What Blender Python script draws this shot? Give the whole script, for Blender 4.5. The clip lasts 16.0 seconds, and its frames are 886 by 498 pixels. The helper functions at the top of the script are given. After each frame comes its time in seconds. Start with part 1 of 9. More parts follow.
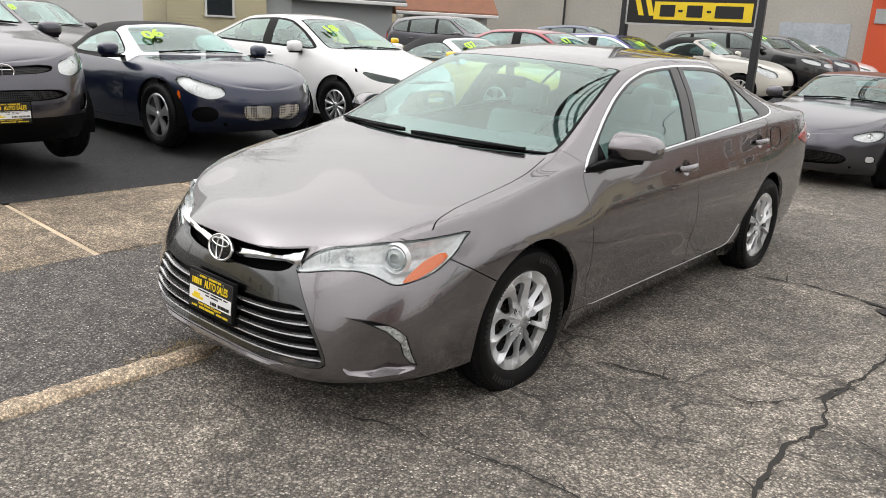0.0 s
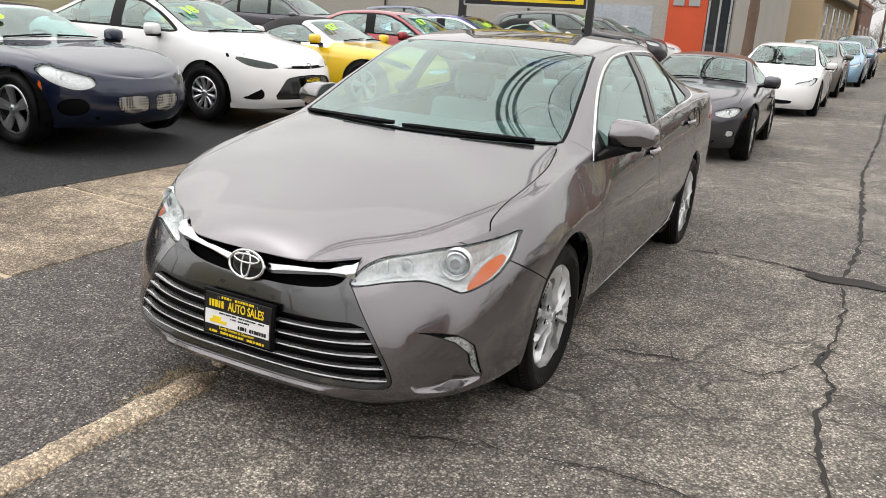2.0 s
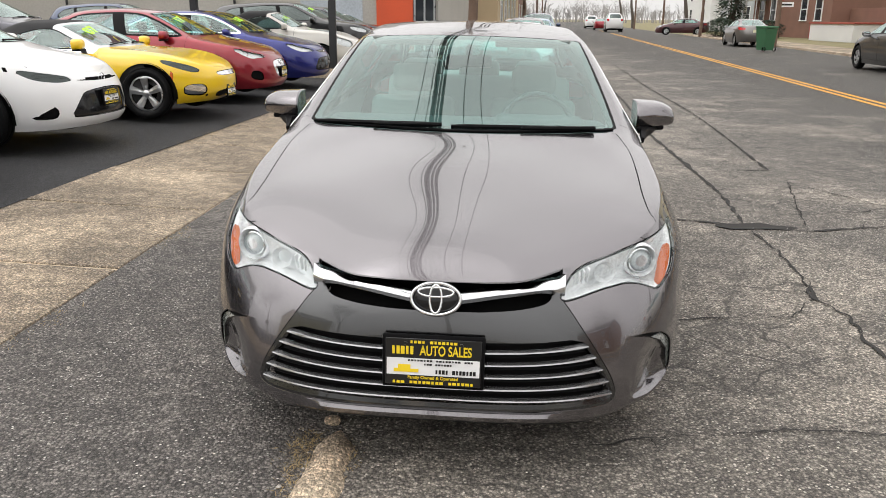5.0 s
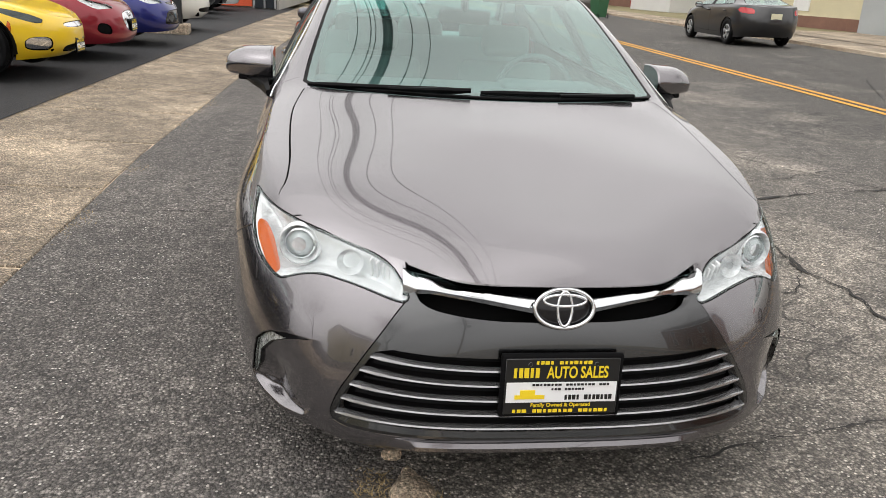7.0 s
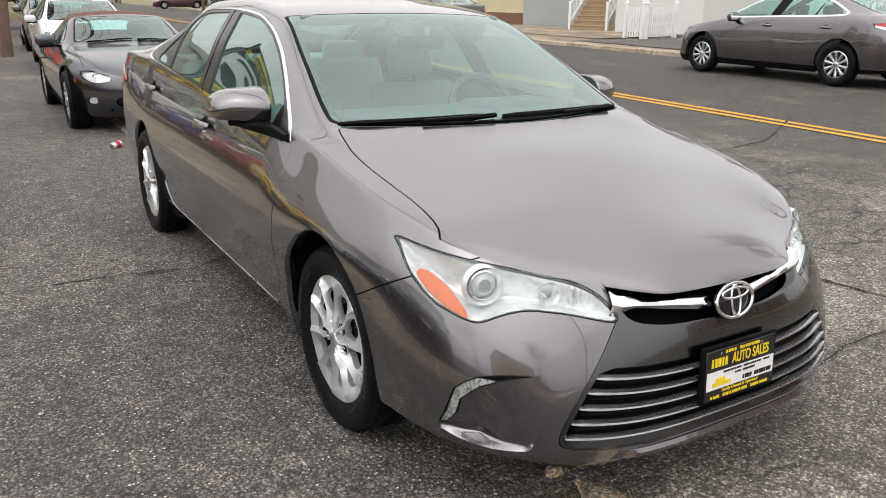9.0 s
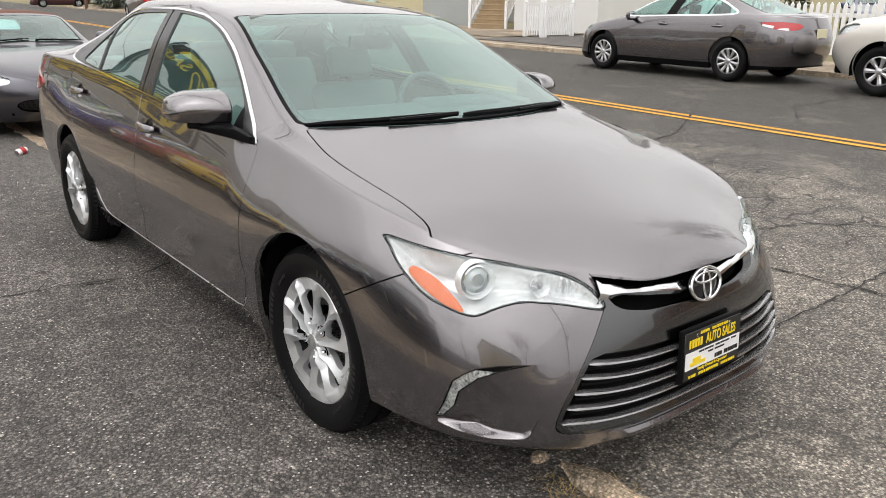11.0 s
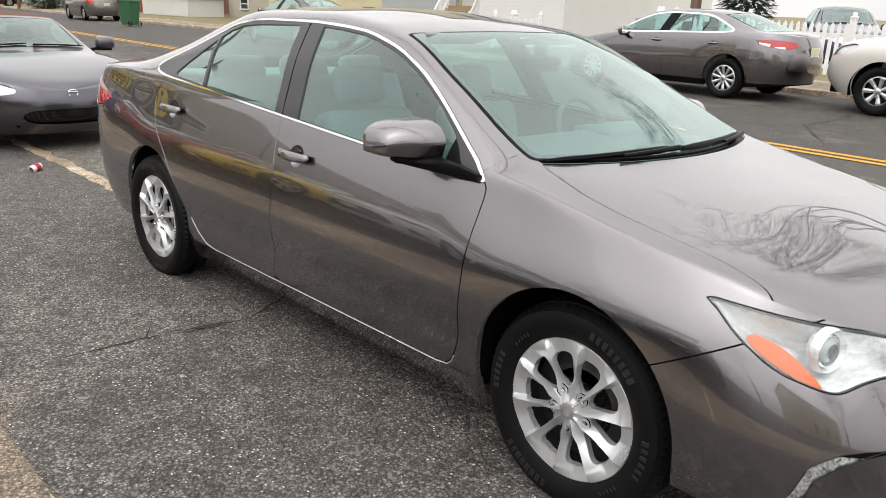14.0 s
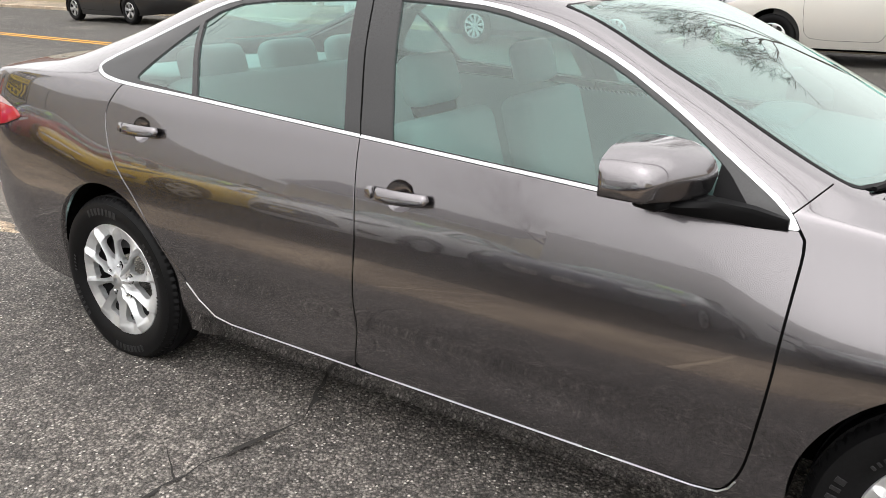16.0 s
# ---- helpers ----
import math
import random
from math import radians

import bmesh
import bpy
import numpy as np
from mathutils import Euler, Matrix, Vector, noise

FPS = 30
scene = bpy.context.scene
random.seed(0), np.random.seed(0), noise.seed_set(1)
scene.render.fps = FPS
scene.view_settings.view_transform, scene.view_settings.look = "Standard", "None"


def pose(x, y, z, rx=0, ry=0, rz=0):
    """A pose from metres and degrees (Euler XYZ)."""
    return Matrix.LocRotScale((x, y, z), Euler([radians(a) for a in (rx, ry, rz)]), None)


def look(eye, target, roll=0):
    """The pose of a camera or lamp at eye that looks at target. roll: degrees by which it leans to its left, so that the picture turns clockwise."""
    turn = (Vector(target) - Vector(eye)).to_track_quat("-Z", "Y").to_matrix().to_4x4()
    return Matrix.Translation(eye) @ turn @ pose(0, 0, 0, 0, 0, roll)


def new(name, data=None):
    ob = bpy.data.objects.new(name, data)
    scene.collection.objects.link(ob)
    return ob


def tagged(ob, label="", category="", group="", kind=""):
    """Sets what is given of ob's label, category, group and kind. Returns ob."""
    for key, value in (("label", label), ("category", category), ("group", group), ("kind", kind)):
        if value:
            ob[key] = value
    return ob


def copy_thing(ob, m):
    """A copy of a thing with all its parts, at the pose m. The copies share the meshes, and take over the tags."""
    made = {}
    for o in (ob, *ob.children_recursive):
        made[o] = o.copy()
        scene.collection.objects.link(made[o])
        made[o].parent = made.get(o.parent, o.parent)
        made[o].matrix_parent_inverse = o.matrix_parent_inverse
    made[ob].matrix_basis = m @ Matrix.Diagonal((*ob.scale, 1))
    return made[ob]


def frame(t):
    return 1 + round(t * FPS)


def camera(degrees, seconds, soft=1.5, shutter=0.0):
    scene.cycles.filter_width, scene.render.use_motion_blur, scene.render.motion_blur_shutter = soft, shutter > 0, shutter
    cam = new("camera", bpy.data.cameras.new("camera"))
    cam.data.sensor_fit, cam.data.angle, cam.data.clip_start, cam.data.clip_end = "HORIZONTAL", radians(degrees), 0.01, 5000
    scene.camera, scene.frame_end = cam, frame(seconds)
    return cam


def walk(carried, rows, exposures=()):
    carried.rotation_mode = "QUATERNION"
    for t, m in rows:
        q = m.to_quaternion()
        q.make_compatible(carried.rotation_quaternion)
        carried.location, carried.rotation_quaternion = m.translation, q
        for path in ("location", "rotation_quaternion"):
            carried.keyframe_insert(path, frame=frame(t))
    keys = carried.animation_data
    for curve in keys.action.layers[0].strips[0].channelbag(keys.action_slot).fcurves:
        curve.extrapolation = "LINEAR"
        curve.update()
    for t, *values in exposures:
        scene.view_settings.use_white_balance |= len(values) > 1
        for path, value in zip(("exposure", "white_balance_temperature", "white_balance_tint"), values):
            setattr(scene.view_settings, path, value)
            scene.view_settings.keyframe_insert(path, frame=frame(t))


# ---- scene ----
cam = camera(59.4, 16.0, soft=0.5)
PATH = [
    (0, (2.655, -4.058, 1.518), (1.408, -2.593, 0.971), 3.0),
    (0.5, (2.458, -4.105, 1.521), (1.258, -2.6, 0.977), 2.1),
    (1, (2.247, -4.288, 1.527), (1.114, -2.744, 0.951), -0.0),
    (1.5, (2.051, -4.369, 1.512), (1.03, -2.76, 0.904), 1.0),
    (2, (1.823, -4.404, 1.505), (0.968, -2.688, 0.935), 3.2),
    (2.5, (1.546, -4.584, 1.513), (0.765, -2.82, 0.988), 2.2),
    (3, (1.281, -4.642, 1.488), (0.571, -2.853, 0.943), 1.9),
    (3.5, (1.02, -4.621, 1.484), (0.472, -2.782, 0.918), 2.3),
    (4, (0.712, -4.669, 1.478), (0.328, -2.785, 0.924), 1.5),
    (4.2, (0.595, -4.675, 1.478), (0.254, -2.784, 0.92), 1.0),
    (6.3, (-0.248, -4.381, 1.428), (-0.14, -2.475, 0.832), 1.5),
    (6.5, (-0.314, -4.308, 1.419), (-0.189, -2.407, 0.81), 1.6),
    (7, (-0.588, -4.124, 1.4), (-0.301, -2.254, 0.751), 2.7),
    (7.5, (-0.923, -3.958, 1.433), (-0.45, -2.125, 0.789), 2.5),
    (8, (-1.245, -3.753, 1.438), (-0.638, -1.957, 0.801), 1.3),
    (8.5, (-1.579, -3.737, 1.453), (-0.751, -2.029, 0.825), 1.1),
    (9, (-1.837, -3.702, 1.463), (-0.84, -2.084, 0.842), 0.4),
    (9.2, (-1.905, -3.657, 1.47), (-0.862, -2.07, 0.844), -0.2),
    (11.3, (-2.068, -3.564, 1.467), (-0.863, -2.096, 0.842), 0.8),
    (11.5, (-2.054, -3.538, 1.462), (-0.85, -2.071, 0.83), 1.0),
    (12, (-2.103, -3.45, 1.452), (-0.853, -2.029, 0.805), 0.3),
    (12.5, (-2.283, -3.326, 1.478), (-0.969, -1.957, 0.845), -0.7),
    (13, (-2.371, -3.141, 1.462), (-1.063, -1.762, 0.839), -0.4),
    (13.5, (-2.423, -2.891, 1.463), (-1.113, -1.518, 0.83), 1.0),
    (14, (-2.606, -2.633, 1.481), (-1.279, -1.262, 0.881), 2.0),
    (14.5, (-2.693, -2.389, 1.481), (-1.335, -1.048, 0.885), 1.0),
    (15, (-2.639, -2.018, 1.489), (-1.238, -0.733, 0.87), 0.5),
    (15.5, (-2.651, -1.589, 1.457), (-1.182, -0.397, 0.809), 0.9),
    (16, (-2.515, -1.206, 1.462), (-0.953, -0.159, 0.782), -0.2),
]
walk(cam, [(t, look(eye, target, roll)) for t, eye, target, roll in PATH],
     exposures=((0.0, 0.37), (9.2, 0.35), (12.0, 0.44), (13.5, 0.50), (14.5, 0.52), (15.2, 0.65), (16.0, 0.78)))

# ---- world and light: a bright overcast winter day ----
world = bpy.data.worlds.new("overcast_sky")
scene.world = world
world.use_nodes = True
wn, wl = world.node_tree.nodes, world.node_tree.links
wn.clear()
SUN_EL, SUN_ROT = radians(56), radians(238)
sky = wn.new("ShaderNodeTexSky")
sky.sky_type = "NISHITA"
sky.sun_disc = False
sky.sun_elevation, sky.sun_rotation = SUN_EL, SUN_ROT
sky.dust_density, sky.air_density = 4.0, 1.0
# the cloud deck: the blue of the sky is spread into an even grey white
bw = wn.new("ShaderNodeRGBToBW")
cloud = wn.new("ShaderNodeTexNoise")
cloud.inputs["Scale"].default_value = 2.2
cloud.inputs["Detail"].default_value = 4
ramp = wn.new("ShaderNodeMapRange")
ramp.inputs["From Min"].default_value, ramp.inputs["From Max"].default_value = 0.3, 0.7
ramp.inputs["To Min"].default_value, ramp.inputs["To Max"].default_value = 0.88, 1.12
grey = wn.new("ShaderNodeMix")
grey.data_type = "RGBA"
grey.inputs["Factor"].default_value = 0.93
even = wn.new("ShaderNodeMix")
even.data_type = "RGBA"
even.inputs["Factor"].default_value = 0.72
even.inputs["B"].default_value = (9.85, 9.62, 9.50, 1)
mulc = wn.new("ShaderNodeVectorMath")
mulc.operation = "SCALE"
bg = wn.new("ShaderNodeBackground")
bg.inputs["Strength"].default_value = 0.12
out = wn.new("ShaderNodeOutputWorld")
# an overcast sky is brighter overhead than at the horizon
geo = wn.new("ShaderNodeTexCoord")
split = wn.new("ShaderNodeSeparateXYZ")
rise = wn.new("ShaderNodeMapRange")
rise.inputs["To Min"].default_value, rise.inputs["To Max"].default_value = 0.80, 1.55
lift = wn.new("ShaderNodeMath")
lift.operation = "MULTIPLY"
wl.new(geo.outputs["Generated"], split.inputs["Vector"])
wl.new(split.outputs["Z"], rise.inputs["Value"])
wl.new(rise.outputs["Result"], lift.inputs[0])
wl.new(ramp.outputs["Result"], lift.inputs[1])
wl.new(sky.outputs["Color"], bw.inputs["Color"])
wl.new(sky.outputs["Color"], grey.inputs["A"])
wl.new(bw.outputs["Val"], grey.inputs["B"])
wl.new(grey.outputs["Result"], even.inputs["A"])
wl.new(cloud.outputs["Fac"], ramp.inputs["Value"])
wl.new(even.outputs["Result"], mulc.inputs[0])
wl.new(lift.outputs[0], mulc.inputs["Scale"])
wl.new(mulc.outputs["Vector"], bg.inputs["Color"])
wl.new(bg.outputs["Background"], out.inputs["Surface"])
sun_data = bpy.data.lights.new("sun", "SUN")
sun_data.energy, sun_data.angle, sun_data.color = 0.5, radians(100), (1.0, 0.97, 0.93)
sun = new("sun", sun_data)
sun.matrix_world = look((30 * math.sin(SUN_ROT) * math.cos(SUN_EL), 30 * math.cos(SUN_ROT) * math.cos(SUN_EL), 30 * math.sin(SUN_EL)), (0, 0, 0))
scene.view_settings.exposure = 0.36

# ---- materials ----
MATS = {}


def paint_nodes(name, color, rough=0.5, metal=0.0, **more):
    """A principled material with its node tree; more sets further sockets."""
    m = bpy.data.materials.new(name)
    m.use_nodes = True
    b = m.node_tree.nodes["Principled BSDF"]
    b.inputs["Base Color"].default_value = (*color, 1)
    b.inputs["Roughness"].default_value = rough
    b.inputs["Metallic"].default_value = metal
    for k, v in more.items():
        b.inputs[k.replace("_", " ")].default_value = v
    MATS[name] = m
    return m, m.node_tree.nodes, m.node_tree.links, b


def node(nt, kind, **sets):
    n = nt.new(kind)
    for k, v in sets.items():
        n.inputs[k.replace("_", " ")].default_value = v
    return n


def vary(m, amount=0.25, scale=3.0, fine=60.0, bump=0.0, rough_var=0.1, distance=0.002):
    """Two scales of variation in a material's colour and roughness, and a fine relief."""
    nt, ln = m.node_tree.nodes, m.node_tree.links
    b = nt["Principled BSDF"]
    base = tuple(b.inputs["Base Color"].default_value)
    co = nt.new("ShaderNodeTexCoord")
    n1 = node(nt, "ShaderNodeTexNoise", Scale=scale, Detail=5.0)
    n2 = node(nt, "ShaderNodeTexNoise", Scale=fine, Detail=3.0)
    for n in (n1, n2):
        ln.new(co.outputs["Object"], n.inputs["Vector"])
    mix = nt.new("ShaderNodeMath")
    mix.operation = "MULTIPLY_ADD"
    mix.inputs[1].default_value = 0.5
    ln.new(n1.outputs["Fac"], mix.inputs[0])
    half = nt.new("ShaderNodeMath")
    half.operation = "MULTIPLY"
    half.inputs[1].default_value = 0.5
    ln.new(n2.outputs["Fac"], half.inputs[0])
    ln.new(half.outputs[0], mix.inputs[2])
    rm = nt.new("ShaderNodeMapRange")
    rm.inputs["From Min"].default_value, rm.inputs["From Max"].default_value = 0.32, 0.68
    rm.inputs["To Min"].default_value, rm.inputs["To Max"].default_value = 1 - amount, 1 + amount
    ln.new(mix.outputs[0], rm.inputs["Value"])
    sc = nt.new("ShaderNodeVectorMath")
    sc.operation = "SCALE"
    sc.inputs[0].default_value = base[:3]
    ln.new(rm.outputs["Result"], sc.inputs["Scale"])
    ln.new(sc.outputs["Vector"], b.inputs["Base Color"])
    if rough_var:
        rr = nt.new("ShaderNodeMapRange")
        r0 = b.inputs["Roughness"].default_value
        rr.inputs["To Min"].default_value, rr.inputs["To Max"].default_value = max(0.02, r0 - rough_var), min(1, r0 + rough_var)
        ln.new(n1.outputs["Fac"], rr.inputs["Value"])
        ln.new(rr.outputs["Result"], b.inputs["Roughness"])
    if bump:
        bp = node(nt, "ShaderNodeBump", Strength=bump, Distance=distance)
        ln.new(n2.outputs["Fac"], bp.inputs["Height"])
        ln.new(bp.outputs["Normal"], b.inputs["Normal"])
    return m


def plain(name, color, rough=0.5, metal=0.0, amount=0.15, scale=3.0, fine=60.0, bump=0.0, **more):
    m = paint_nodes(name, color, rough, metal, **more)[0]
    return vary(m, amount, scale, fine, bump)


def car_paint(name, color, metal=0.6, rough=0.32, flake=0.12, coat=1.0, ior=1.55):
    """Clear coated car paint: flakes below, a film of road dust above."""
    m, nt, ln, b = paint_nodes(name, color, rough, metal, Coat_Weight=coat, Coat_Roughness=0.03, Coat_IOR=ior)
    co = nt.new("ShaderNodeTexCoord")
    fl = node(nt, "ShaderNodeTexVoronoi", Scale=900.0)
    ln.new(co.outputs["Object"], fl.inputs["Vector"])
    mr = nt.new("ShaderNodeMapRange")
    mr.inputs["To Min"].default_value, mr.inputs["To Max"].default_value = 1 - flake, 1 + flake
    sepc = nt.new("ShaderNodeSeparateColor")
    ln.new(fl.outputs["Color"], sepc.inputs["Color"])
    ln.new(sepc.outputs[0], mr.inputs["Value"])
    sc = nt.new("ShaderNodeVectorMath")
    sc.operation = "SCALE"
    sc.inputs[0].default_value = color
    ln.new(mr.outputs["Result"], sc.inputs["Scale"])
    ln.new(sc.outputs["Vector"], b.inputs["Base Color"])
    dust = node(nt, "ShaderNodeTexNoise", Scale=3.5, Detail=6.0)
    ln.new(co.outputs["Object"], dust.inputs["Vector"])
    dr = nt.new("ShaderNodeMapRange")
    dr.inputs["From Min"].default_value, dr.inputs["From Max"].default_value = 0.35, 0.75
    dr.inputs["To Min"].default_value, dr.inputs["To Max"].default_value = 0.01, 0.05
    ln.new(dust.outputs["Fac"], dr.inputs["Value"])
    ln.new(dr.outputs["Result"], b.inputs["Coat Roughness"])
    return m


def glass_film(name, color, face=0.10, gloss_power=4.0, dust=0.04):
    """Car window glass: thin, so that it lets light straight through with a tint, and mirrors more at a slant."""
    m = bpy.data.materials.new(name)
    m.use_nodes = True
    nt, ln = m.node_tree.nodes, m.node_tree.links
    nt.clear()
    tr = nt.new("ShaderNodeBsdfTransparent")
    tr.inputs["Color"].default_value = (*color, 1)
    gl = nt.new("ShaderNodeBsdfGlossy")
    gl.inputs["Roughness"].default_value = 0.012
    gl.inputs["Color"].default_value = (0.86, 0.99, 0.955, 1)
    lw = nt.new("ShaderNodeLayerWeight")
    lw.inputs["Blend"].default_value = 0.5
    pw = nt.new("ShaderNodeMath")
    pw.operation = "POWER"
    pw.inputs[1].default_value = gloss_power
    ln.new(lw.outputs["Facing"], pw.inputs[0])
    fr = nt.new("ShaderNodeMapRange")
    fr.inputs["To Min"].default_value, fr.inputs["To Max"].default_value = face, 1.0
    ln.new(pw.outputs[0], fr.inputs["Value"])
    dustc = nt.new("ShaderNodeBsdfDiffuse")
    dustc.inputs["Color"].default_value = (0.5, 0.55, 0.54, 1)
    co = nt.new("ShaderNodeTexCoord")
    dn = node(nt, "ShaderNodeTexNoise", Scale=5.0, Detail=6.0)
    ln.new(co.outputs["Object"], dn.inputs["Vector"])
    dr = nt.new("ShaderNodeMapRange")
    dr.inputs["From Min"].default_value, dr.inputs["From Max"].default_value = 0.3, 0.8
    dr.inputs["To Min"].default_value, dr.inputs["To Max"].default_value = 0.0, dust
    ln.new(dn.outputs["Fac"], dr.inputs["Value"])
    m1 = nt.new("ShaderNodeMixShader")
    m2 = nt.new("ShaderNodeMixShader")
    om = nt.new("ShaderNodeOutputMaterial")
    ln.new(fr.outputs["Result"], m1.inputs["Fac"])
    ln.new(tr.outputs[0], m1.inputs[1])
    ln.new(gl.outputs[0], m1.inputs[2])
    ln.new(dr.outputs["Result"], m2.inputs["Fac"])
    ln.new(m1.outputs[0], m2.inputs[1])
    ln.new(dustc.outputs[0], m2.inputs[2])
    ln.new(m2.outputs[0], om.inputs["Surface"])
    MATS[name] = m
    return m


GREY = car_paint("gunmetal_paint", (0.168, 0.157, 0.166), 0.96, 0.24, 0.05, ior=1.75)
GUN = car_paint("dark_grille_paint", (0.085, 0.087, 0.089), 1.0, 0.24, 0.05, ior=1.5)
NAVY = car_paint("navy_paint", (0.003, 0.009, 0.034), 0.45, 0.35, 0.2)
WHITE = car_paint("white_paint", (0.78, 0.78, 0.78), 0.0, 0.35, 0.02)
CREAM = car_paint("cream_paint", (0.72, 0.70, 0.64), 0.0, 0.35, 0.02)
YELLOW = car_paint("yellow_paint", (0.85, 0.56, 0.01), 0.0, 0.35, 0.03)
RED = car_paint("red_paint", (0.26, 0.008, 0.020), 0.5, 0.32, 0.08)
BLUE = car_paint("blue_paint", (0.012, 0.018, 0.17), 0.6, 0.32, 0.1)
BLACKP = car_paint("black_paint", (0.006, 0.006, 0.007), 0.2, 0.35, 0.2)
SILVER = car_paint("champagne_paint", (0.74, 0.72, 0.67), 0.45, 0.33, 0.08)
SLATE = car_paint("slate_paint", (0.075, 0.074, 0.088), 0.9, 0.30, 0.15)
MAROON = car_paint("maroon_paint", (0.07, 0.02, 0.025), 0.4, 0.35, 0.15)
TAUPE = car_paint("taupe_paint", (0.16, 0.15, 0.14), 0.6, 0.35, 0.1)
SKYB = car_paint("sky_blue_paint", (0.25, 0.42, 0.58), 0.5, 0.33, 0.1)
DKBLUE = car_paint("dark_blue_paint", (0.03, 0.05, 0.11), 0.5, 0.33, 0.1)
GLASS = glass_film("window_glass", (0.55, 0.81, 0.78), 0.09, 3.0)
DARKGLASS = glass_film("privacy_glass", (0.10, 0.11, 0.11), 0.08)
LENS = glass_film("lamp_lens", (0.96, 0.97, 0.97), 0.05, 5.0, 0.02)
CHROME = paint_nodes("chrome", (0.80, 0.81, 0.82), 0.09, 1.0)[0]
SATIN = plain("satin_alloy", (0.62, 0.63, 0.64), 0.30, 0.85, 0.06)
HUBCAP = plain("silver_hubcap_paint", (0.62, 0.63, 0.64), 0.30, 0.6, 0.06)
# strong light and dark mottling paints the glints of the bowl's facets
plain("fog_bowl", (0.60, 0.61, 0.61), 0.16, 0.6, 0.9, 70, 160, 1.0)
plain("hub_steel", (0.030, 0.030, 0.032), 0.5, 0.2, 0.3, 8, 60)
RUBBER = plain("tyre_rubber", (0.0065, 0.0065, 0.007), 0.48, 0.0, 0.3, 6, 120, 0.12, Specular_IOR_Level=0.12)
PLASTIC = plain("black_plastic", (0.0045, 0.0045, 0.005), 0.42, 0.0, 0.2, 5, 300, 0.1, Specular_IOR_Level=0.08)
TAILCLEAR = plain("tail_clear_lens", (0.62, 0.46, 0.46), 0.12, 0.2, 0.3, 30, 90, 0.1)
GLOSSBLACK = paint_nodes("gloss_black", (0.008, 0.008, 0.009), 0.12)[0]
PILLAR = plain("satin_pillar_film", (0.020, 0.020, 0.021), 0.22, 0.0, 0.15, 4, 200, Specular_IOR_Level=0.5)
# near-black: the deep shade of hollows and openings is put into the colour
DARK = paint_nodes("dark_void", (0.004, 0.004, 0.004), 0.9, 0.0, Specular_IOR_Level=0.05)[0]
STEEL = plain("dark_steel", (0.05, 0.05, 0.05), 0.5, 0.7)
AMBER = paint_nodes("amber_lens", (0.66, 0.115, 0.006), 0.18, 0.0, Coat_Weight=0.6)[0]
REDLENS = paint_nodes("red_lens", (0.45, 0.012, 0.015), 0.12, 0.0, Coat_Weight=1.0)[0]
REFLECT = plain("lamp_reflector", (0.78, 0.79, 0.80), 0.20, 0.32, 0.28, 45, 120, 0.9)
CLOTH = plain("grey_seat_cloth", (0.30, 0.31, 0.30), 0.9, 0.0, 0.1, 8, 300, 0.2)
DARKCLOTH = plain("black_seat_cloth", (0.03, 0.03, 0.03), 0.85, 0.0, 0.1, 8, 300, 0.2)
DASH = plain("grey_dashboard", (0.13, 0.135, 0.135), 0.7, 0.0, 0.1, 8, 200, 0.2)
FABRIC = plain("black_soft_top", (0.012, 0.012, 0.013), 0.8, 0.0, 0.2, 6, 400, 0.2)
BROWNTOP = plain("brown_soft_top", (0.13, 0.055, 0.035), 0.85, 0.0, 0.15, 6, 400, 0.2)
PLATEBLACK = paint_nodes("plate_black", (0.01, 0.01, 0.01), 0.35)[0]
PLATEWHITE = paint_nodes("plate_white", (0.8, 0.8, 0.8), 0.4)[0]
PLATEGOLD = paint_nodes("plate_gold", (0.85, 0.62, 0.02), 0.4)[0]
GREENTEXT = paint_nodes("green_marker", (0.45, 0.85, 0.05), 0.5)[0]
PALEPLATE = paint_nodes("pale_yellow_plate", (0.62, 0.58, 0.40), 0.45)[0]


# ---- mesh helpers ----
def mesh_object(name, verts, faces, mat, parent=None, label="", smooth=True, normals=None):
    me = bpy.data.meshes.new(name)
    me.from_pydata([tuple(map(float, v)) for v in verts], [], [tuple(map(int, f)) for f in faces])
    me.materials.append(mat)
    if smooth:
        me.polygons.foreach_set("use_smooth", [True] * len(me.polygons))
    me.update()
    if normals is not None and len(normals) == len(me.vertices):
        me.normals_split_custom_set_from_vertices([tuple(map(float, n)) for n in normals])
    ob = new(name, me)
    if parent is not None:
        ob.parent = parent
    if label:
        tagged(ob, label)
    return ob


def part(name, bm, mat, parent=None, label="", smooth=True):
    """Link a bmesh as one mesh object under a thing or under a part."""
    me = bpy.data.meshes.new(name)
    bmesh.ops.recalc_face_normals(bm, faces=bm.faces[:])
    bm.to_mesh(me)
    bm.free()
    me.materials.append(mat)
    if smooth:
        me.polygons.foreach_set("use_smooth", [True] * len(me.polygons))
        me.set_sharp_from_angle(angle=radians(38))
    ob = new(name, me)
    if parent is not None:
        ob.parent = parent
    if label:
        tagged(ob, label)
    return ob


def empty(name, label, category, m=None, group="", kind=""):
    ob = new(name)
    ob.empty_display_size = 0.2
    if m is not None:
        ob.matrix_basis = m
    return tagged(ob, label, category, group, kind)


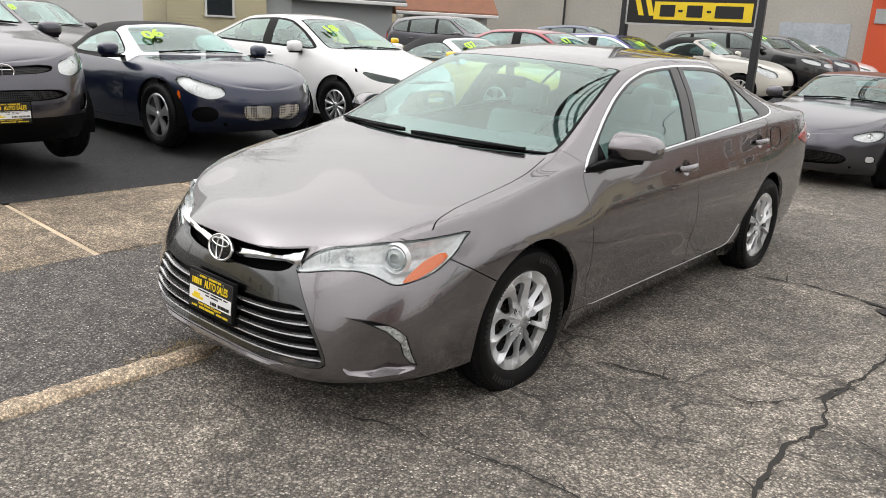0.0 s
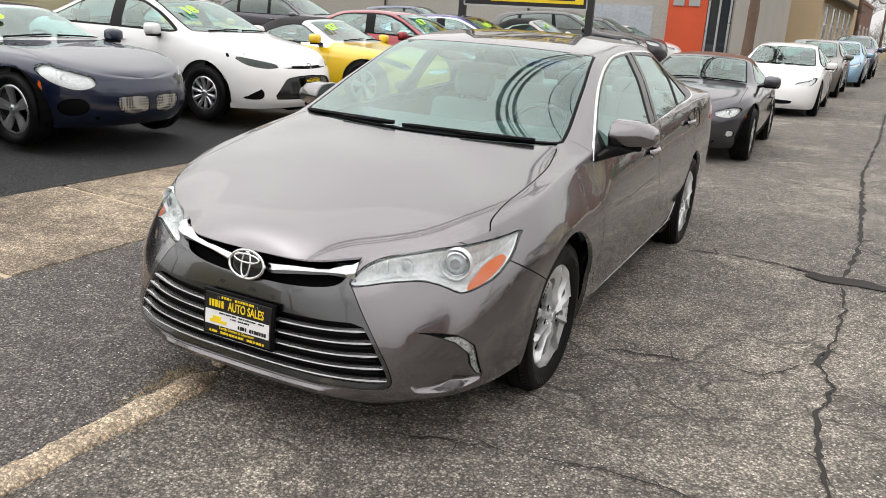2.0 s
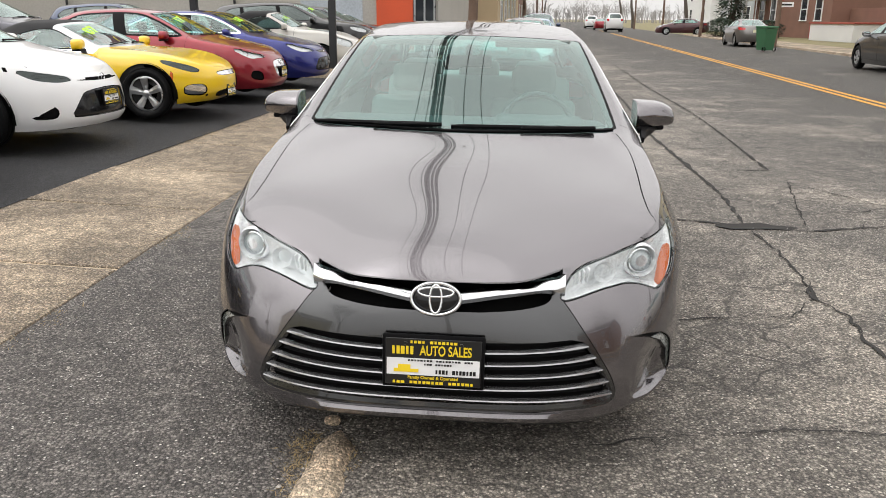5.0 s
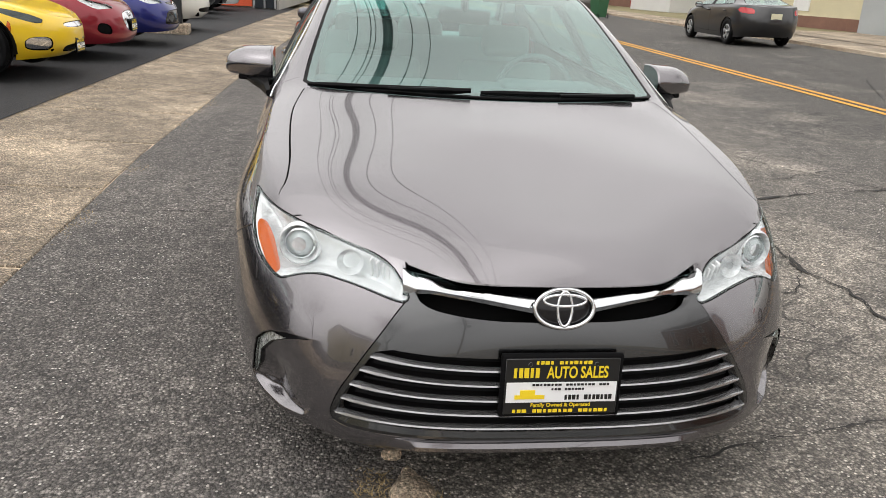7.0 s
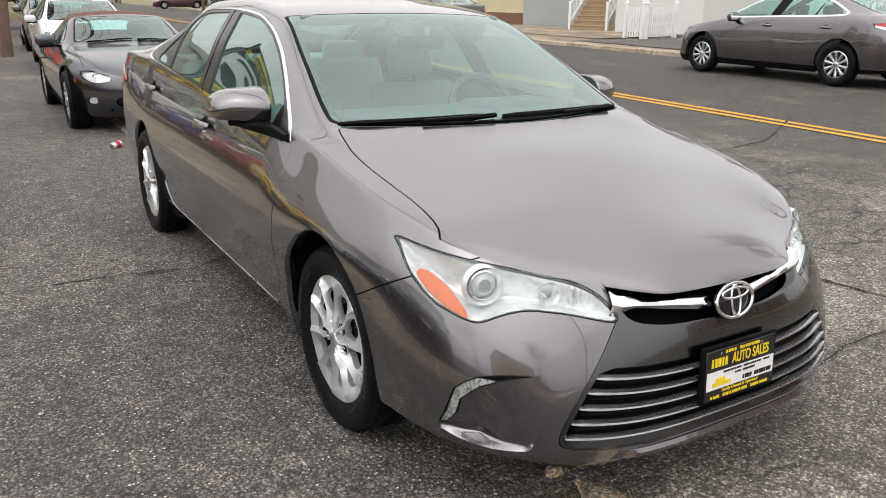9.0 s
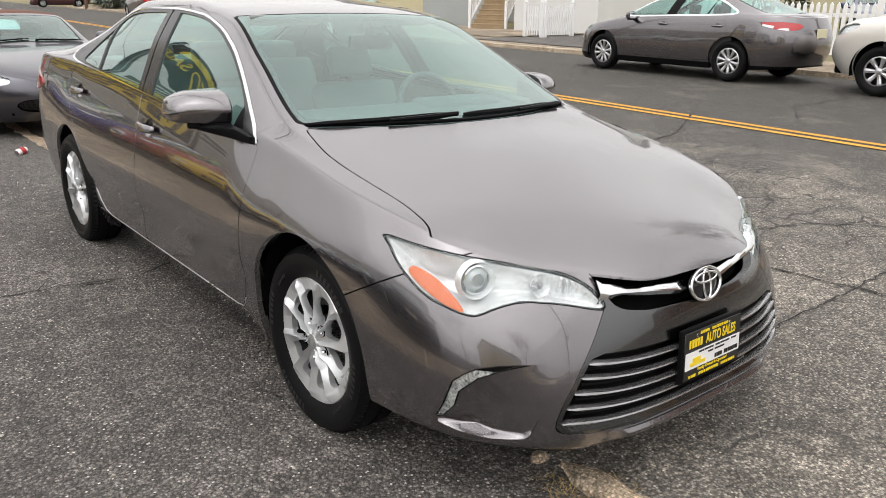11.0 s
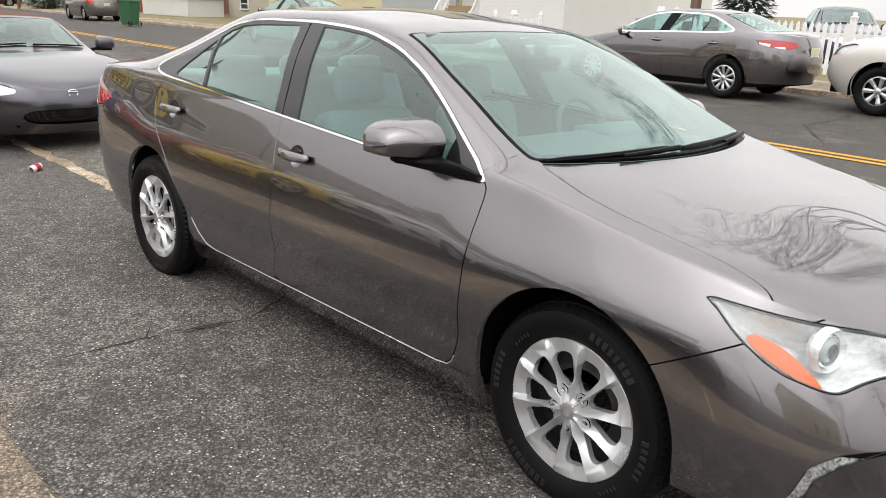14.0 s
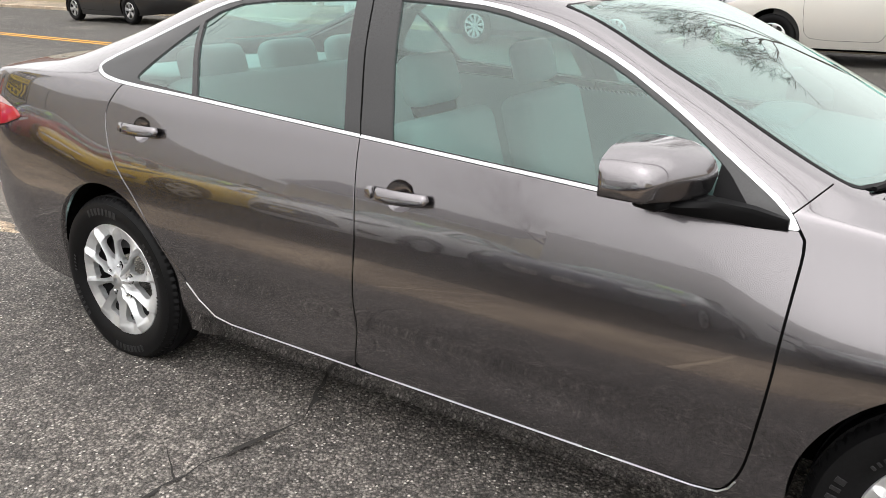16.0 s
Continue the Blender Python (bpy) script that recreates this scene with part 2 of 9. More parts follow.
def box(bm, size, at=(0, 0, 0), rot=None, bevel=0.0, seg=2):
    """A box with rounded edges, centred at at."""
    m = Matrix.Translation(at) @ (rot.to_4x4() if rot is not None else Matrix()) @ Matrix.Diagonal((*size, 1))
    geo = bmesh.ops.create_cube(bm, size=1.0, matrix=m)
    if bevel > 0:
        vs = set(geo["verts"])
        es = [e for e in bm.edges if e.verts[0] in vs and e.verts[1] in vs]
        bmesh.ops.bevel(bm, geom=es, offset=bevel, segments=seg, affect="EDGES", profile=0.5)
    return bm


def boxes(*args):
    bm = bmesh.new()
    for a in args:
        box(bm, *a)
    return bm


def tube(bm, pts, radii, sides=8, caps=True):
    """A round bar along points, with a radius at each."""
    pts = [Vector(p) for p in pts]
    if not hasattr(radii, "__len__"):
        radii = [radii] * len(pts)
    rings = []
    for i, p in enumerate(pts):
        d = (pts[min(i + 1, len(pts) - 1)] - pts[max(i - 1, 0)]).normalized()
        side = d.cross(Vector((0, 0, 1)))
        if side.length < 1e-3:
            side = Vector((1, 0, 0))
        side.normalize()
        up = side.cross(d)
        rings.append([bm.verts.new(p + radii[i] * (math.cos(a) * side + math.sin(a) * up)) for a in [2 * math.pi * k / sides for k in range(sides)]])
    for r0, r1 in zip(rings, rings[1:]):
        for k in range(sides):
            bm.faces.new((r0[k], r0[(k + 1) % sides], r1[(k + 1) % sides], r1[k]))
    if caps:
        bm.faces.new(rings[0][::-1])
        bm.faces.new(rings[-1])
    return bm


def lathe(profile, steps=48, axis="x"):
    """A turned shape: profile rows (along the axis, radius)."""
    verts, faces = [], []
    n = len(profile)
    for k in range(steps):
        a = 2 * math.pi * k / steps
        for h, r in profile:
            verts.append((h, r * math.cos(a), r * math.sin(a)) if axis == "x" else (r * math.cos(a), r * math.sin(a), h))
    for k in range(steps):
        for i in range(n - 1):
            a, b = k * n + i, ((k + 1) % steps) * n + i
            faces.append((a, a + 1, b + 1, b))
    bm = bmesh.new()
    vs = [bm.verts.new(v) for v in verts]
    for f in faces:
        if len({verts[i] for i in f}) == 4:
            bm.faces.new([vs[i] for i in f])
    bmesh.ops.remove_doubles(bm, verts=bm.verts[:], dist=1e-5)
    return bm


def lettering(text, size, mat, m, parent=None, name="lettering", thick=0.0015, bold=0.0):
    """Words in the built-in font, as a mesh, centred on m and standing in its x, y plane."""
    cu = bpy.data.curves.new(name, "FONT")
    cu.body, cu.size, cu.extrude, cu.align_x, cu.align_y, cu.offset = text, size, thick, "CENTER", "CENTER", bold
    tmp = bpy.data.objects.new(name, cu)
    scene.collection.objects.link(tmp)
    dg = bpy.context.evaluated_depsgraph_get()
    me = bpy.data.meshes.new_from_object(tmp.evaluated_get(dg))
    bpy.data.objects.remove(tmp)
    me.materials.clear()
    me.materials.append(mat)
    ob = new(name, me)
    ob.parent = parent
    ob.matrix_basis = m
    return ob


def pchip(xs, ys):
    """A smooth curve through points that never overshoots."""
    xs, ys = np.array(xs, float), np.array(ys, float)
    if ys.ndim == 1:
        ys = ys[:, None]
    h = np.diff(xs)[:, None]
    d = np.diff(ys, axis=0) / h
    m = np.zeros_like(ys)
    if len(xs) > 2:
        w1, w2 = 2 * h[1:] + h[:-1], h[1:] + 2 * h[:-1]
        ok = d[1:] * d[:-1] > 0
        with np.errstate(divide="ignore", invalid="ignore"):
            m[1:-1] = np.where(ok, (w1 + w2) / (w1 / d[:-1] + w2 / d[1:]), 0)
    m[0], m[-1] = d[0], d[-1]

    def f(x):
        x = np.clip(np.asarray(x, float), xs[0], xs[-1])
        i = np.clip(np.searchsorted(xs, x, side="right") - 1, 0, len(xs) - 2)
        t = ((x - xs[i]) / h[i, 0])[..., None]
        a, b, hh = ys[i], ys[i + 1], h[i]
        r = (2 * t**3 - 3 * t**2 + 1) * a + (t**3 - 2 * t**2 + t) * hh * m[i] + (-2 * t**3 + 3 * t**2) * b + (t**3 - t**2) * hh * m[i + 1]
        return r[..., 0] if r.shape[-1] == 1 else r
    return f


def curve(rows):
    """pchip over rows whose first number is the parameter."""
    a = np.array(rows, float)
    return pchip(a[:, 0], a[:, 1:] if a.shape[1] > 2 else a[:, 1])


def rounded(poly, n=2):
    """A polygon with its corners cut round."""
    p = np.array(poly, float)
    for _ in range(n):
        q = np.roll(p, -1, 0)
        p = np.stack((0.8 * p + 0.2 * q, 0.2 * p + 0.8 * q), 1).reshape(-1, 2)
    return p


def sdf(poly, pts):
    """Signed distance from points to a polygon, negative inside."""
    a = np.array(poly, float)
    b = np.roll(a, -1, 0)
    best = np.full(len(pts), 1e9)
    inside = np.zeros(len(pts), bool)
    for p, q in zip(a, b):
        e, w = q - p, pts - p
        t = np.clip((w @ e) / max(e @ e, 1e-12), 0, 1)
        best = np.minimum(best, ((w - t[:, None] * e) ** 2).sum(1))
        cross = (p[1] > pts[:, 1]) != (q[1] > pts[:, 1])
        with np.errstate(divide="ignore", invalid="ignore"):
            xi = p[0] + (pts[:, 1] - p[1]) / (q[1] - p[1]) * e[0]
        inside ^= cross & (pts[:, 0] < xi)
    return np.where(inside, -1, 1) * np.sqrt(best)


class Skin:
    """A sheet of triangles that can be cut along any line. Columns of v: x y z, normal, a (row), s (station), u (way round)."""

    def __init__(self, v, t):
        self.v, self.t = v, t

    def cut(self, f):
        """Split along f = 0: the sheet where f < 0 and the sheet where f > 0."""
        f = np.where(np.abs(f) < 1e-6, 1e-6, f)
        pos = f > 0
        c = pos[self.t].sum(1)
        neg_t, pos_t = [self.t[c == 0]], [self.t[c == 3]]
        v, base = [self.v], len(self.v)
        mix = self.t[(c == 1) | (c == 2)]
        if len(mix):
            lone_pos = (pos[mix].sum(1) == 1)
            lone = np.where(lone_pos[:, None], pos[mix], ~pos[mix]).argmax(1)
            r = np.arange(len(mix))
            a, b, cc = mix[r, lone], mix[r, (lone + 1) % 3], mix[r, (lone + 2) % 3]
            e = np.concatenate((np.stack((a, b), 1), np.stack((a, cc), 1)))
            e.sort(1)
            ue, inv = np.unique(e, axis=0, return_inverse=True)
            inv = inv.reshape(-1)
            t = (f[ue[:, 0]] / (f[ue[:, 0]] - f[ue[:, 1]]))[:, None]
            v.append(self.v[ue[:, 0]] * (1 - t) + self.v[ue[:, 1]] * t)
            p, q = base + inv[:len(mix)], base + inv[len(mix):]
            small = np.stack((a, p, q), 1)
            big = np.concatenate((np.stack((p, b, cc), 1), np.stack((p, cc, q), 1)))
            two = np.concatenate((lone_pos, lone_pos))
            pos_t += [small[lone_pos], big[~two]]
            neg_t += [small[~lone_pos], big[two]]
        v = np.concatenate(v)
        return Skin(v, np.concatenate(neg_t)).tidy(), Skin(v, np.concatenate(pos_t)).tidy()

    def tidy(self):
        if len(self.t) == 0:
            return Skin(self.v[:0], self.t)
        keep, inv = np.unique(self.t, return_inverse=True)
        return Skin(self.v[keep], inv.reshape(-1, 3))

    def pick(self, mask):
        """The triangles whose mean passes the mask, and the others."""
        return Skin(self.v, self.t[mask]).tidy(), Skin(self.v, self.t[~mask]).tidy()

    def mean(self, col):
        return self.v[self.t, col].mean(1)

    def yz(self):
        return self.v[:, 1:3]

    def uz(self):
        return self.v[:, [8, 2]]

    def xy(self):
        return self.v[:, :2]

    def joined(self, other):
        return Skin(np.concatenate((self.v, other.v)), np.concatenate((self.t, other.t + len(self.v))))

    def pieces(self):
        """The parts of the sheet that hang together, without crumbs."""
        same = np.unique(np.round(self.v[:, :3], 5), axis=0, return_inverse=True)[1].reshape(-1)
        t = same[self.t]
        tag = np.arange(same.max() + 1)
        while True:
            old = tag.copy()
            np.minimum.at(tag, t.reshape(-1), np.repeat(tag[t].min(1), 3))
            tag = tag[tag]
            if (tag == old).all():
                break
        kind = tag[t[:, 0]]
        found = [Skin(self.v, self.t[kind == k]).tidy() for k in np.unique(kind)]
        return [p for p in found if np.ptp(p.v[:, :3], axis=0).max() > 0.012]

    def whole(self):
        """The sheet and its mirror image, welded along the middle line."""
        n = len(self.v)
        v = np.concatenate((self.v, self.v * np.where(np.isin(np.arange(self.v.shape[1]), (0, 3)), -1, 1)))
        other = np.where(np.abs(self.v[:, 0]) < 1e-4, np.arange(n), np.arange(n) + n)
        return Skin(v, np.concatenate((self.t, other[self.t[:, ::-1]]))).tidy()

    def moved(self, d):
        v = self.v.copy()
        v[:, :3] += v[:, 3:6] * d
        return Skin(v, self.t)

    def refined(self):
        """Each triangle split into four."""
        e = np.sort(np.concatenate((self.t[:, [0, 1]], self.t[:, [1, 2]], self.t[:, [2, 0]])), 1)
        ue, inv = np.unique(e, axis=0, return_inverse=True)
        k, n = inv.reshape(3, -1) + len(self.v), self.t
        v = np.concatenate((self.v, (self.v[ue[:, 0]] + self.v[ue[:, 1]]) / 2))
        t = np.concatenate((np.stack((n[:, 0], k[0], k[2]), 1), np.stack((k[0], n[:, 1], k[1]), 1), np.stack((k[2], k[1], n[:, 2]), 1), np.stack((k[0], k[1], k[2]), 1)))
        return Skin(v, t)

    def pressed(self, d):
        """Pushed inwards by d at each corner, with normals that follow."""
        v = self.v.copy()
        v[:, :3] -= v[:, 3:6] * np.asarray(d)[:, None]
        p = v[self.t, :3]
        fn = np.cross(p[:, 1] - p[:, 0], p[:, 2] - p[:, 0])
        n = np.zeros((len(v), 3))
        for c in range(3):
            np.add.at(n, self.t[:, c], fn)
        n /= np.maximum(np.linalg.norm(n, axis=1), 1e-12)[:, None]
        n *= np.where((n * v[:, 3:6]).sum(1) < -0.2, -1.0, 1.0)[:, None]
        v[:, 3:6] = n
        return Skin(v, self.t)


def rim_edges(t):
    e = np.concatenate((t[:, [0, 1]], t[:, [1, 2]], t[:, [2, 0]]))
    se = np.sort(e, 1)
    _, idx, cnt = np.unique(se, axis=0, return_index=True, return_counts=True)
    return e[idx[cnt == 1]]


def skin_object(name, skins, mat, parent, label="", both=True, side=1, depth=0.012):
    """Sheets of half a car as one mesh with turned-in edges. both: with its mirror image; else on one side."""
    vs, ns, fs = [], [], []
    base = 0
    for sk in skins:
        if len(sk.t) == 0:
            continue
        v, n, t = sk.v[:, :3], sk.v[:, 3:6], sk.t
        v0 = v.copy()
        re = rim_edges(t)
        if depth:
            re = re[~((np.abs(v0[re[:, 0], 0]) < 1e-4) & (np.abs(v0[re[:, 1], 0]) < 1e-4))]
        rv = np.unique(re)
        remap = {int(k): i for i, k in enumerate(rv)}
        for sgn in ((1, -1) if both else (side,)):
            mir = np.array((sgn, 1, 1))
            vs.append(v * mir)
            ns.append(n * mir)
            tt = t if sgn > 0 else t[:, ::-1]
            fs += [tuple(r) for r in (tt + base)]
            nb = base + len(v)
            if depth and len(rv):
                vs.append(v[rv] * mir)
                vs.append((v[rv] - n[rv] * depth) * mir)
                ns.append(n[rv] * mir)
                ns.append(n[rv] * mir)
                k = len(rv)
                for a, b in re:
                    i, j = nb + remap[int(a)], nb + remap[int(b)]
                    fs.append((j, i, i + k, j + k) if sgn > 0 else (i, j, j + k, i + k))
                nb += 2 * k
            base = nb
    if not vs:
        return None
    return mesh_object(name, np.concatenate(vs), fs, mat, parent, label, True, np.concatenate(ns))


def even_normals(skins, order_x=4, order_y=4):
    """Skins of half a car whose normals follow one smooth sheet, as a pressed panel's or a pane's do."""
    v = np.concatenate([k.v for k in skins])
    cx, cy = 0.7, v[:, 1].mean()
    sy = np.ptp(v[:, 1]) / 2 + 1e-6

    def terms(q, odd):
        x, y = q[:, 0] / cx, (q[:, 1] - cy) / sy
        return np.stack([x ** (2 * i + odd) * y**j for i in range(order_x // 2 + 1) for j in range(order_y + 1)], 1)
    out = [k.v.copy() for k in skins]
    for c in (3, 4, 5):
        co = np.linalg.lstsq(terms(v, c == 3), v[:, c], rcond=None)[0]
        for o in out:
            o[:, c] = terms(o, c == 3) @ co
    for o in out:
        o[:, 3:6] /= np.linalg.norm(o[:, 3:6], axis=1)[:, None]
    return [Skin(o, k.t) for o, k in zip(out, skins)]


def joint_objects(bands, parent):
    """The dark gaps between panels, each a piece of its own."""
    for b in bands:
        if b is None or len(b.t) == 0:
            continue
        for piece in b.pieces():
            if piece.v[:, 0].min() > 0.004:
                for s in (1, -1):
                    skin_object("panel_joint", [piece], DARK, parent, "", False, s, 0)
            else:
                skin_object("panel_joint", [piece.whole()], DARK, parent, "", False, 1, 0)


# ---- cars ----
def shell(sp, step):
    """Half a car body (x > 0) as one fine sheet. Below, rings round the body from sill to shoulder line; above, ribs from the shoulder over the
    window rail to the middle line. Returns the sheet and the way-round function u(x, y)."""
    Fv, Rv, Wv = curve(sp["front"]), curve(sp["rear"]), curve(sp["width"])
    zt, zb = curve(sp["top"]), curve(sp["sill"])
    ysf, ysr, nf, nr = sp["corner_f"], sp["corner_r"], sp.get("nf", 2.6), sp.get("nr", 2.6)
    taper = curve(sp.get("taper", [(-3, 1.0), (3, 1.0)]))

    nose = curve(nf) if isinstance(nf, list) else None

    def contour(v, seg, th):
        W, F, R = Wv(v), Fv(v), Rv(v)
        nf = nose(v) if nose else sp.get("nf", 2.6)
        s, c = np.sin(th), np.cos(th)
        xf, yf = W * np.abs(s) ** (2 / nf), ysf - (ysf - F) * np.abs(c) ** (2 / nf)
        xr, yr = W * np.abs(s) ** (2 / nr), ysr + (R - ysr) * np.abs(c) ** (2 / nr)
        x = np.where(seg == 0, xf, np.where(seg == 2, xr, W))
        y = np.where(seg == 0, yf, np.where(seg == 2, yr, ysf + (ysr - ysf) * th))
        return x * taper(y), y
    d = np.linspace(0, 1, 1500)
    th0 = d**1.0 * math.pi / 2
    seg = np.concatenate((np.zeros(1500), np.ones(1500), np.full(1500, 2)))
    th = np.concatenate((th0, d, th0[::-1]))
    x, y = contour(np.full(4500, 0.6), seg, th)
    arc = np.concatenate(([0], np.cumsum(np.hypot(np.diff(x), np.diff(y)))))
    n = int(arc[-1] / step)
    at = np.linspace(0, arc[-1], n)
    at[0], at[-1] = 0, arc[-1]
    idx = np.searchsorted(arc, at).clip(0, 4499)
    cs, ct, cu = seg[idx], th[idx], arc[idx]
    ct[0], ct[-1] = 0, 0
    # lower rings
    rows = max(10, int(0.75 / step))
    P = []
    vv = np.linspace(0, 1, rows)
    for v in vv:
        x, y = contour(np.full(n, v), cs, ct)
        yt = contour(np.full(n, 1.0), cs, ct)[1]
        z0, z1 = zb(yt), zt(yt)
        P.append(np.stack((x, y, z0 + (z1 - z0) * v), 1))
    xb, yb = contour(np.full(n, 1.0), cs, ct)
    zbv = zt(yb)
    B = np.stack((xb, yb, zbv), 1)
    arc1 = np.concatenate(([0], np.cumsum(np.hypot(np.diff(xb), np.diff(yb)))))
    ribs = np.array(sp["ribs"], float)
    st = np.array([arc1[0] if k == 0 else (arc1[-1] if k == len(ribs) - 1 else np.interp(r[0], yb, arc1)) for k, r in enumerate(ribs)])
    st = np.maximum.accumulate(st + np.arange(len(st)) * 1e-4)
    rf = pchip(st, ribs[:, 1:])
    rr = rf(arc1)
    sidx = np.interp(arc1, st, np.arange(len(st)))
    R = rr[:, :3].copy()
    C = np.stack((np.zeros(n), rr[:, 3], rr[:, 4]), 1)
    lock = np.minimum(1, np.minimum(arc1, arc1[-1] - arc1) / 0.05)[:, None]
    R = B * (1 - lock) + R * lock
    C = B * (1 - lock) + C * lock
    C[:, 0] = 0
    R[:, 0] = np.minimum(R[:, 0], B[:, 0] * 0.97)
    nb, nc = max(5, int(0.42 / step)), max(6, int(0.62 / step))
    bulge = sp.get("bulge", 0.012)
    hoodp = sp.get("crown", 2.3)
    T = []
    for t in np.linspace(0, 1, nb + 1)[1:]:
        p = B * (1 - t) + R * t
        p[:, 0] += bulge * np.sin(math.pi * t) * lock[:, 0]
        T.append((1 + t, p))
    for t in np.linspace(0, 1, nc + 1)[1:]:
        w = 1 - t
        p = np.stack((R[:, 0] * w, C[:, 1] + (R[:, 1] - C[:, 1]) * w**2, C[:, 2] + (R[:, 2] - C[:, 2]) * w**hoodp), 1)
        T.append((2 + t, p))
    G = np.array(P + [p for _, p in T])
    A = np.array(list(vv) + [a for a, _ in T])
    # round the corners across the body a little, and more at the rail
    for _ in range(sp.get("smooth", 3)):
        G[1:-1] = G[1:-1] * 0.5 + 0.25 * (G[:-2] + G[2:])
    for _ in range(sp.get("smooth_long", 2)):
        H = G.copy()
        H[:, 1:-1] = G[:, 1:-1] * 0.5 + 0.25 * (G[:, :-2] + G[:, 2:])
        G = H
    G[:, 0, 0] = 0
    G[:, -1, 0] = 0
    G[-1, :, 0] = 0
    if "shape" in sp:
        G = sp["shape"](G, A)
    # normals
    du = np.gradient(G, axis=1)
    dv = np.gradient(G, axis=0)
    N = np.cross(du, dv)
    N[:, 0] = N[:, 1]
    N[:, -1] = N[:, -2]
    ln = np.linalg.norm(N, axis=2, keepdims=True)
    N = N / np.maximum(ln, 1e-9)
    N[:, 0, 0] = 0
    N[:, -1, 0] = 0
    N[-1, :, 0] = 0
    N /= np.maximum(np.linalg.norm(N, axis=2, keepdims=True), 1e-9)
    m = len(A)
    V = np.concatenate((G, N, np.broadcast_to(A[:, None, None], (m, n, 1)), np.broadcast_to(sidx[None, :, None], (m, n, 1)), np.broadcast_to(cu[None, :, None], (m, n, 1))), 2).reshape(-1, 9)
    i, j = np.meshgrid(np.arange(m - 1), np.arange(n - 1), indexing="ij")
    a, b, c, e = (i * n + j).ravel(), (i * n + j + 1).ravel(), ((i + 1) * n + j + 1).ravel(), ((i + 1) * n + j).ravel()
    T = np.concatenate((np.stack((a, b, c), 1), np.stack((a, c, e), 1)))
    p0, p1, p2 = V[T[:, 0], :3], V[T[:, 1], :3], V[T[:, 2], :3]
    T = T[np.linalg.norm(np.cross(p1 - p0, p2 - p0), axis=1) > 1e-9]
    mid = G[int(rows * 0.6)]

    low = G[:rows + 2]

    def way(x, y, z=None):
        if z is not None:
            d = (low[..., 0] - x) ** 2 + (low[..., 1] - y) ** 2 + (low[..., 2] - z) ** 2
            return float(cu[d.argmin() % n])
        return float(cu[((mid[:, 0] - x) ** 2 + (mid[:, 1] - y) ** 2).argmin()])
    return Skin(V, T), way


class Surface:
    """Rays against a half skin, to set things on it."""

    def __init__(self, sk):
        from mathutils.bvhtree import BVHTree
        v = [tuple(p) for p in sk.v[:, :3]]
        v += [(-p[0], p[1], p[2]) for p in v]
        t = [tuple(map(int, r)) for r in sk.t]
        k = len(sk.v)
        t += [(r[2] + k, r[1] + k, r[0] + k) for r in t]
        self.tree = BVHTree.FromPolygons(v, t)

    def hit(self, o, d):
        p, nrm, _, _ = self.tree.ray_cast(Vector(o), Vector(d).normalized())
        return p, nrm

    def front(self, x, z):
        p, _ = self.hit((x, -4, z), (0, 1, 0))
        return p.y if p is not None else -2.2

    def side(self, y, z, s=1):
        p, _ = self.hit((s * 3, y, z), (-s, 0, 0))
        return p.x if p is not None else s * 0.88

    def top(self, x, y):
        p, _ = self.hit((x, y, 4), (0, 0, -1))
        return p.z if p is not None else 0.9


TYRES = {}


def tyre_mesh(radius, width, rim, treads=72):
    key = (radius, width, rim, treads)
    if key in TYRES:
        return TYRES[key]
    w = width / 2
    sw = radius - rim
    prof = [(-w * 0.78, rim - 0.006), (-w * 0.88, rim + 0.008), (-w * 0.97, rim + sw * 0.35), (-w, rim + sw * 0.48), (-w * 0.975, rim + sw * 0.66), (-w * 0.93, rim + sw * 0.78), (-w * 0.915, rim + sw * 0.775),
            (-w * 0.80, radius - 0.012), (-w * 0.70, radius - 0.004), (-w * 0.62, radius - 0.001), (-w * 0.60, radius - 0.008), (-w * 0.55, radius - 0.008), (-w * 0.53, radius),
            (-w * 0.12, radius), (-w * 0.10, radius - 0.008), (w * 0.10, radius - 0.008), (w * 0.12, radius)]
    prof += [(-h, r) for h, r in prof[12::-1]]
    verts, faces = [], []
    n = len(prof)
    for k in range(treads * 2):
        a = math.pi * k / treads
        for i, (h, r) in enumerate(prof):
            cutin = 0.006 if (k % 2 and (7 <= i <= 9 or n - 10 <= i <= n - 8)) else 0.0
            rr = r - cutin
            verts.append((h, rr * math.cos(a), rr * math.sin(a)))
    for k in range(treads * 2):
        for i in range(n - 1):
            a, b = k * n + i, ((k + 1) % (treads * 2)) * n + i
            faces.append((a, b, b + 1, a + 1))
    me = bpy.data.meshes.new("tyre")
    me.from_pydata(verts, [], faces)
    me.materials.append(RUBBER)
    me.polygons.foreach_set("use_smooth", [True] * len(faces))
    me.set_sharp_from_angle(angle=radians(30))
    TYRES[key] = me
    return me


RIMS = {}


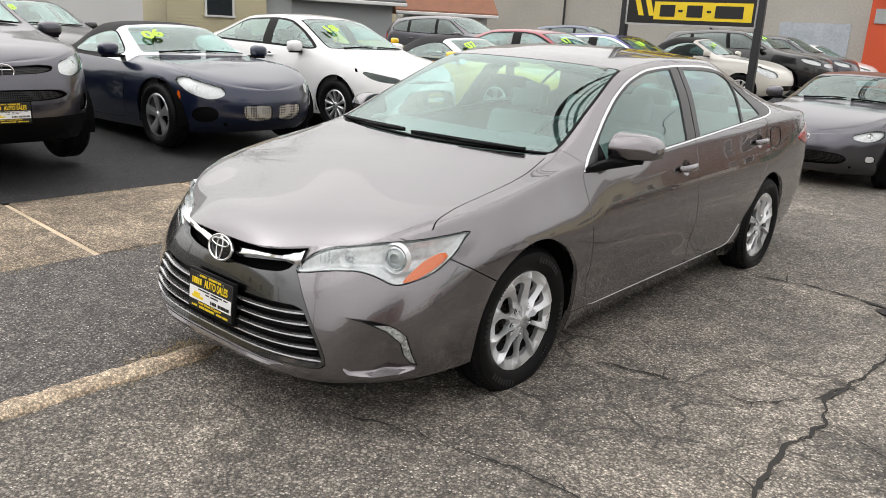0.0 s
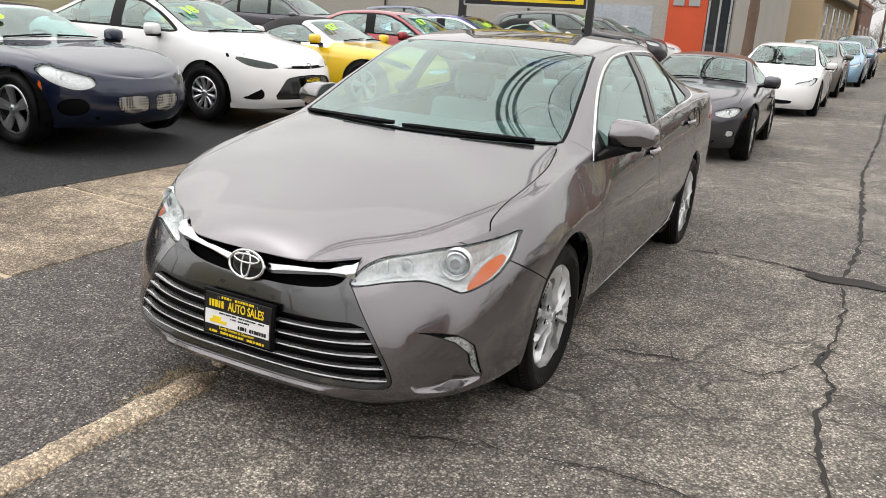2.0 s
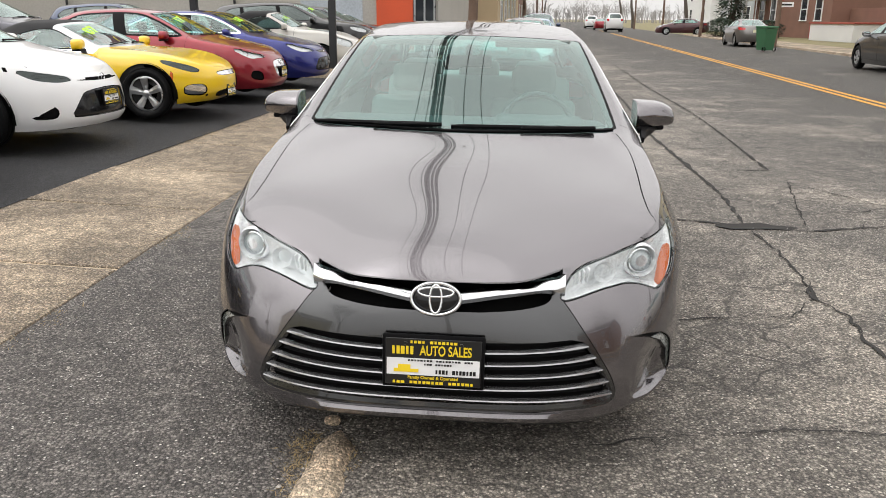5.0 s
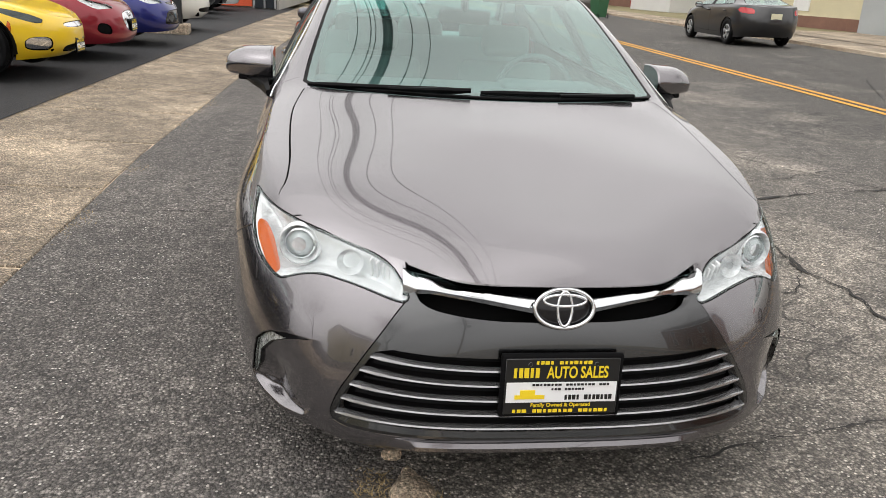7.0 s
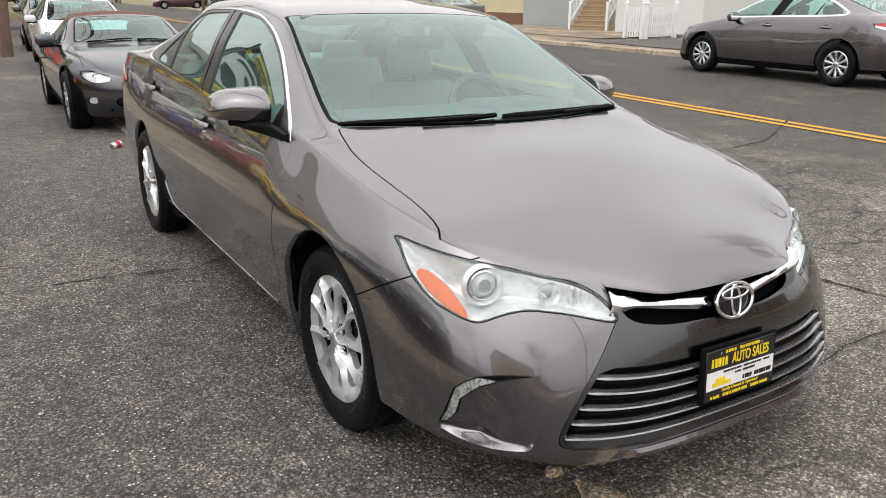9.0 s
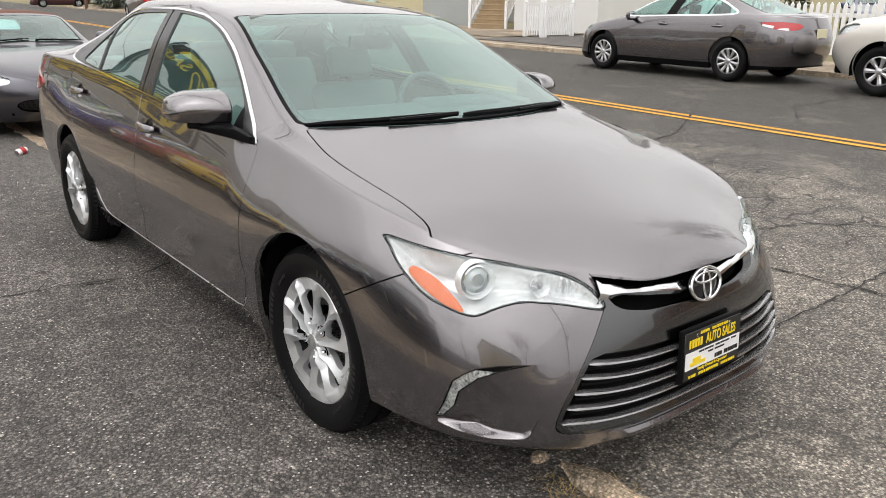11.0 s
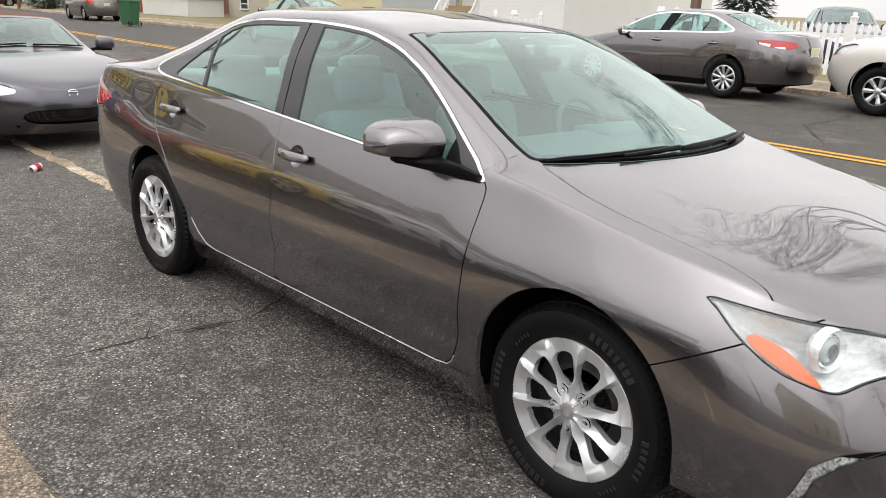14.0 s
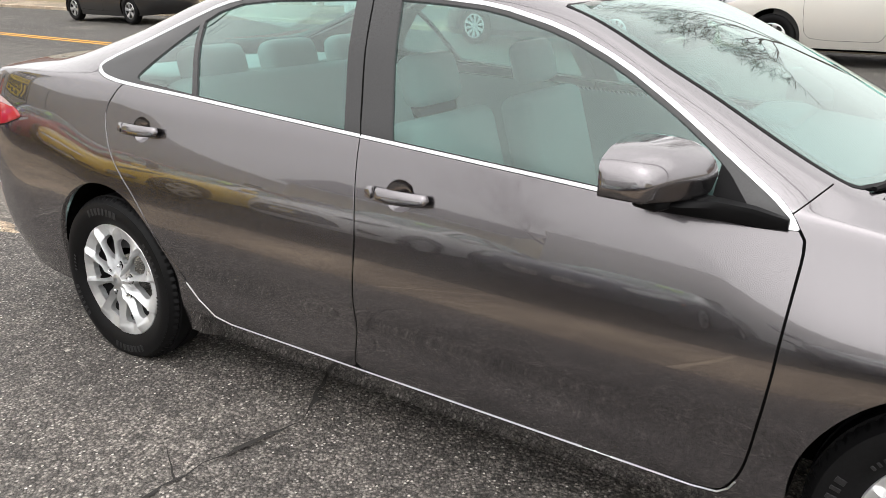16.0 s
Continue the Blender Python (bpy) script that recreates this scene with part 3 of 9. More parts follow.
def rim_mesh(rim, count, style, mat):
    """The visible face of a wheel: a dished disc in which windows are cut between the spokes. It faces +x."""
    key = (rim, count, style, mat.name)
    if key in RIMS:
        return RIMS[key]
    nr, na = 57, count * (30 if style == "swirl" else 24)
    r = np.linspace(0.0, 1.0, nr)
    a = np.linspace(0, 2 * math.pi, na + 1)[:-1]
    rr, aa = np.meshgrid(r, a, indexing="ij")
    pitch = 2 * math.pi / count
    swirl = {"swirl": 0.0, "star": 0.0, "multi": 0.0}[style]
    ph = (aa + swirl * rr) / pitch
    tt = np.abs((ph + 0.5) % 1.0 - 0.5) * 2      # 0 on the spoke, 1 between spokes
    dish = np.interp(rr, [0, 0.12, 0.2, 0.45, 0.8, 0.92, 0.97, 1.0], [0.012, 0.012, 0.0, -0.002, 0.012, 0.012, 0.004, -0.012])
    u = (ph + 0.5) % 1.0 - 0.5
    if style == "swirl":
        # blades with a sharp crest on one flank and a long slope on the other
        fall = np.interp(rr, [0.15, 0.5, 0.8, 1.0], [0.22, 0.30, 0.46, 0.56])
        blade = np.where(u < -0.10, 1 - (-0.10 - u) / 0.10, 1 - (u + 0.10) / fall)
        dish = np.interp(rr, [0, 0.12, 0.2, 0.45, 0.8, 0.94, 0.975, 1.0], [0.014, 0.014, 0.004, -0.010, -0.004, 0.006, 0.008, -0.010])
    ridge = (0.018 if style == "swirl" else 0.008) * np.clip(1 - tt * 2.2, 0, 1) * np.clip((rr - 0.15) / 0.2, 0, 1) * np.clip((1.0 - rr) / 0.15, 0, 1)
    if style == "swirl":
        ridge = 0.030 * np.clip(blade, 0, 1) * np.clip((rr - 0.10) / 0.2, 0, 1) * np.interp(rr, [0.0, 0.85, 0.97, 1.0], [1, 0.8, 0.12, 0.0])
    x = dish + ridge
    y, z = rim * rr * np.cos(aa), rim * rr * np.sin(aa)
    V = np.stack((x, y, z, tt, rr, tt * 0, tt * 0, tt * 0, tt * 0), 2).reshape(-1, 9)
    i, j = np.meshgrid(np.arange(nr - 1), np.arange(na), indexing="ij")
    j2 = (j + 1) % na
    q = [(i * na + j).ravel(), (i * na + j2).ravel(), ((i + 1) * na + j2).ravel(), ((i + 1) * na + j).ravel()]
    T = np.concatenate((np.stack((q[0], q[3], q[2]), 1), np.stack((q[0], q[2], q[1]), 1)))
    sk = Skin(V, T)
    tt, rr = V[:, 3], V[:, 4]
    if style == "swirl":
        half = np.interp(rr, [0.3, 0.8], [0.68, 0.80]) * np.clip(1 - np.abs((rr - 0.56) / 0.225) ** 3.5, 0, 1) ** (1 / 3.5)
    elif style == "star":
        half = np.interp(rr, [0.22, 0.3, 0.6, 0.86, 0.9], [0.0, 0.34, 0.52, 0.62, 0.0])
    else:
        half = np.interp(rr, [0.24, 0.32, 0.6, 0.86, 0.9], [0.0, 0.34, 0.5, 0.58, 0.0])
    f = (half - (1 - tt)) * -1
    f = np.where((rr < 0.22) | (rr > 0.91), -0.3, half - (1 - tt))
    keep, _ = sk.cut(f)
    v, t = keep.v, keep.t
    re = rim_edges(t)
    verts = [tuple(p[:3]) for p in v]
    faces = [tuple(map(int, q)) for q in t]
    base = len(verts)
    rv = {int(k): base + i for i, k in enumerate(np.unique(re))}
    for k in rv:
        p = v[k]
        verts.append((p[0] - 0.022, p[1], p[2]))
    faces += [(int(b), int(a), rv[int(a)], rv[int(b)]) for a, b in re]
    me = bpy.data.meshes.new("rim")
    me.from_pydata(verts, [], faces)
    me.materials.append(mat)
    me.polygons.foreach_set("use_smooth", [True] * len(faces))
    me.set_sharp_from_angle(angle=radians(32))
    RIMS[key] = me
    return me


HUBS = {}


def wheel(parent, x, y, radius, width, rim, count=10, style="swirl", mat=None, treads=40, lugs=True, spin=0.0, sink=0.0):
    """A wheel with its tyre, rim, dark barrel, hub cap and lug nuts."""
    s = 1 if x > 0 else -1
    w = new("wheel")
    w.parent = parent
    w.matrix_basis = pose(x, y, radius - 0.006 - sink, 0, 0, 0) @ Matrix.Rotation(spin, 4, "X") @ (Matrix() if s > 0 else Matrix.Rotation(math.pi, 4, "Z"))
    mat = mat or SATIN
    ty = new("tyre", tyre_mesh(radius, width, rim, treads))
    ty.parent = w
    face = new("rim", rim_mesh(rim, count, style, mat))
    face.parent = w
    face.matrix_basis = pose(width * 0.36, 0, 0)
    key = (rim, width)
    if key not in HUBS:
        bm = lathe([(width * 0.34, rim + 0.004), (width * 0.25, rim - 0.012), (-width * 0.4, rim - 0.02), (-width * 0.42, rim + 0.004)], 40)
        barrel = part("barrel", bm, MATS["hub_steel"] if style == "swirl" else STEEL, w)
        bm = lathe([(width * 0.10, 0.0), (width * 0.10, rim * 0.5), (width * 0.02, rim * 0.62), (width * 0.0, rim * 0.80), (-width * 0.06, rim * 0.82), (-width * 0.06, 0.0)], 32)
        disc = part("brake_disc", bm, MATS["hub_steel"] if style == "swirl" else STEEL, w)
        HUBS[key] = (barrel.data, disc.data)
    else:
        for nm, me in zip(("barrel", "brake_disc"), HUBS[key]):
            o = new(nm, me)
            o.parent = w
    if lugs:
        for k in range(5):
            a = 2 * math.pi * (k + 0.5) / 5
            if "lug" not in HUBS:
                bm = lathe([(-0.01, 0.011), (0.004, 0.011), (0.01, 0.007), (0.01, 0.0)], 8)
                o = part("lug_nut", bm, CHROME, w)
                HUBS["lug"] = o.data
            else:
                o = new("lug_nut", HUBS["lug"])
                o.parent = w
            # a near-black disc on the face stands in for the shaded lug pocket
            if style == "swirl":
                if "pocket" not in HUBS:
                    bm = lathe([(-0.004, 0.021), (0.0015, 0.021), (0.0015, 0.0)], 14)
                    pk = part("lug_pocket", bm, DARK, w)
                    HUBS["pocket"] = pk.data
                else:
                    pk = new("lug_pocket", HUBS["pocket"])
                    pk.parent = w
                pk.matrix_basis = pose(width * 0.36 + 0.003, rim * 0.27 * math.cos(a), rim * 0.27 * math.sin(a))
            o.matrix_basis = pose(width * 0.36 + (0.004 if style == "swirl" else -0.006), rim * (0.27 if style == "swirl" else 0.245) * math.cos(a), rim * (0.27 if style == "swirl" else 0.245) * math.sin(a))
    if "cap" not in HUBS:
        bm = lathe([(0.0, 0.030), (0.010, 0.027), (0.014, 0.015), (0.0145, 0.0)], 24)
        o = part("hub_cap", bm, SATIN, w)
        HUBS["cap"] = o.data
    else:
        o = new("hub_cap", HUBS["cap"])
        o.parent = w
    o.matrix_basis = pose(width * 0.36 + 0.008, 0, 0)
    if treads >= 60:
        # raised markings of the sidewall, as plain bars
        if "marks" not in HUBS:
            bm = bmesh.new()
            rng = random.Random(4)
            for a0, n, h in ((0.5, 8, 0.026), (1.75, 6, 0.022), (2.5, 5, 0.011), (3.6, 8, 0.026), (4.9, 6, 0.022), (5.6, 5, 0.011)):
                for k in range(n):
                    a = a0 + k * (0.085 if h > 0.02 else 0.06)
                    rr = (rim + radius) / 2 - 0.004 + (0.0 if h > 0.02 else -0.022)
                    box(bm, (0.0022, h * rng.uniform(0.45, 0.7), h), (width * 0.497, rr * math.sin(a), rr * math.cos(a)), Euler((-a, 0, 0)).to_matrix(), 0.0008, 1)
            o = part("sidewall_marking", bm, MATS["sidewall_marks"], w)
            tagged(o, kind="stuff")
            HUBS["marks"] = o.data
        else:
            o = new("sidewall_marking", HUBS["marks"])
            tagged(o, kind="stuff")
            o.parent = w
    return w


plain("sidewall_marks", (0.020, 0.020, 0.021), 0.45, 0.0, 0.2, Specular_IOR_Level=0.25)


def sedan_spec():
    """A mid-size four-door sedan, in metres, nose towards -y."""
    return dict(
        wf=-1.388, wr=1.388, tyre=(0.336, 0.205, 0.213), arch=0.385, track=0.785,
        front=[(0, -2.30), (0.06, -2.355), (0.12, -2.375), (0.22, -2.375), (0.5, -2.36), (0.75, -2.335), (0.9, -2.295), (1, -2.235)],
        rear=[(0, 2.36), (0.25, 2.47), (0.5, 2.49), (0.8, 2.44), (1, 2.38)],
        width=[(0, 0.845), (0.12, 0.878), (0.3, 0.902), (0.5, 0.912), (0.68, 0.906), (0.80, 0.893), (0.90, 0.876), (1, 0.852)],
        top=[(-2.24, 0.69), (-2.18, 0.712), (-1.85, 0.815), (-1.4, 0.905), (-1.0, 0.965), (-0.5, 0.998), (0.2, 1.028), (0.9, 1.046), (1.4, 1.075), (1.9, 1.085), (2.38, 1.06)],
        sill=[(-2.3, 0.178), (-1.9, 0.165), (-1.2, 0.182), (1.2, 0.185), (1.9, 0.22), (2.4, 0.27)],
        corner_f=-1.35, corner_r=1.55, nf=2.55, nr=2.7, crown=2.2,
        taper=[(-2.4, 0.985), (-1.5, 0.985), (0.2, 1.0), (1.4, 0.995), (2.5, 0.95)],
        ribs=[(-2.24, 0, -2.24, 0.69, -2.24, 0.69), (-2.18, 0.36, -2.15, 0.735, -2.19, 0.735), (-1.85, 0.60, -1.90, 0.83, -2.02, 0.815), (-1.4, 0.69, -1.45, 0.918, -1.66, 0.915),
              (-1.08, 0.735, -1.13, 0.985, -1.30, 0.985), (-1.02, 0.735, -1.05, 1.005, -1.24, 1.00), (-0.75, 0.675, -0.64, 1.205, -0.82, 1.21), (-0.45, 0.605, -0.28, 1.372, -0.42, 1.395),
              (-0.3, 0.59, -0.10, 1.405, -0.2, 1.432), (0.2, 0.575, 0.28, 1.432, 0.3, 1.468), (0.7, 0.57, 0.8, 1.420, 0.85, 1.458), (1.05, 0.565, 1.1, 1.36, 1.25, 1.405),
              (1.45, 0.62, 1.5, 1.22, 1.62, 1.275), (1.85, 0.68, 1.88, 1.12, 1.98, 1.13), (2.15, 0.64, 2.15, 1.10, 2.25, 1.115), (2.38, 0, 2.38, 1.06, 2.38, 1.06)],
        hood=(1.0, 4.0), shield=(5.05, 7.0), back=(10.9, 13.0),
        dlo=[(-0.98, 0.995), (-0.476, 1.013), (0.173, 1.042), (0.863, 1.062), (1.30, 1.082), (1.425, 1.102), (1.435, 1.145), (1.30, 1.205), (1.138, 1.277), (0.97, 1.345), (0.80, 1.388), (0.267, 1.402), (-0.02, 1.392), (-0.235, 1.362), (-0.517, 1.253), (-0.80, 1.105)],
        doors=[[(-1.03, 1.6), (-1.017, 0.985), (-0.985, 0.871), (-0.965, 0.6), (-0.955, 0.40), (-0.90, 0.322), (0.17, 0.3085), (0.19, 0.308), (0.189, 0.325), (0.165, 0.932), (0.14, 1.6)],
               [(0.14, 1.6), (0.165, 0.932), (0.189, 0.325), (0.19, 0.308), (0.21, 0.308), (0.86, 0.310), (1.0, 0.345), (1.12, 0.436), (1.22, 0.60), (1.31, 0.80), (1.26, 0.95), (1.20, 1.6)]],
        pillars=[(0.055, 0.255), (0.885, 0.915)],
    )


def scaled(sp, ky=1.0, kx=1.0, kz=1.0, **more):
    """A copy of a car's measures, stretched."""
    q = dict(sp)
    for k in ("front", "rear"):
        q[k] = [(v, y * ky) for v, y in sp[k]]
    q["width"] = [(v, x * kx) for v, x in sp["width"]]
    for k in ("top", "sill"):
        q[k] = [(y * ky, z * kz) for y, z in sp[k]]
    if "taper" in sp:
        q["taper"] = [(y * ky, v) for y, v in sp["taper"]]
    for k in ("wf", "wr", "corner_f", "corner_r"):
        q[k] = sp[k] * ky
    q["ribs"] = [(a * ky, b * kx, c * ky, d * kz, e * ky, f * kz) for a, b, c, d, e, f in sp["ribs"]]
    q["dlo"] = [(y * ky, z * kz) for y, z in sp["dlo"]]
    q["doors"] = [[(y * ky, z * kz) for y, z in d] for d in sp["doors"]]
    q["pillars"] = [(a * ky, b * ky) for a, b in sp["pillars"]]
    q["track"] = sp["track"] * kx
    q.update(more)
    return q


def panel3(sk, f, g=0.003):
    """Panel inside f = 0, the rest outside, and the strip of the joint."""
    wide = Skin(np.concatenate((sk.v, f[:, None]), 1), sk.t)
    a, b = wide.cut(f + g)
    band, rest = b.cut(b.v[:, -1] - g)
    return tuple(Skin(k.v[:, :-1], k.t) for k in (a, rest, band))


def seat(parent, x, y, z, mat, wide=0.5, lean=14, head=True):
    """A car seat: cushion, back and head restraint as one rounded mesh each."""
    s = new("seat")
    s.parent = parent
    s.matrix_basis = pose(x, y, z)
    r = Euler((radians(-lean), 0, 0)).to_matrix()
    part("cushion", boxes(((wide, 0.52, 0.16), (0, -0.02, 0.0), None, 0.05, 3)), mat, s)
    part("backrest", boxes(((wide, 0.14, 0.60), (0, 0.30, 0.32), r, 0.05, 3)), mat, s)
    if head:
        part("head_restraint", boxes(((0.27, 0.09, 0.17), (0, 0.42, 0.72), r, 0.04, 3)), mat, s)
    return s


def steering_wheel(parent, at, tilt=65):
    bm = bmesh.new()
    m = Matrix.Translation(at) @ Euler((radians(tilt), 0, 0)).to_matrix().to_4x4()
    tube(bm, [m @ Vector((0.185 * math.cos(a), 0.185 * math.sin(a), 0)) for a in [2 * math.pi * k / 28 for k in range(29)]], 0.015, 8, False)
    box(bm, (0.16, 0.11, 0.04), m @ Vector((0, 0, 0.01)), m.to_3x3(), 0.02)
    box(bm, (0.34, 0.035, 0.02), m @ Vector((0, 0.01, 0)), m.to_3x3(), 0.008)
    return part("steering_wheel", bm, DASH if parent else PLASTIC, parent)


def mirror(parent, at, side, mat, size=(0.20, 0.12, 0.145)):
    """A door mirror: painted shell, mirror glass facing back, stalk."""
    mr = new("door_mirror")
    mr.parent = parent
    mr.matrix_basis = pose(*at)
    bm = bmesh.new()
    bmesh.ops.create_uvsphere(bm, u_segments=24, v_segments=14, radius=0.5)
    for v in bm.verts:
        x, y, z = v.co
        k = lambda q, p: math.copysign(abs(2 * q) ** p / 2, q)
        x, z = k(x, 0.62), k(z, 0.66)
        y = -abs(k(y, 0.8)) if y < 0 else min(y * 0.5, 0.06)
        taperz = 1.0 - 0.25 * (x * side + 0.5)
        v.co = (x * size[0] * 1.05, y * size[1] * 1.6, z * size[2] * (0.80 + 0.2 * taperz))
    part("mirror_shell", bm, mat, mr)
    part("mirror_base", boxes(((size[0] * 0.80, size[1] * 0.8, 0.028), (-side * 0.015, -0.015, -size[2] * 0.47), None, 0.011, 2), ((0.10, 0.075, 0.034), (-side * size[0] * 0.66, 0.0, -size[2] * 0.46), Euler((0, radians(-side * 12), 0)).to_matrix(), 0.012, 2)), PLASTIC, mr)
    part("mirror_glass", boxes(((size[0] * 0.84, 0.006, size[2] * 0.74), (0, size[1] * 0.085 + 0.010, 0), None, 0.002, 1)), CHROME, mr)
    return mr


def dealer_plate(parent, m, w=0.305, h=0.155):
    """A dealer's plate: black, a white band, gold and black lettering; what cannot be read or names somebody is bars."""
    p = new("dealer_plate")
    p.parent = parent
    p.matrix_basis = m
    part("plate_frame", boxes(((w + 0.022, 0.016, h + 0.022), (0, 0.006, 0), None, 0.006, 2)), PLASTIC, p)
    part("plate", boxes(((w, 0.004, h), (0, -0.0035, 0), None, 0.0015, 1)), PLATEBLACK, p)
    part("white_band", boxes(((w * 0.97, 0.002, h * 0.36), (0, -0.0065, -h * 0.10), None, 0, 1)), PLATEWHITE, p)
    up = Euler((radians(90), 0, 0)).to_matrix().to_4x4()
    lettering("AUTO SALES", h * 0.235, PLATEGOLD, Matrix.Translation((w * 0.13, -0.0065, h * 0.245)) @ up @ Matrix.Diagonal((0.80, 1.25, 1, 1)), p, "gold_lettering", 0.0006, 0.0007)
    lettering("Family Owned & Operated", h * 0.095, PLATEGOLD, Matrix.Translation((0, -0.0065, -h * 0.335)) @ up, p, "gold_lettering", 0.0006, 0.0002)
    # words that name somebody, numbers and addresses: rows of short bars, one a character
    def row(name, mat, x0, x1, z, tall, n, dy):
        bm = bmesh.new()
        pitch = (x1 - x0) / n
        for k in range(n):
            if (k * 7 + n) % 9 != 4 or n < 7:
                box(bm, (w * pitch * (0.52 + 0.16 * (k % 3)), 0.002, h * tall), (w * (x0 + pitch * (k + 0.5)), dy, h * z))
        tagged(part(name, bm, mat, p, "", False), kind="stuff")
    row("gold_bar", PLATEGOLD, -0.44, -0.20, 0.25, 0.17, 5, -0.0065)
    row("gold_bar", PLATEGOLD, -0.25, 0.25, 0.43, 0.055, 12, -0.0065)
    row("gold_bar", PLATEGOLD, -0.43, 0.43, -0.44, 0.055, 19, -0.0065)
    row("black_bar", PLATEBLACK, 0.02, 0.45, -0.19, 0.085, 12, -0.0085)
    row("black_bar", PLATEBLACK, -0.30, 0.42, 0.040, 0.034, 22, -0.0085)
    row("black_bar", PLATEBLACK, -0.10, 0.20, -0.040, 0.034, 10, -0.0085)
    part("gold_picture", boxes(((w * 0.26, 0.002, h * 0.07), (-w * 0.28, -0.0085, -h * 0.18), None, 0.0, 1), ((w * 0.13, 0.002, h * 0.09), (-w * 0.30, -0.0085, -h * 0.10), None, 0.0, 1)), PLATEGOLD, p, smooth=False)
    for sx in (-1, 1):
        bm = lathe([(-0.002, 0.006), (0.0, 0.0055), (0.001, 0.0)], 10)
        bmesh.ops.rotate(bm, verts=bm.verts[:], cent=(0, 0, 0), matrix=Euler((0, 0, radians(-90))).to_matrix())
        bmesh.ops.translate(bm, verts=bm.verts[:], vec=(sx * w * 0.29, -0.007, h * 0.40))
        part("plate_screw", bm, SATIN, p)
    return p


def handle(parent, surf, y, z, side, mat, chrome=False):
    x = surf.side(y, z, side)
    h = new("door_handle")
    h.parent = parent
    h.matrix_basis = pose(x, y, z, 0, 0, 0)
    bm = bmesh.new()
    pts, rad = [], []
    for k in range(9):
        t = k / 8
        pts.append((side * (0.012 + 0.028 * math.sin(math.pi * min(1, max(0, t * 1.15 - 0.05))) ** 0.6), -0.095 + 0.19 * t, 0.004 * math.sin(math.pi * t)))
        rad.append(0.014 + 0.005 * math.sin(math.pi * t))
    tube(bm, pts, rad, 10)
    part("grip", bm, mat, h)
    # black dome: the shade in the cup's upper half, put into the colour
    bm = bmesh.new()
    bmesh.ops.create_uvsphere(bm, u_segments=18, v_segments=10, radius=1.0, matrix=Matrix.Translation((side * -0.004, 0.0, 0.010)) @ Matrix.Diagonal((0.010, 0.044, 0.034, 1)))
    part("handle_cup", bm, GLOSSBLACK, h)
    # body-coloured dome for the paler lower half of the cup
    bm = bmesh.new()
    bmesh.ops.create_uvsphere(bm, u_segments=18, v_segments=10, radius=1.0, matrix=Matrix.Translation((side * -0.005, 0.004, -0.014)) @ Matrix.Diagonal((0.010, 0.056, 0.038, 1)))
    part("lower_cup", bm, mat, h)
    return h


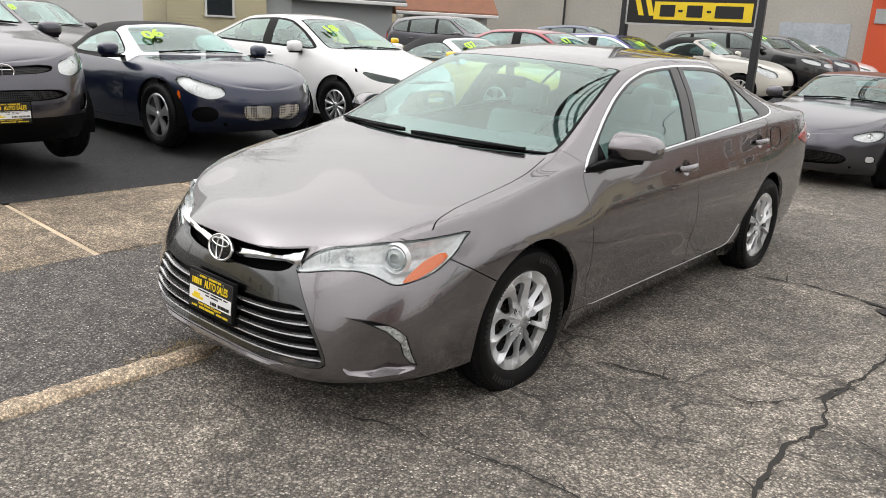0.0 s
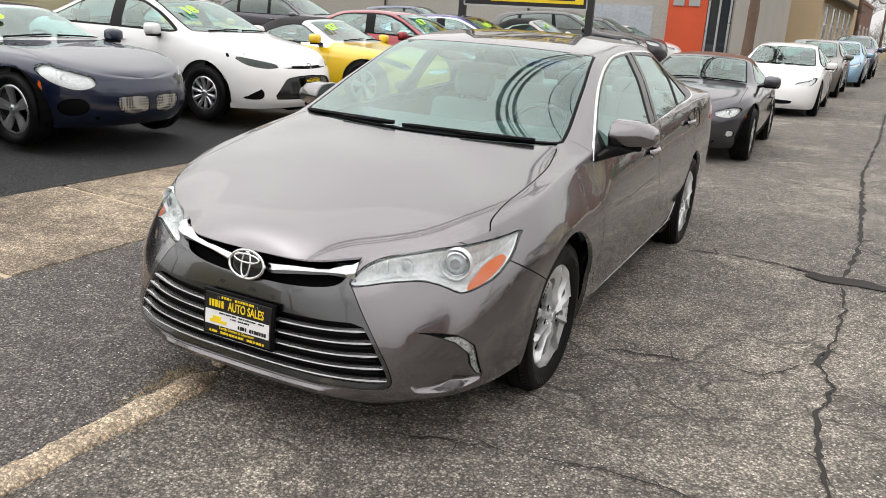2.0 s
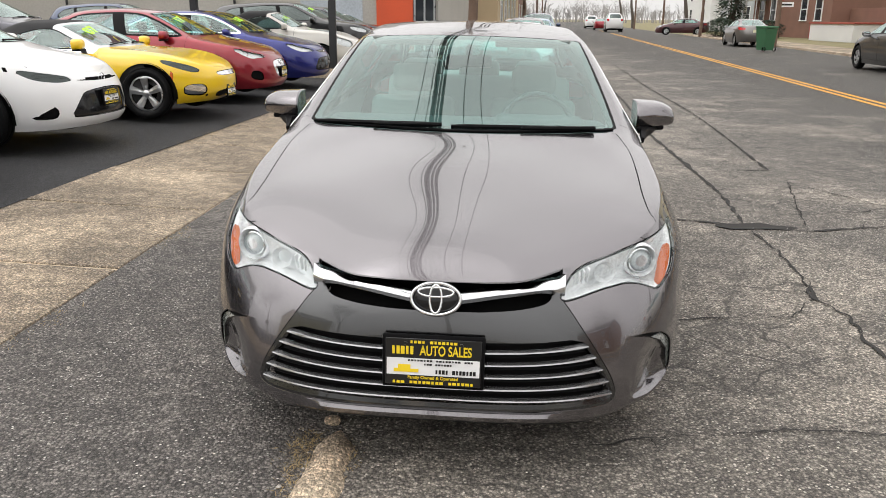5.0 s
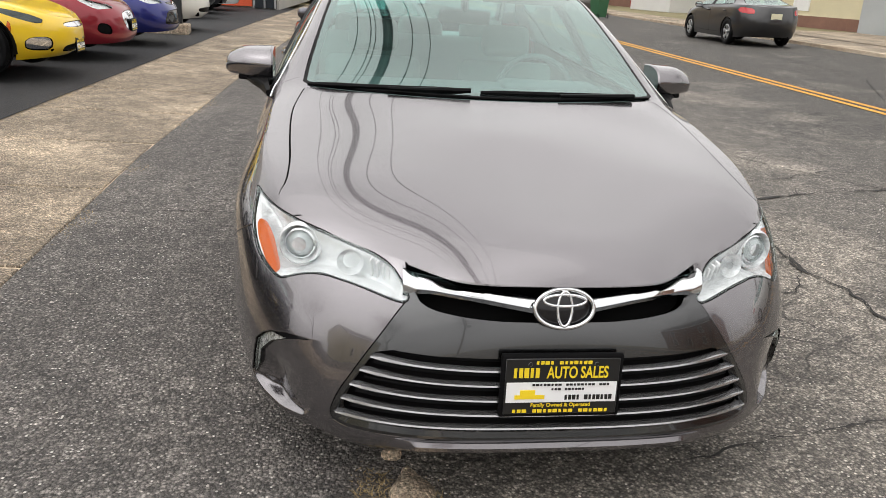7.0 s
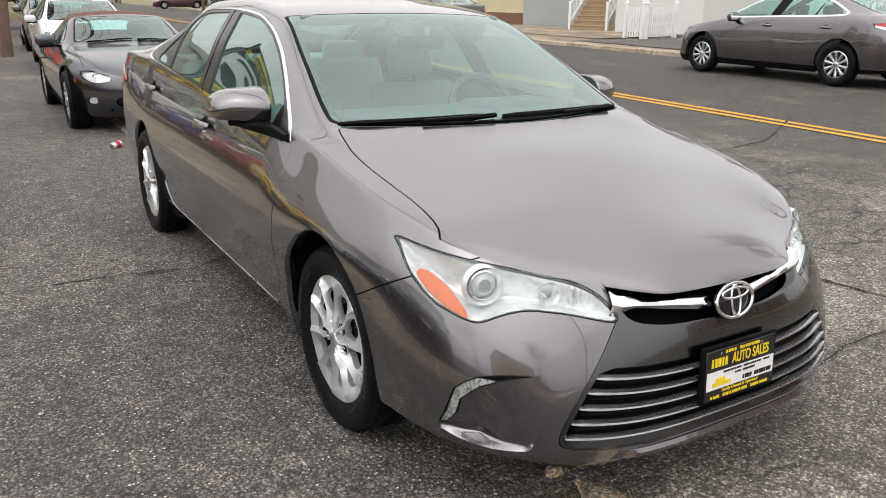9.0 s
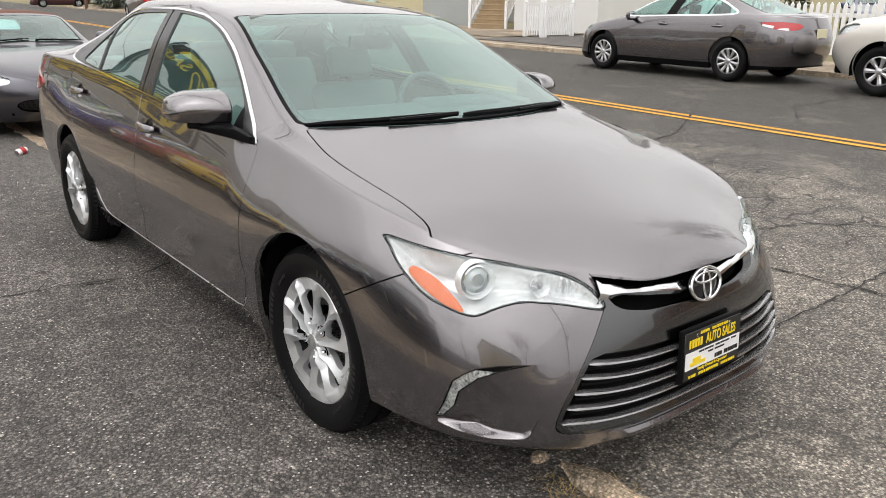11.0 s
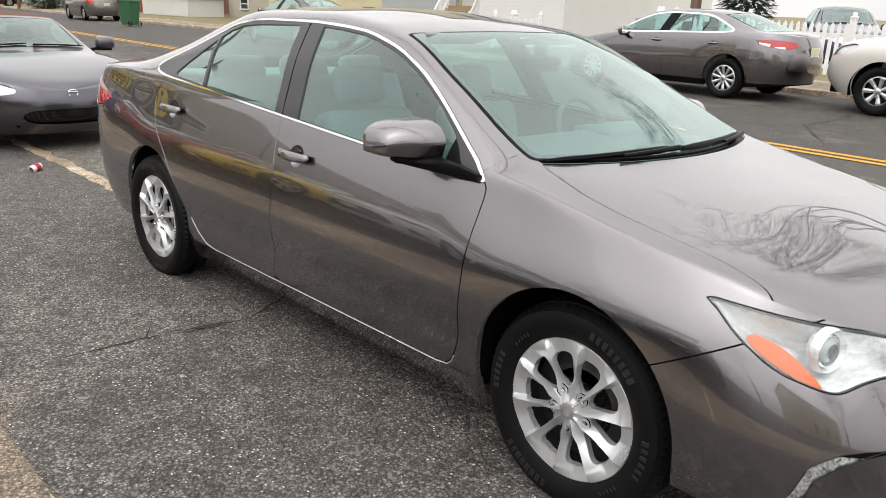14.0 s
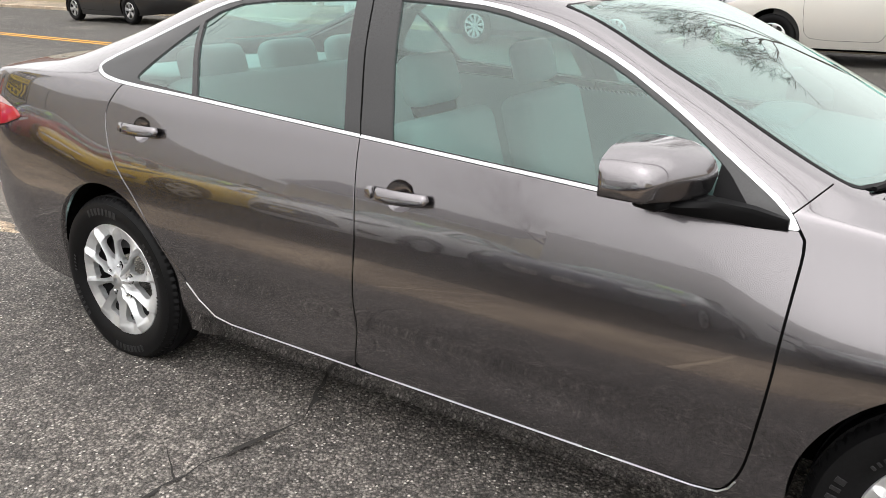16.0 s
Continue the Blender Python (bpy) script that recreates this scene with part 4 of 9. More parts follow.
def build_car(name, label, category, sp, paint, step=0.055, glass=None, roof=None, frame=None, trim=None, m=None, group="", wheels=("multi", 10), rim_mat=None, seats=None, grille=None,
              lamp_mat=None, plate=True, mirror_mat=None, marker="", rows=2, bumper_low=None, rear_plate=False, treads=36):
    """A parked car from its measures: body, doors, glass, lamps, wheels, seats, mirrors."""
    glass = glass or GLASS
    seats = seats or DARKCLOTH
    root = empty(name, label, category, m, group)
    sk, way = shell(sp, step)
    surf = Surface(sk)
    body_in = sk
    for wy in (sp["wf"], sp["wr"]):
        sk, _ = sk.cut(sp["arch"] - np.hypot(sk.v[:, 1] - wy, sk.v[:, 2] - sp["tyre"][0] - 0.01))
    side, top = sk.pick(sk.mean(6) < 2.0)
    pieces, seams = [], []
    # side windows
    dlo, side, band = panel3(side, np.where(side.v[:, 6] < 0.9, 1.0, sdf(rounded(sp["dlo"]), side.yz())), 0.001)
    inner, ring = dlo.cut(sdf(rounded(sp["dlo"]), dlo.yz()) + sp.get("ring", 0.024))
    for s in (1, -1):
        skin_object("window_trim", [ring], trim or PLASTIC, root, "", False, s)
    rest = inner
    for y0, y1 in sp["pillars"]:
        mid, half = (y0 + y1) / 2, (y1 - y0) / 2
        shear = lambda s: s.v[:, 1] - 0.30 * (s.v[:, 2] - 1.2)
        pil, other = rest.cut(np.abs(shear(rest) - mid) - half)
        for s in (1, -1):
            skin_object("window_pillar", [pil], PLASTIC, root, "", False, s)
        pane, rest = other.cut(shear(other) - mid)
        for s in (1, -1):
            skin_object("side_window", [pane], glass, root, "", False, s, 0)
    for s in (1, -1):
        skin_object("side_window", [rest], sp.get("rear_glass", glass), root, "", False, s, 0)
    # windscreen and back window
    for nm, (s0, s1), gl in (("windscreen", sp["shield"], sp.get("shield_glass", GLASS)), ("back_window", sp["back"], sp.get("rear_glass", glass))):
        if s1 <= s0:
            continue
        def field(k):
            return np.maximum(np.maximum(s0 - k.v[:, 7], k.v[:, 7] - s1), (2.07 - k.v[:, 6]) * 2)
        pane, top, band = panel3(top, field(top), 0.004)
        seams.append(band)
        pane, edge = pane.cut(field(pane) + 0.06)
        skin_object("window_seal", [edge], frame or PLASTIC, root)
        skin_object(nm, [pane], gl, root, "", True, 1, 0)
    # hood
    upper, low_side = side.pick(side.mean(6) > 1.0)
    hood_xy = rounded([(-0.6, -4), (sp["width"][-1][1] * 0.76, -4), (sp["width"][-1][1] * 0.855, sp["wf"] - 0.40), (sp["width"][-1][1] * 0.86, sp["wf"] - 0.1), (sp["width"][-1][1] * 0.83, sp["ribs"][4][2]), (-0.6, sp["ribs"][4][4] - 0.16)], 1)
    f = lambda k: np.maximum(sdf(hood_xy, k.xy()), k.v[:, 7] - sp["hood"][1])
    h1, top, b1 = panel3(top, f(top))
    h2, upper, b2 = panel3(upper, f(upper))
    seams += [b1, b2]
    skin_object("hood", [h1, h2], paint, root)
    side = low_side.joined(upper)
    # roof cloth or paint
    if roof:
        cut_s = sp.get("cloth", (7.2, 13.2))
        fr = lambda k: np.maximum(np.maximum(cut_s[0] - k.v[:, 7], k.v[:, 7] - cut_s[1]), 1.03 - k.v[:, 6])
        c1, top = top.cut(fr(top))
        c2, side = side.cut(fr(side))
        skin_object("soft_top", [c1, c2], roof, root)
        if frame:
            ff = lambda k: np.maximum(np.maximum(4.6 - k.v[:, 7], k.v[:, 7] - cut_s[0]), 1.04 - k.v[:, 6])
            c1, top = top.cut(ff(top))
            c2, side = side.cut(ff(side))
            skin_object("windscreen_frame", [c1, c2], frame, root)
    # doors
    for d in sp["doors"]:
        door, side, band = panel3(side, np.where(side.v[:, 6] > 1.995, 1.0, sdf(rounded(d, 1), side.yz())))
        seams.append(band)
        for s in (1, -1):
            dob = skin_object("door", [door], paint, root, "", False, s)
            if dob:
                handle(dob, surf, max(p[0] for p in d) - 0.19, sp.get("handle_z", 0.90), s, paint)
    # lamps and grille
    for nm, poly, mat in (("headlight", sp.get("lamp"), lamp_mat), ("tail_light", sp.get("tail"), REDLENS), ("side_marker", sp.get("amber"), AMBER)):
        if not poly:
            continue
        pu = rounded([(way(x, y), z) for x, y, z in poly], 2)
        lens, side, band = panel3(side, sdf(pu, side.uz()), 0.0014)
        seams.append(band)
        for s in (1, -1):
            if nm == "tail_light" and sp.get("tail_bar"):
                # a pale hook sweeps through the lower part of the red lens
                hook, red = lens.cut(np.maximum(np.abs(lens.v[:, 2] - 0.893 - 0.16 * (2.16 - lens.v[:, 1])) - 0.021, lens.v[:, 1] - 2.30))
                ob = skin_object(nm, [red], REDLENS, root, "", False, s, 0.006)
                skin_object("clear_lens", [hook.moved(0.003)], REFLECT, ob, "pale hook in the red lens", False, s, 0.006)
                continue
            ob = skin_object(nm, [lens], mat or LENS, root, "", False, s, 0.006)
            if nm == "headlight" and ob and not mat:
                skin_object("reflector", [lens.moved(-0.035)], REFLECT, ob, "", False, s, 0)
                c = lens.v[:, :3].mean(0)
                nm3 = lens.v[:, 3:6].mean(0)
                c = c - nm3 * 0.026
                bm = lathe([(0.0, 0.0), (0.008, 0.014), (0.0, 0.029), (0.010, 0.035), (0.0, 0.041)], 20)
                aim = Vector((s * nm3[0] * 0.6, nm3[1], nm3[2] * 0.5)).normalized()
                qm = aim.to_track_quat("X", "Z").to_matrix().to_4x4()
                qm.translation = Vector((s * c[0], c[1], c[2]))
                bmesh.ops.transform(bm, matrix=qm, verts=bm.verts[:])
                part("projector", bm, CHROME, ob)
    for nm, poly, mat, dep in grille or ():
        fp = rounded(poly, 2)
        fx = lambda k: np.where(k.v[:, 1] > sp["wf"] - 0.15, 1.0, sdf(fp, np.stack((k.v[:, 0], k.v[:, 2]), 1)))
        hole, side, band = panel3(side, fx(side), 0.003)
        if min(q[0] for q in poly) > 0:
            for s in (1, -1):
                skin_object(nm, [hole.moved(-dep)], mat, root, "", False, s, 0.0)
        else:
            skin_object(nm, [hole.moved(-dep)], mat, root, "", True, 1, 0.0)
        seams.append(band)
    # lower bumper in plastic
    if bumper_low:
        lo, side = side.cut(np.maximum(side.v[:, 2] - bumper_low[0], side.v[:, 1] - sp["wf"] + 0.0) if bumper_low[2] else side.v[:, 2] - bumper_low[0])
        skin_object("lower_cladding", [lo], bumper_low[1], root)
    skin_object("body", [side, top], paint, root)
    joint_objects([b.moved(-0.006) for b in seams if b is not None and len(b.t)], root)
    # lining, floor and wheel housings
    low, _ = body_in.pick((body_in.mean(6) < 1.0) & (np.abs(body_in.mean(1)) < abs(sp["wf"]) * 1.0 + 0.0))
    for s in (1, -1):
        skin_object("door_lining", [low.moved(-0.05)], seats, root, "", False, s, 0)
    r, tw, rim = sp["tyre"]
    y0, y1 = sp["front"][2][1], sp["rear"][2][1]
    w = sp["width"][2][1]
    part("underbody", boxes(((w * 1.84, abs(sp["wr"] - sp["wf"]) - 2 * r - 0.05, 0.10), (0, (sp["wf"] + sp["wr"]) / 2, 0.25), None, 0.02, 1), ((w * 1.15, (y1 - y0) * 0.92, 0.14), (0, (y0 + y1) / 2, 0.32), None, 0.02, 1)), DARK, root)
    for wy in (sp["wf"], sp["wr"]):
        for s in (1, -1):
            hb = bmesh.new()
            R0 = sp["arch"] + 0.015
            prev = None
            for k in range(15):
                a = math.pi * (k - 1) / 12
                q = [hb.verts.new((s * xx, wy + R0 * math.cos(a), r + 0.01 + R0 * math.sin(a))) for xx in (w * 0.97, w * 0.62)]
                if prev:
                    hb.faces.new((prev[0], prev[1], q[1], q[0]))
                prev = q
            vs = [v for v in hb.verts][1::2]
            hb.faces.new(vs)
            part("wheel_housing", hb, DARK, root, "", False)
            wheel(root, s * sp["track"], wy, r, tw, rim, wheels[1], wheels[0], rim_mat, treads, wheels[0] != "star", 0.3 * wy)
    # cabin
    cab = new("cabin")
    cab.parent = root
    zs = sp.get("seat_z", 0.42)
    ry = sp.get("seat_y", (-0.15, 0.85))
    for k, yy in enumerate(ry[:rows]):
        for s in (1, -1):
            seat(cab, s * 0.36, yy, zs, seats, 0.5)
    cy = sp["ribs"][5][4] + 0.30
    part("dashboard", boxes(((w * 1.66, 0.42, 0.20), (0, cy + 0.05, sp["ribs"][5][5] - 0.13), None, 0.06, 3)), DASH if seats is CLOTH else PLASTIC, cab)
    steering_wheel(cab, (0.36, cy + 0.36, sp["ribs"][5][5] - 0.10))
    # mirrors, wipers
    if sp.get("mirror"):
        mx, my, mz = sp["mirror"]
        for s in (1, -1):
            mirror(root, (s * mx, my, mz), s, mirror_mat or paint)
    for x0, x1 in ((-0.48, 0.02), (0.08, 0.62)):
        bm = bmesh.new()
        pts = []
        for k in range(7):
            x = x0 + (x1 - x0) * k / 6
            yy = sp["ribs"][5][4] + 0.055 + 0.17 * x * x + 0.02 * k / 6
            pts.append((x, yy, surf.top(x, yy) + 0.014))
        tube(bm, pts, [0.012] + [0.009] * 5 + [0.005], 6)
        part("wiper", bm, PLASTIC, root)
    if plate:
        px, pz = sp.get("plate", (0, 0.42))
        py = surf.front(px, pz)
        dealer_plate(root, pose(px, py - 0.012, pz))
    if sp.get("emblem"):
        ez, ew, eh = sp["emblem"]
        ey = surf.front(0, ez) - 0.006
        bm = bmesh.new()
        tube(bm, [(ew * math.cos(a), ey, ez + eh * math.sin(a)) for a in np.linspace(0, 2 * math.pi, 25)], 0.005, 6, False)
        tube(bm, [(-ew * 0.8, ey, ez + eh * 0.3), (ew * 0.8, ey, ez + eh * 0.3)], 0.004, 6)
        tube(bm, [(0, ey, ez + eh), (0, ey, ez - eh)], 0.004, 6)
        part("emblem", bm, CHROME, root, "chrome oval emblem")
    if rear_plate:
        p, _ = surf.hit((0, 5, sp.get("rear_plate_z", 0.8)), (0, -1, 0))
        if p is not None:
            part("rear_plate", boxes(((0.305, 0.01, 0.155), (0, p.y + 0.008, p.z), None, 0.003, 1)), PALEPLATE, root)
    if marker:
        xs, sh = -0.38 * w / 0.9, sp["shield"]
        mid = [r for r in sp["ribs"]][int(sh[0]) + 1]
        yy = mid[4] + 0.10
        nrm = surf.hit((xs, yy, 4), (0, 0, -1))
        ends = [surf.hit((xs + dx, yy + dy, 4), (0, 0, -1))[0] for dx, dy in ((-0.09, 0), (0.09, 0), (0, -0.04), (0, 0.04))]
        if nrm[0] is not None and all(e is not None for e in ends):
            xax = (ends[1] - ends[0]).normalized()
            zax = xax.cross(ends[3] - ends[2]).normalized()
            yax = zax.cross(xax)
            mm = Matrix((xax, yax, zax)).transposed().to_4x4()
            mm.translation = nrm[0] + zax * 0.018
            txt = lettering(marker, 0.22, GREENTEXT, mm, root, "year_lettering", 0.001, 0.008)
            loc = txt.matrix_basis.copy()
            back = loc.inverted()
            for v in txt.data.vertices:
                q = loc @ v.co
                h = surf.hit((q.x, q.y, 4), (0, 0, -1))[0]
                if h is not None:
                    v.co = back @ (h + zax * (0.040 + 2 * v.co.z))
    return root, surf, way

# ---- ground ----
def asphalt(name, dark, light, stone, wear=0.5, scale=1.0, stone_amount=0.5, grit=1.0, net=0.0, lane=None):
    """Asphalt: a dark binder, stones of 4 to 12 mm that differ in tone, broad worn and damp patches; net: a web of fine cracks in the worn parts."""
    m, nt, ln, b = paint_nodes(name, dark, 0.8)
    co = nt.new("ShaderNodeTexCoord")

    def tex(kind, **sets):
        t = node(nt, kind, **sets)
        ln.new(co.outputs["Object"], t.inputs["Vector"])
        return t

    def span(src, lo, hi, to0=0.0, to1=1.0):
        r = nt.new("ShaderNodeMapRange")
        for k, v in (("From Min", lo), ("From Max", hi), ("To Min", to0), ("To Max", to1)):
            r.inputs[k].default_value = v
        ln.new(src, r.inputs["Value"])
        return r.outputs["Result"]

    def calc(op, a, c):
        q = nt.new("ShaderNodeMath")
        q.operation = op
        for sock, v in ((q.inputs[0], a), (q.inputs[1], c)):
            if isinstance(v, (int, float)):
                sock.default_value = v
            else:
                ln.new(v, sock)
        return q.outputs[0]

    def blend(fac, a, c):
        q = nt.new("ShaderNodeMix")
        q.data_type = "RGBA"
        for sock, v in ((q.inputs["Factor"], fac), (q.inputs["A"], a), (q.inputs["B"], c)):
            if isinstance(v, tuple):
                sock.default_value = (*v, 1)
            else:
                ln.new(v, sock)
        return q.outputs["Result"]

    def times(col, k):
        q = nt.new("ShaderNodeVectorMath")
        q.operation = "SCALE"
        ln.new(col, q.inputs[0])
        ln.new(k, q.inputs["Scale"])
        return q.outputs["Vector"]
    big = tex("ShaderNodeTexNoise", Scale=0.55 * scale, Detail=8.0, Roughness=0.62)
    mid = tex("ShaderNodeTexNoise", Scale=7.0, Detail=7.0, Roughness=0.72)
    coarse = tex("ShaderNodeTexVoronoi", Scale=88.0)
    fine = tex("ShaderNodeTexVoronoi", Scale=190.0)
    sc = nt.new("ShaderNodeSeparateColor")
    ln.new(coarse.outputs["Color"], sc.inputs["Color"])
    sf = nt.new("ShaderNodeSeparateColor")
    ln.new(fine.outputs["Color"], sf.inputs["Color"])
    worn = span(big.outputs["Fac"], 0.62 - 0.3 * wear, 0.80 - 0.3 * wear)
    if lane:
        # the colour is paler on the near side and darker over the far lane
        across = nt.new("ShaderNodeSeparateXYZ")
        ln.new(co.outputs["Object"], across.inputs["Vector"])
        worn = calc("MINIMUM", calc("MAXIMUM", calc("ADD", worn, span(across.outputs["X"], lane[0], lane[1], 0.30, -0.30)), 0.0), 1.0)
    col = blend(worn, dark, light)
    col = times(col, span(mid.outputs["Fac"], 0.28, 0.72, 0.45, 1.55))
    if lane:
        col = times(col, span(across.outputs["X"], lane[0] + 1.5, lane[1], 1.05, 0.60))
    # tone from stone to stone, and dark gaps between them
    col = times(col, calc("ADD", calc("MULTIPLY", calc("POWER", sc.outputs[0], 1.6), 1.5 * grit), 1 - 0.58 * grit))
    col = times(col, calc("ADD", calc("MULTIPLY", sf.outputs[0], 1.1 * grit), 1 - 0.55 * grit))
    col = times(col, span(coarse.outputs["Distance"], 0.30, 0.62, 1.0, 1 - 0.62 * grit))
    # a few pale stones lie bare
    pale = calc("MULTIPLY", span(sc.outputs[1], 1 - stone_amount * 0.42, 1 - stone_amount * 0.42 + 0.1), span(coarse.outputs["Distance"], 0.46, 0.26))
    col = blend(calc("MULTIPLY", pale, sc.outputs[2]), col, stone)
    height = calc("MULTIPLY", calc("ADD", coarse.outputs["Distance"], calc("MULTIPLY", fine.outputs["Distance"], 0.5)), -1.0)
    if net:
        warp = tex("ShaderNodeTexNoise", Scale=3.0, Detail=5.0)
        push = nt.new("ShaderNodeVectorMath")
        push.operation = "MULTIPLY_ADD"
        push.inputs[1].default_value = (0.34, 0.34, 0.0)
        ln.new(warp.outputs["Color"], push.inputs[0])
        ln.new(co.outputs["Object"], push.inputs[2])
        web = node(nt, "ShaderNodeTexVoronoi", Scale=2.3)
        web.feature = "DISTANCE_TO_EDGE"
        ln.new(push.outputs["Vector"], web.inputs["Vector"])
        where = tex("ShaderNodeTexNoise", Scale=0.42, Detail=3.0)
        line = calc("MULTIPLY", span(web.outputs["Distance"], 0.030, 0.006), span(where.outputs["Fac"], 0.50, 0.60))
        line = calc("MULTIPLY", line, span(mid.outputs["Fac"], 0.36, 0.50))
        col = blend(calc("MULTIPLY", line, net), col, (0.030, 0.028, 0.025))
        height = calc("SUBTRACT", height, calc("MULTIPLY", line, 1.2))
    ln.new(col, b.inputs["Base Color"])
    ln.new(span(mid.outputs["Fac"], 0.0, 1.0, 0.58, 0.95), b.inputs["Roughness"])
    bp = node(nt, "ShaderNodeBump", Strength=1.0, Distance=0.007)
    ln.new(height, bp.inputs["Height"])
    ln.new(bp.outputs["Normal"], b.inputs["Normal"])
    return m


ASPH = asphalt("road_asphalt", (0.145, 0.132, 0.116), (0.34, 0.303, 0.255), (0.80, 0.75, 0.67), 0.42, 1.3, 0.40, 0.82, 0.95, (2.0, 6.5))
APRON = asphalt("apron_asphalt", (0.146, 0.133, 0.121), (0.255, 0.232, 0.208), (0.90, 0.86, 0.80), 0.36, 1.0, 0.31, 0.85, 0.3)
LOTASPH = asphalt("lot_asphalt", (0.032, 0.032, 0.035), (0.056, 0.055, 0.056), (0.16, 0.16, 0.16), 0.4, 1.0, 0.25)
WALKC = asphalt("sidewalk_concrete", (0.30, 0.240, 0.173), (0.58, 0.465, 0.335), (0.58, 0.52, 0.45), 0.5, 1.5, 0.5, 0.7)
KERBC = asphalt("kerb_concrete", (0.46, 0.355, 0.25), (0.66, 0.55, 0.41), (0.30, 0.23, 0.17), 0.6, 3.0, 0.5, 0.6)
YLINE = plain("road_line_yellow", (0.62, 0.30, 0.022), 0.7, 0, 0.25, 6, 90, 0.2)
GRASSD = plain("dry_grass", (0.34, 0.25, 0.12), 0.9, 0, 0.4, 6, 80)
LAWN = plain("winter_lawn", (0.19, 0.165, 0.08), 0.95, 0, 0.4, 2, 60, 0.5)
CRACK = plain("crack_dirt", (0.026, 0.024, 0.022), 0.95, 0, 0.3)


def strip(name, x0, x1, y0, y1, z0, z1, mat, label, category, nx=1, ny=1, kind="structure"):
    """A sheet of ground, from height z0 at x0 to z1 at x1."""
    bm = bmesh.new()
    g = [[bm.verts.new((x0 + (x1 - x0) * i / nx, y0 + (y1 - y0) * j / ny, z0 + (z1 - z0) * i / nx)) for j in range(ny + 1)] for i in range(nx + 1)]
    for i in range(nx):
        for j in range(ny):
            bm.faces.new((g[i][j], g[i + 1][j], g[i + 1][j + 1], g[i][j + 1]))
    ob = part(name, bm, mat, None, "", False)
    return tagged(ob, label, category, "", kind)


def road_z(x):
    return 0.011 * max(0.0, x)


def lot_z(x):
    return 0.10 + 0.028 * min(max(0.0, -3.5 - x), 4.0)


def ribbon(name, rows, mat, label, category, kind="structure", parent=None):
    """A sheet of ground between rows (y, then pairs x, z from one edge to the other)."""
    bm = bmesh.new()
    prev = None
    for y, *xz in rows:
        cur = [bm.verts.new((xz[i], y, xz[i + 1])) for i in range(0, len(xz), 2)]
        if prev:
            for a in range(len(cur) - 1):
                bm.faces.new((prev[a], prev[a + 1], cur[a + 1], cur[a]))
        prev = cur
    ob = part(name, bm, mat, parent, "", False)
    return tagged(ob, label, category, "", kind)


def bend(y):
    """How far the street has swung to +x at y."""
    return 0.062 * max(0.0, y - 2.0) - 0.02 * max(0.0, min(y, 14) - 2.0)


YS = (-60, -20, -4, 2, 6, 10, 14, 20, 30, 45, 70, 120, 400)
strip("ground", -2500, 2500, -2500, 2500, -0.12, -0.12, LAWN, "wide flat winter ground beyond the street", "ground")
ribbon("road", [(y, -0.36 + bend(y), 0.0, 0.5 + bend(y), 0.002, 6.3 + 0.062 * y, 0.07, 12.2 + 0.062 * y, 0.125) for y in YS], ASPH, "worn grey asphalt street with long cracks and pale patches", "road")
ribbon("apron", [(y, -2.04 + bend(y), 0.030, -0.36 + bend(y), 0.0) for y in YS[:10]], APRON, "dark patched asphalt strip between kerb line and sidewalk", "road")
ribbon("parking_lot", [(y, -60, 0.215, -7.5, 0.212, -3.5 + bend(y), 0.09) for y in YS[:9]], LOTASPH, "dark damp asphalt of the car lot", "pavement")

# ---- the grey sedan that the camera goes round ----
def smooth01(x, a, b):
    t = np.clip((x - a) / (b - a), 0, 1)
    return t * t * (3 - 2 * t)


def front_fold(G, A):
    """The pressings of the body: a hood lip over the emblem, shoulders over the wheels, swelling doors."""
    x, y, z = G[..., 0], G[..., 1], G[..., 2]
    # the hood reaches forward over the grille in the middle
    lip = (1 - smooth01(x, 0.25, 0.45)) * smooth01(z, 0.635, 0.69) * (1 - smooth01(y, -2.25, -1.90))
    G[..., 1] -= 0.085 * lip
    # a soft shoulder in the front wings over the wheels
    wing = np.exp(-((y + 1.42) / 0.42) ** 2) * np.exp(-((z - 0.70) / 0.10) ** 2) * smooth01(x, 0.7, 0.85)
    G[..., 0] += 0.012 * wing
    # the upper wing rounds inwards over the wheel; the doors swell below the handles
    over = smooth01(z, 0.66, 0.93) * (1 - smooth01(y, -1.15, -0.80)) * smooth01(x, 0.70, 0.84) * smooth01(y, -2.1, -1.75)
    G[..., 0] -= 0.034 * over
    flank = smooth01(x, 0.70, 0.84) * smooth01(y, -1.25, -0.85) * (1 - smooth01(y, 1.35, 1.9))
    G[..., 0] += flank * (0.012 * np.exp(-((z - 0.60) / 0.14) ** 2) - 0.017 * smooth01(z, 0.74, 0.98) - 0.012 * np.exp(-((z - 0.42) / 0.07) ** 2))
    return G


def oval(bm, at, a, b, r, tilt, n=64, sides=10, x0=0.0, z0=0.0):
    pts = []
    for k in range(n + 1):
        t = 2 * math.pi * k / n
        p = Vector((x0 + a * math.cos(t), 0, z0 + b * math.sin(t)))
        p.rotate(Euler((tilt, 0, 0)))
        pts.append(Vector(at) + p)
    return tube(bm, pts, r, sides, False)


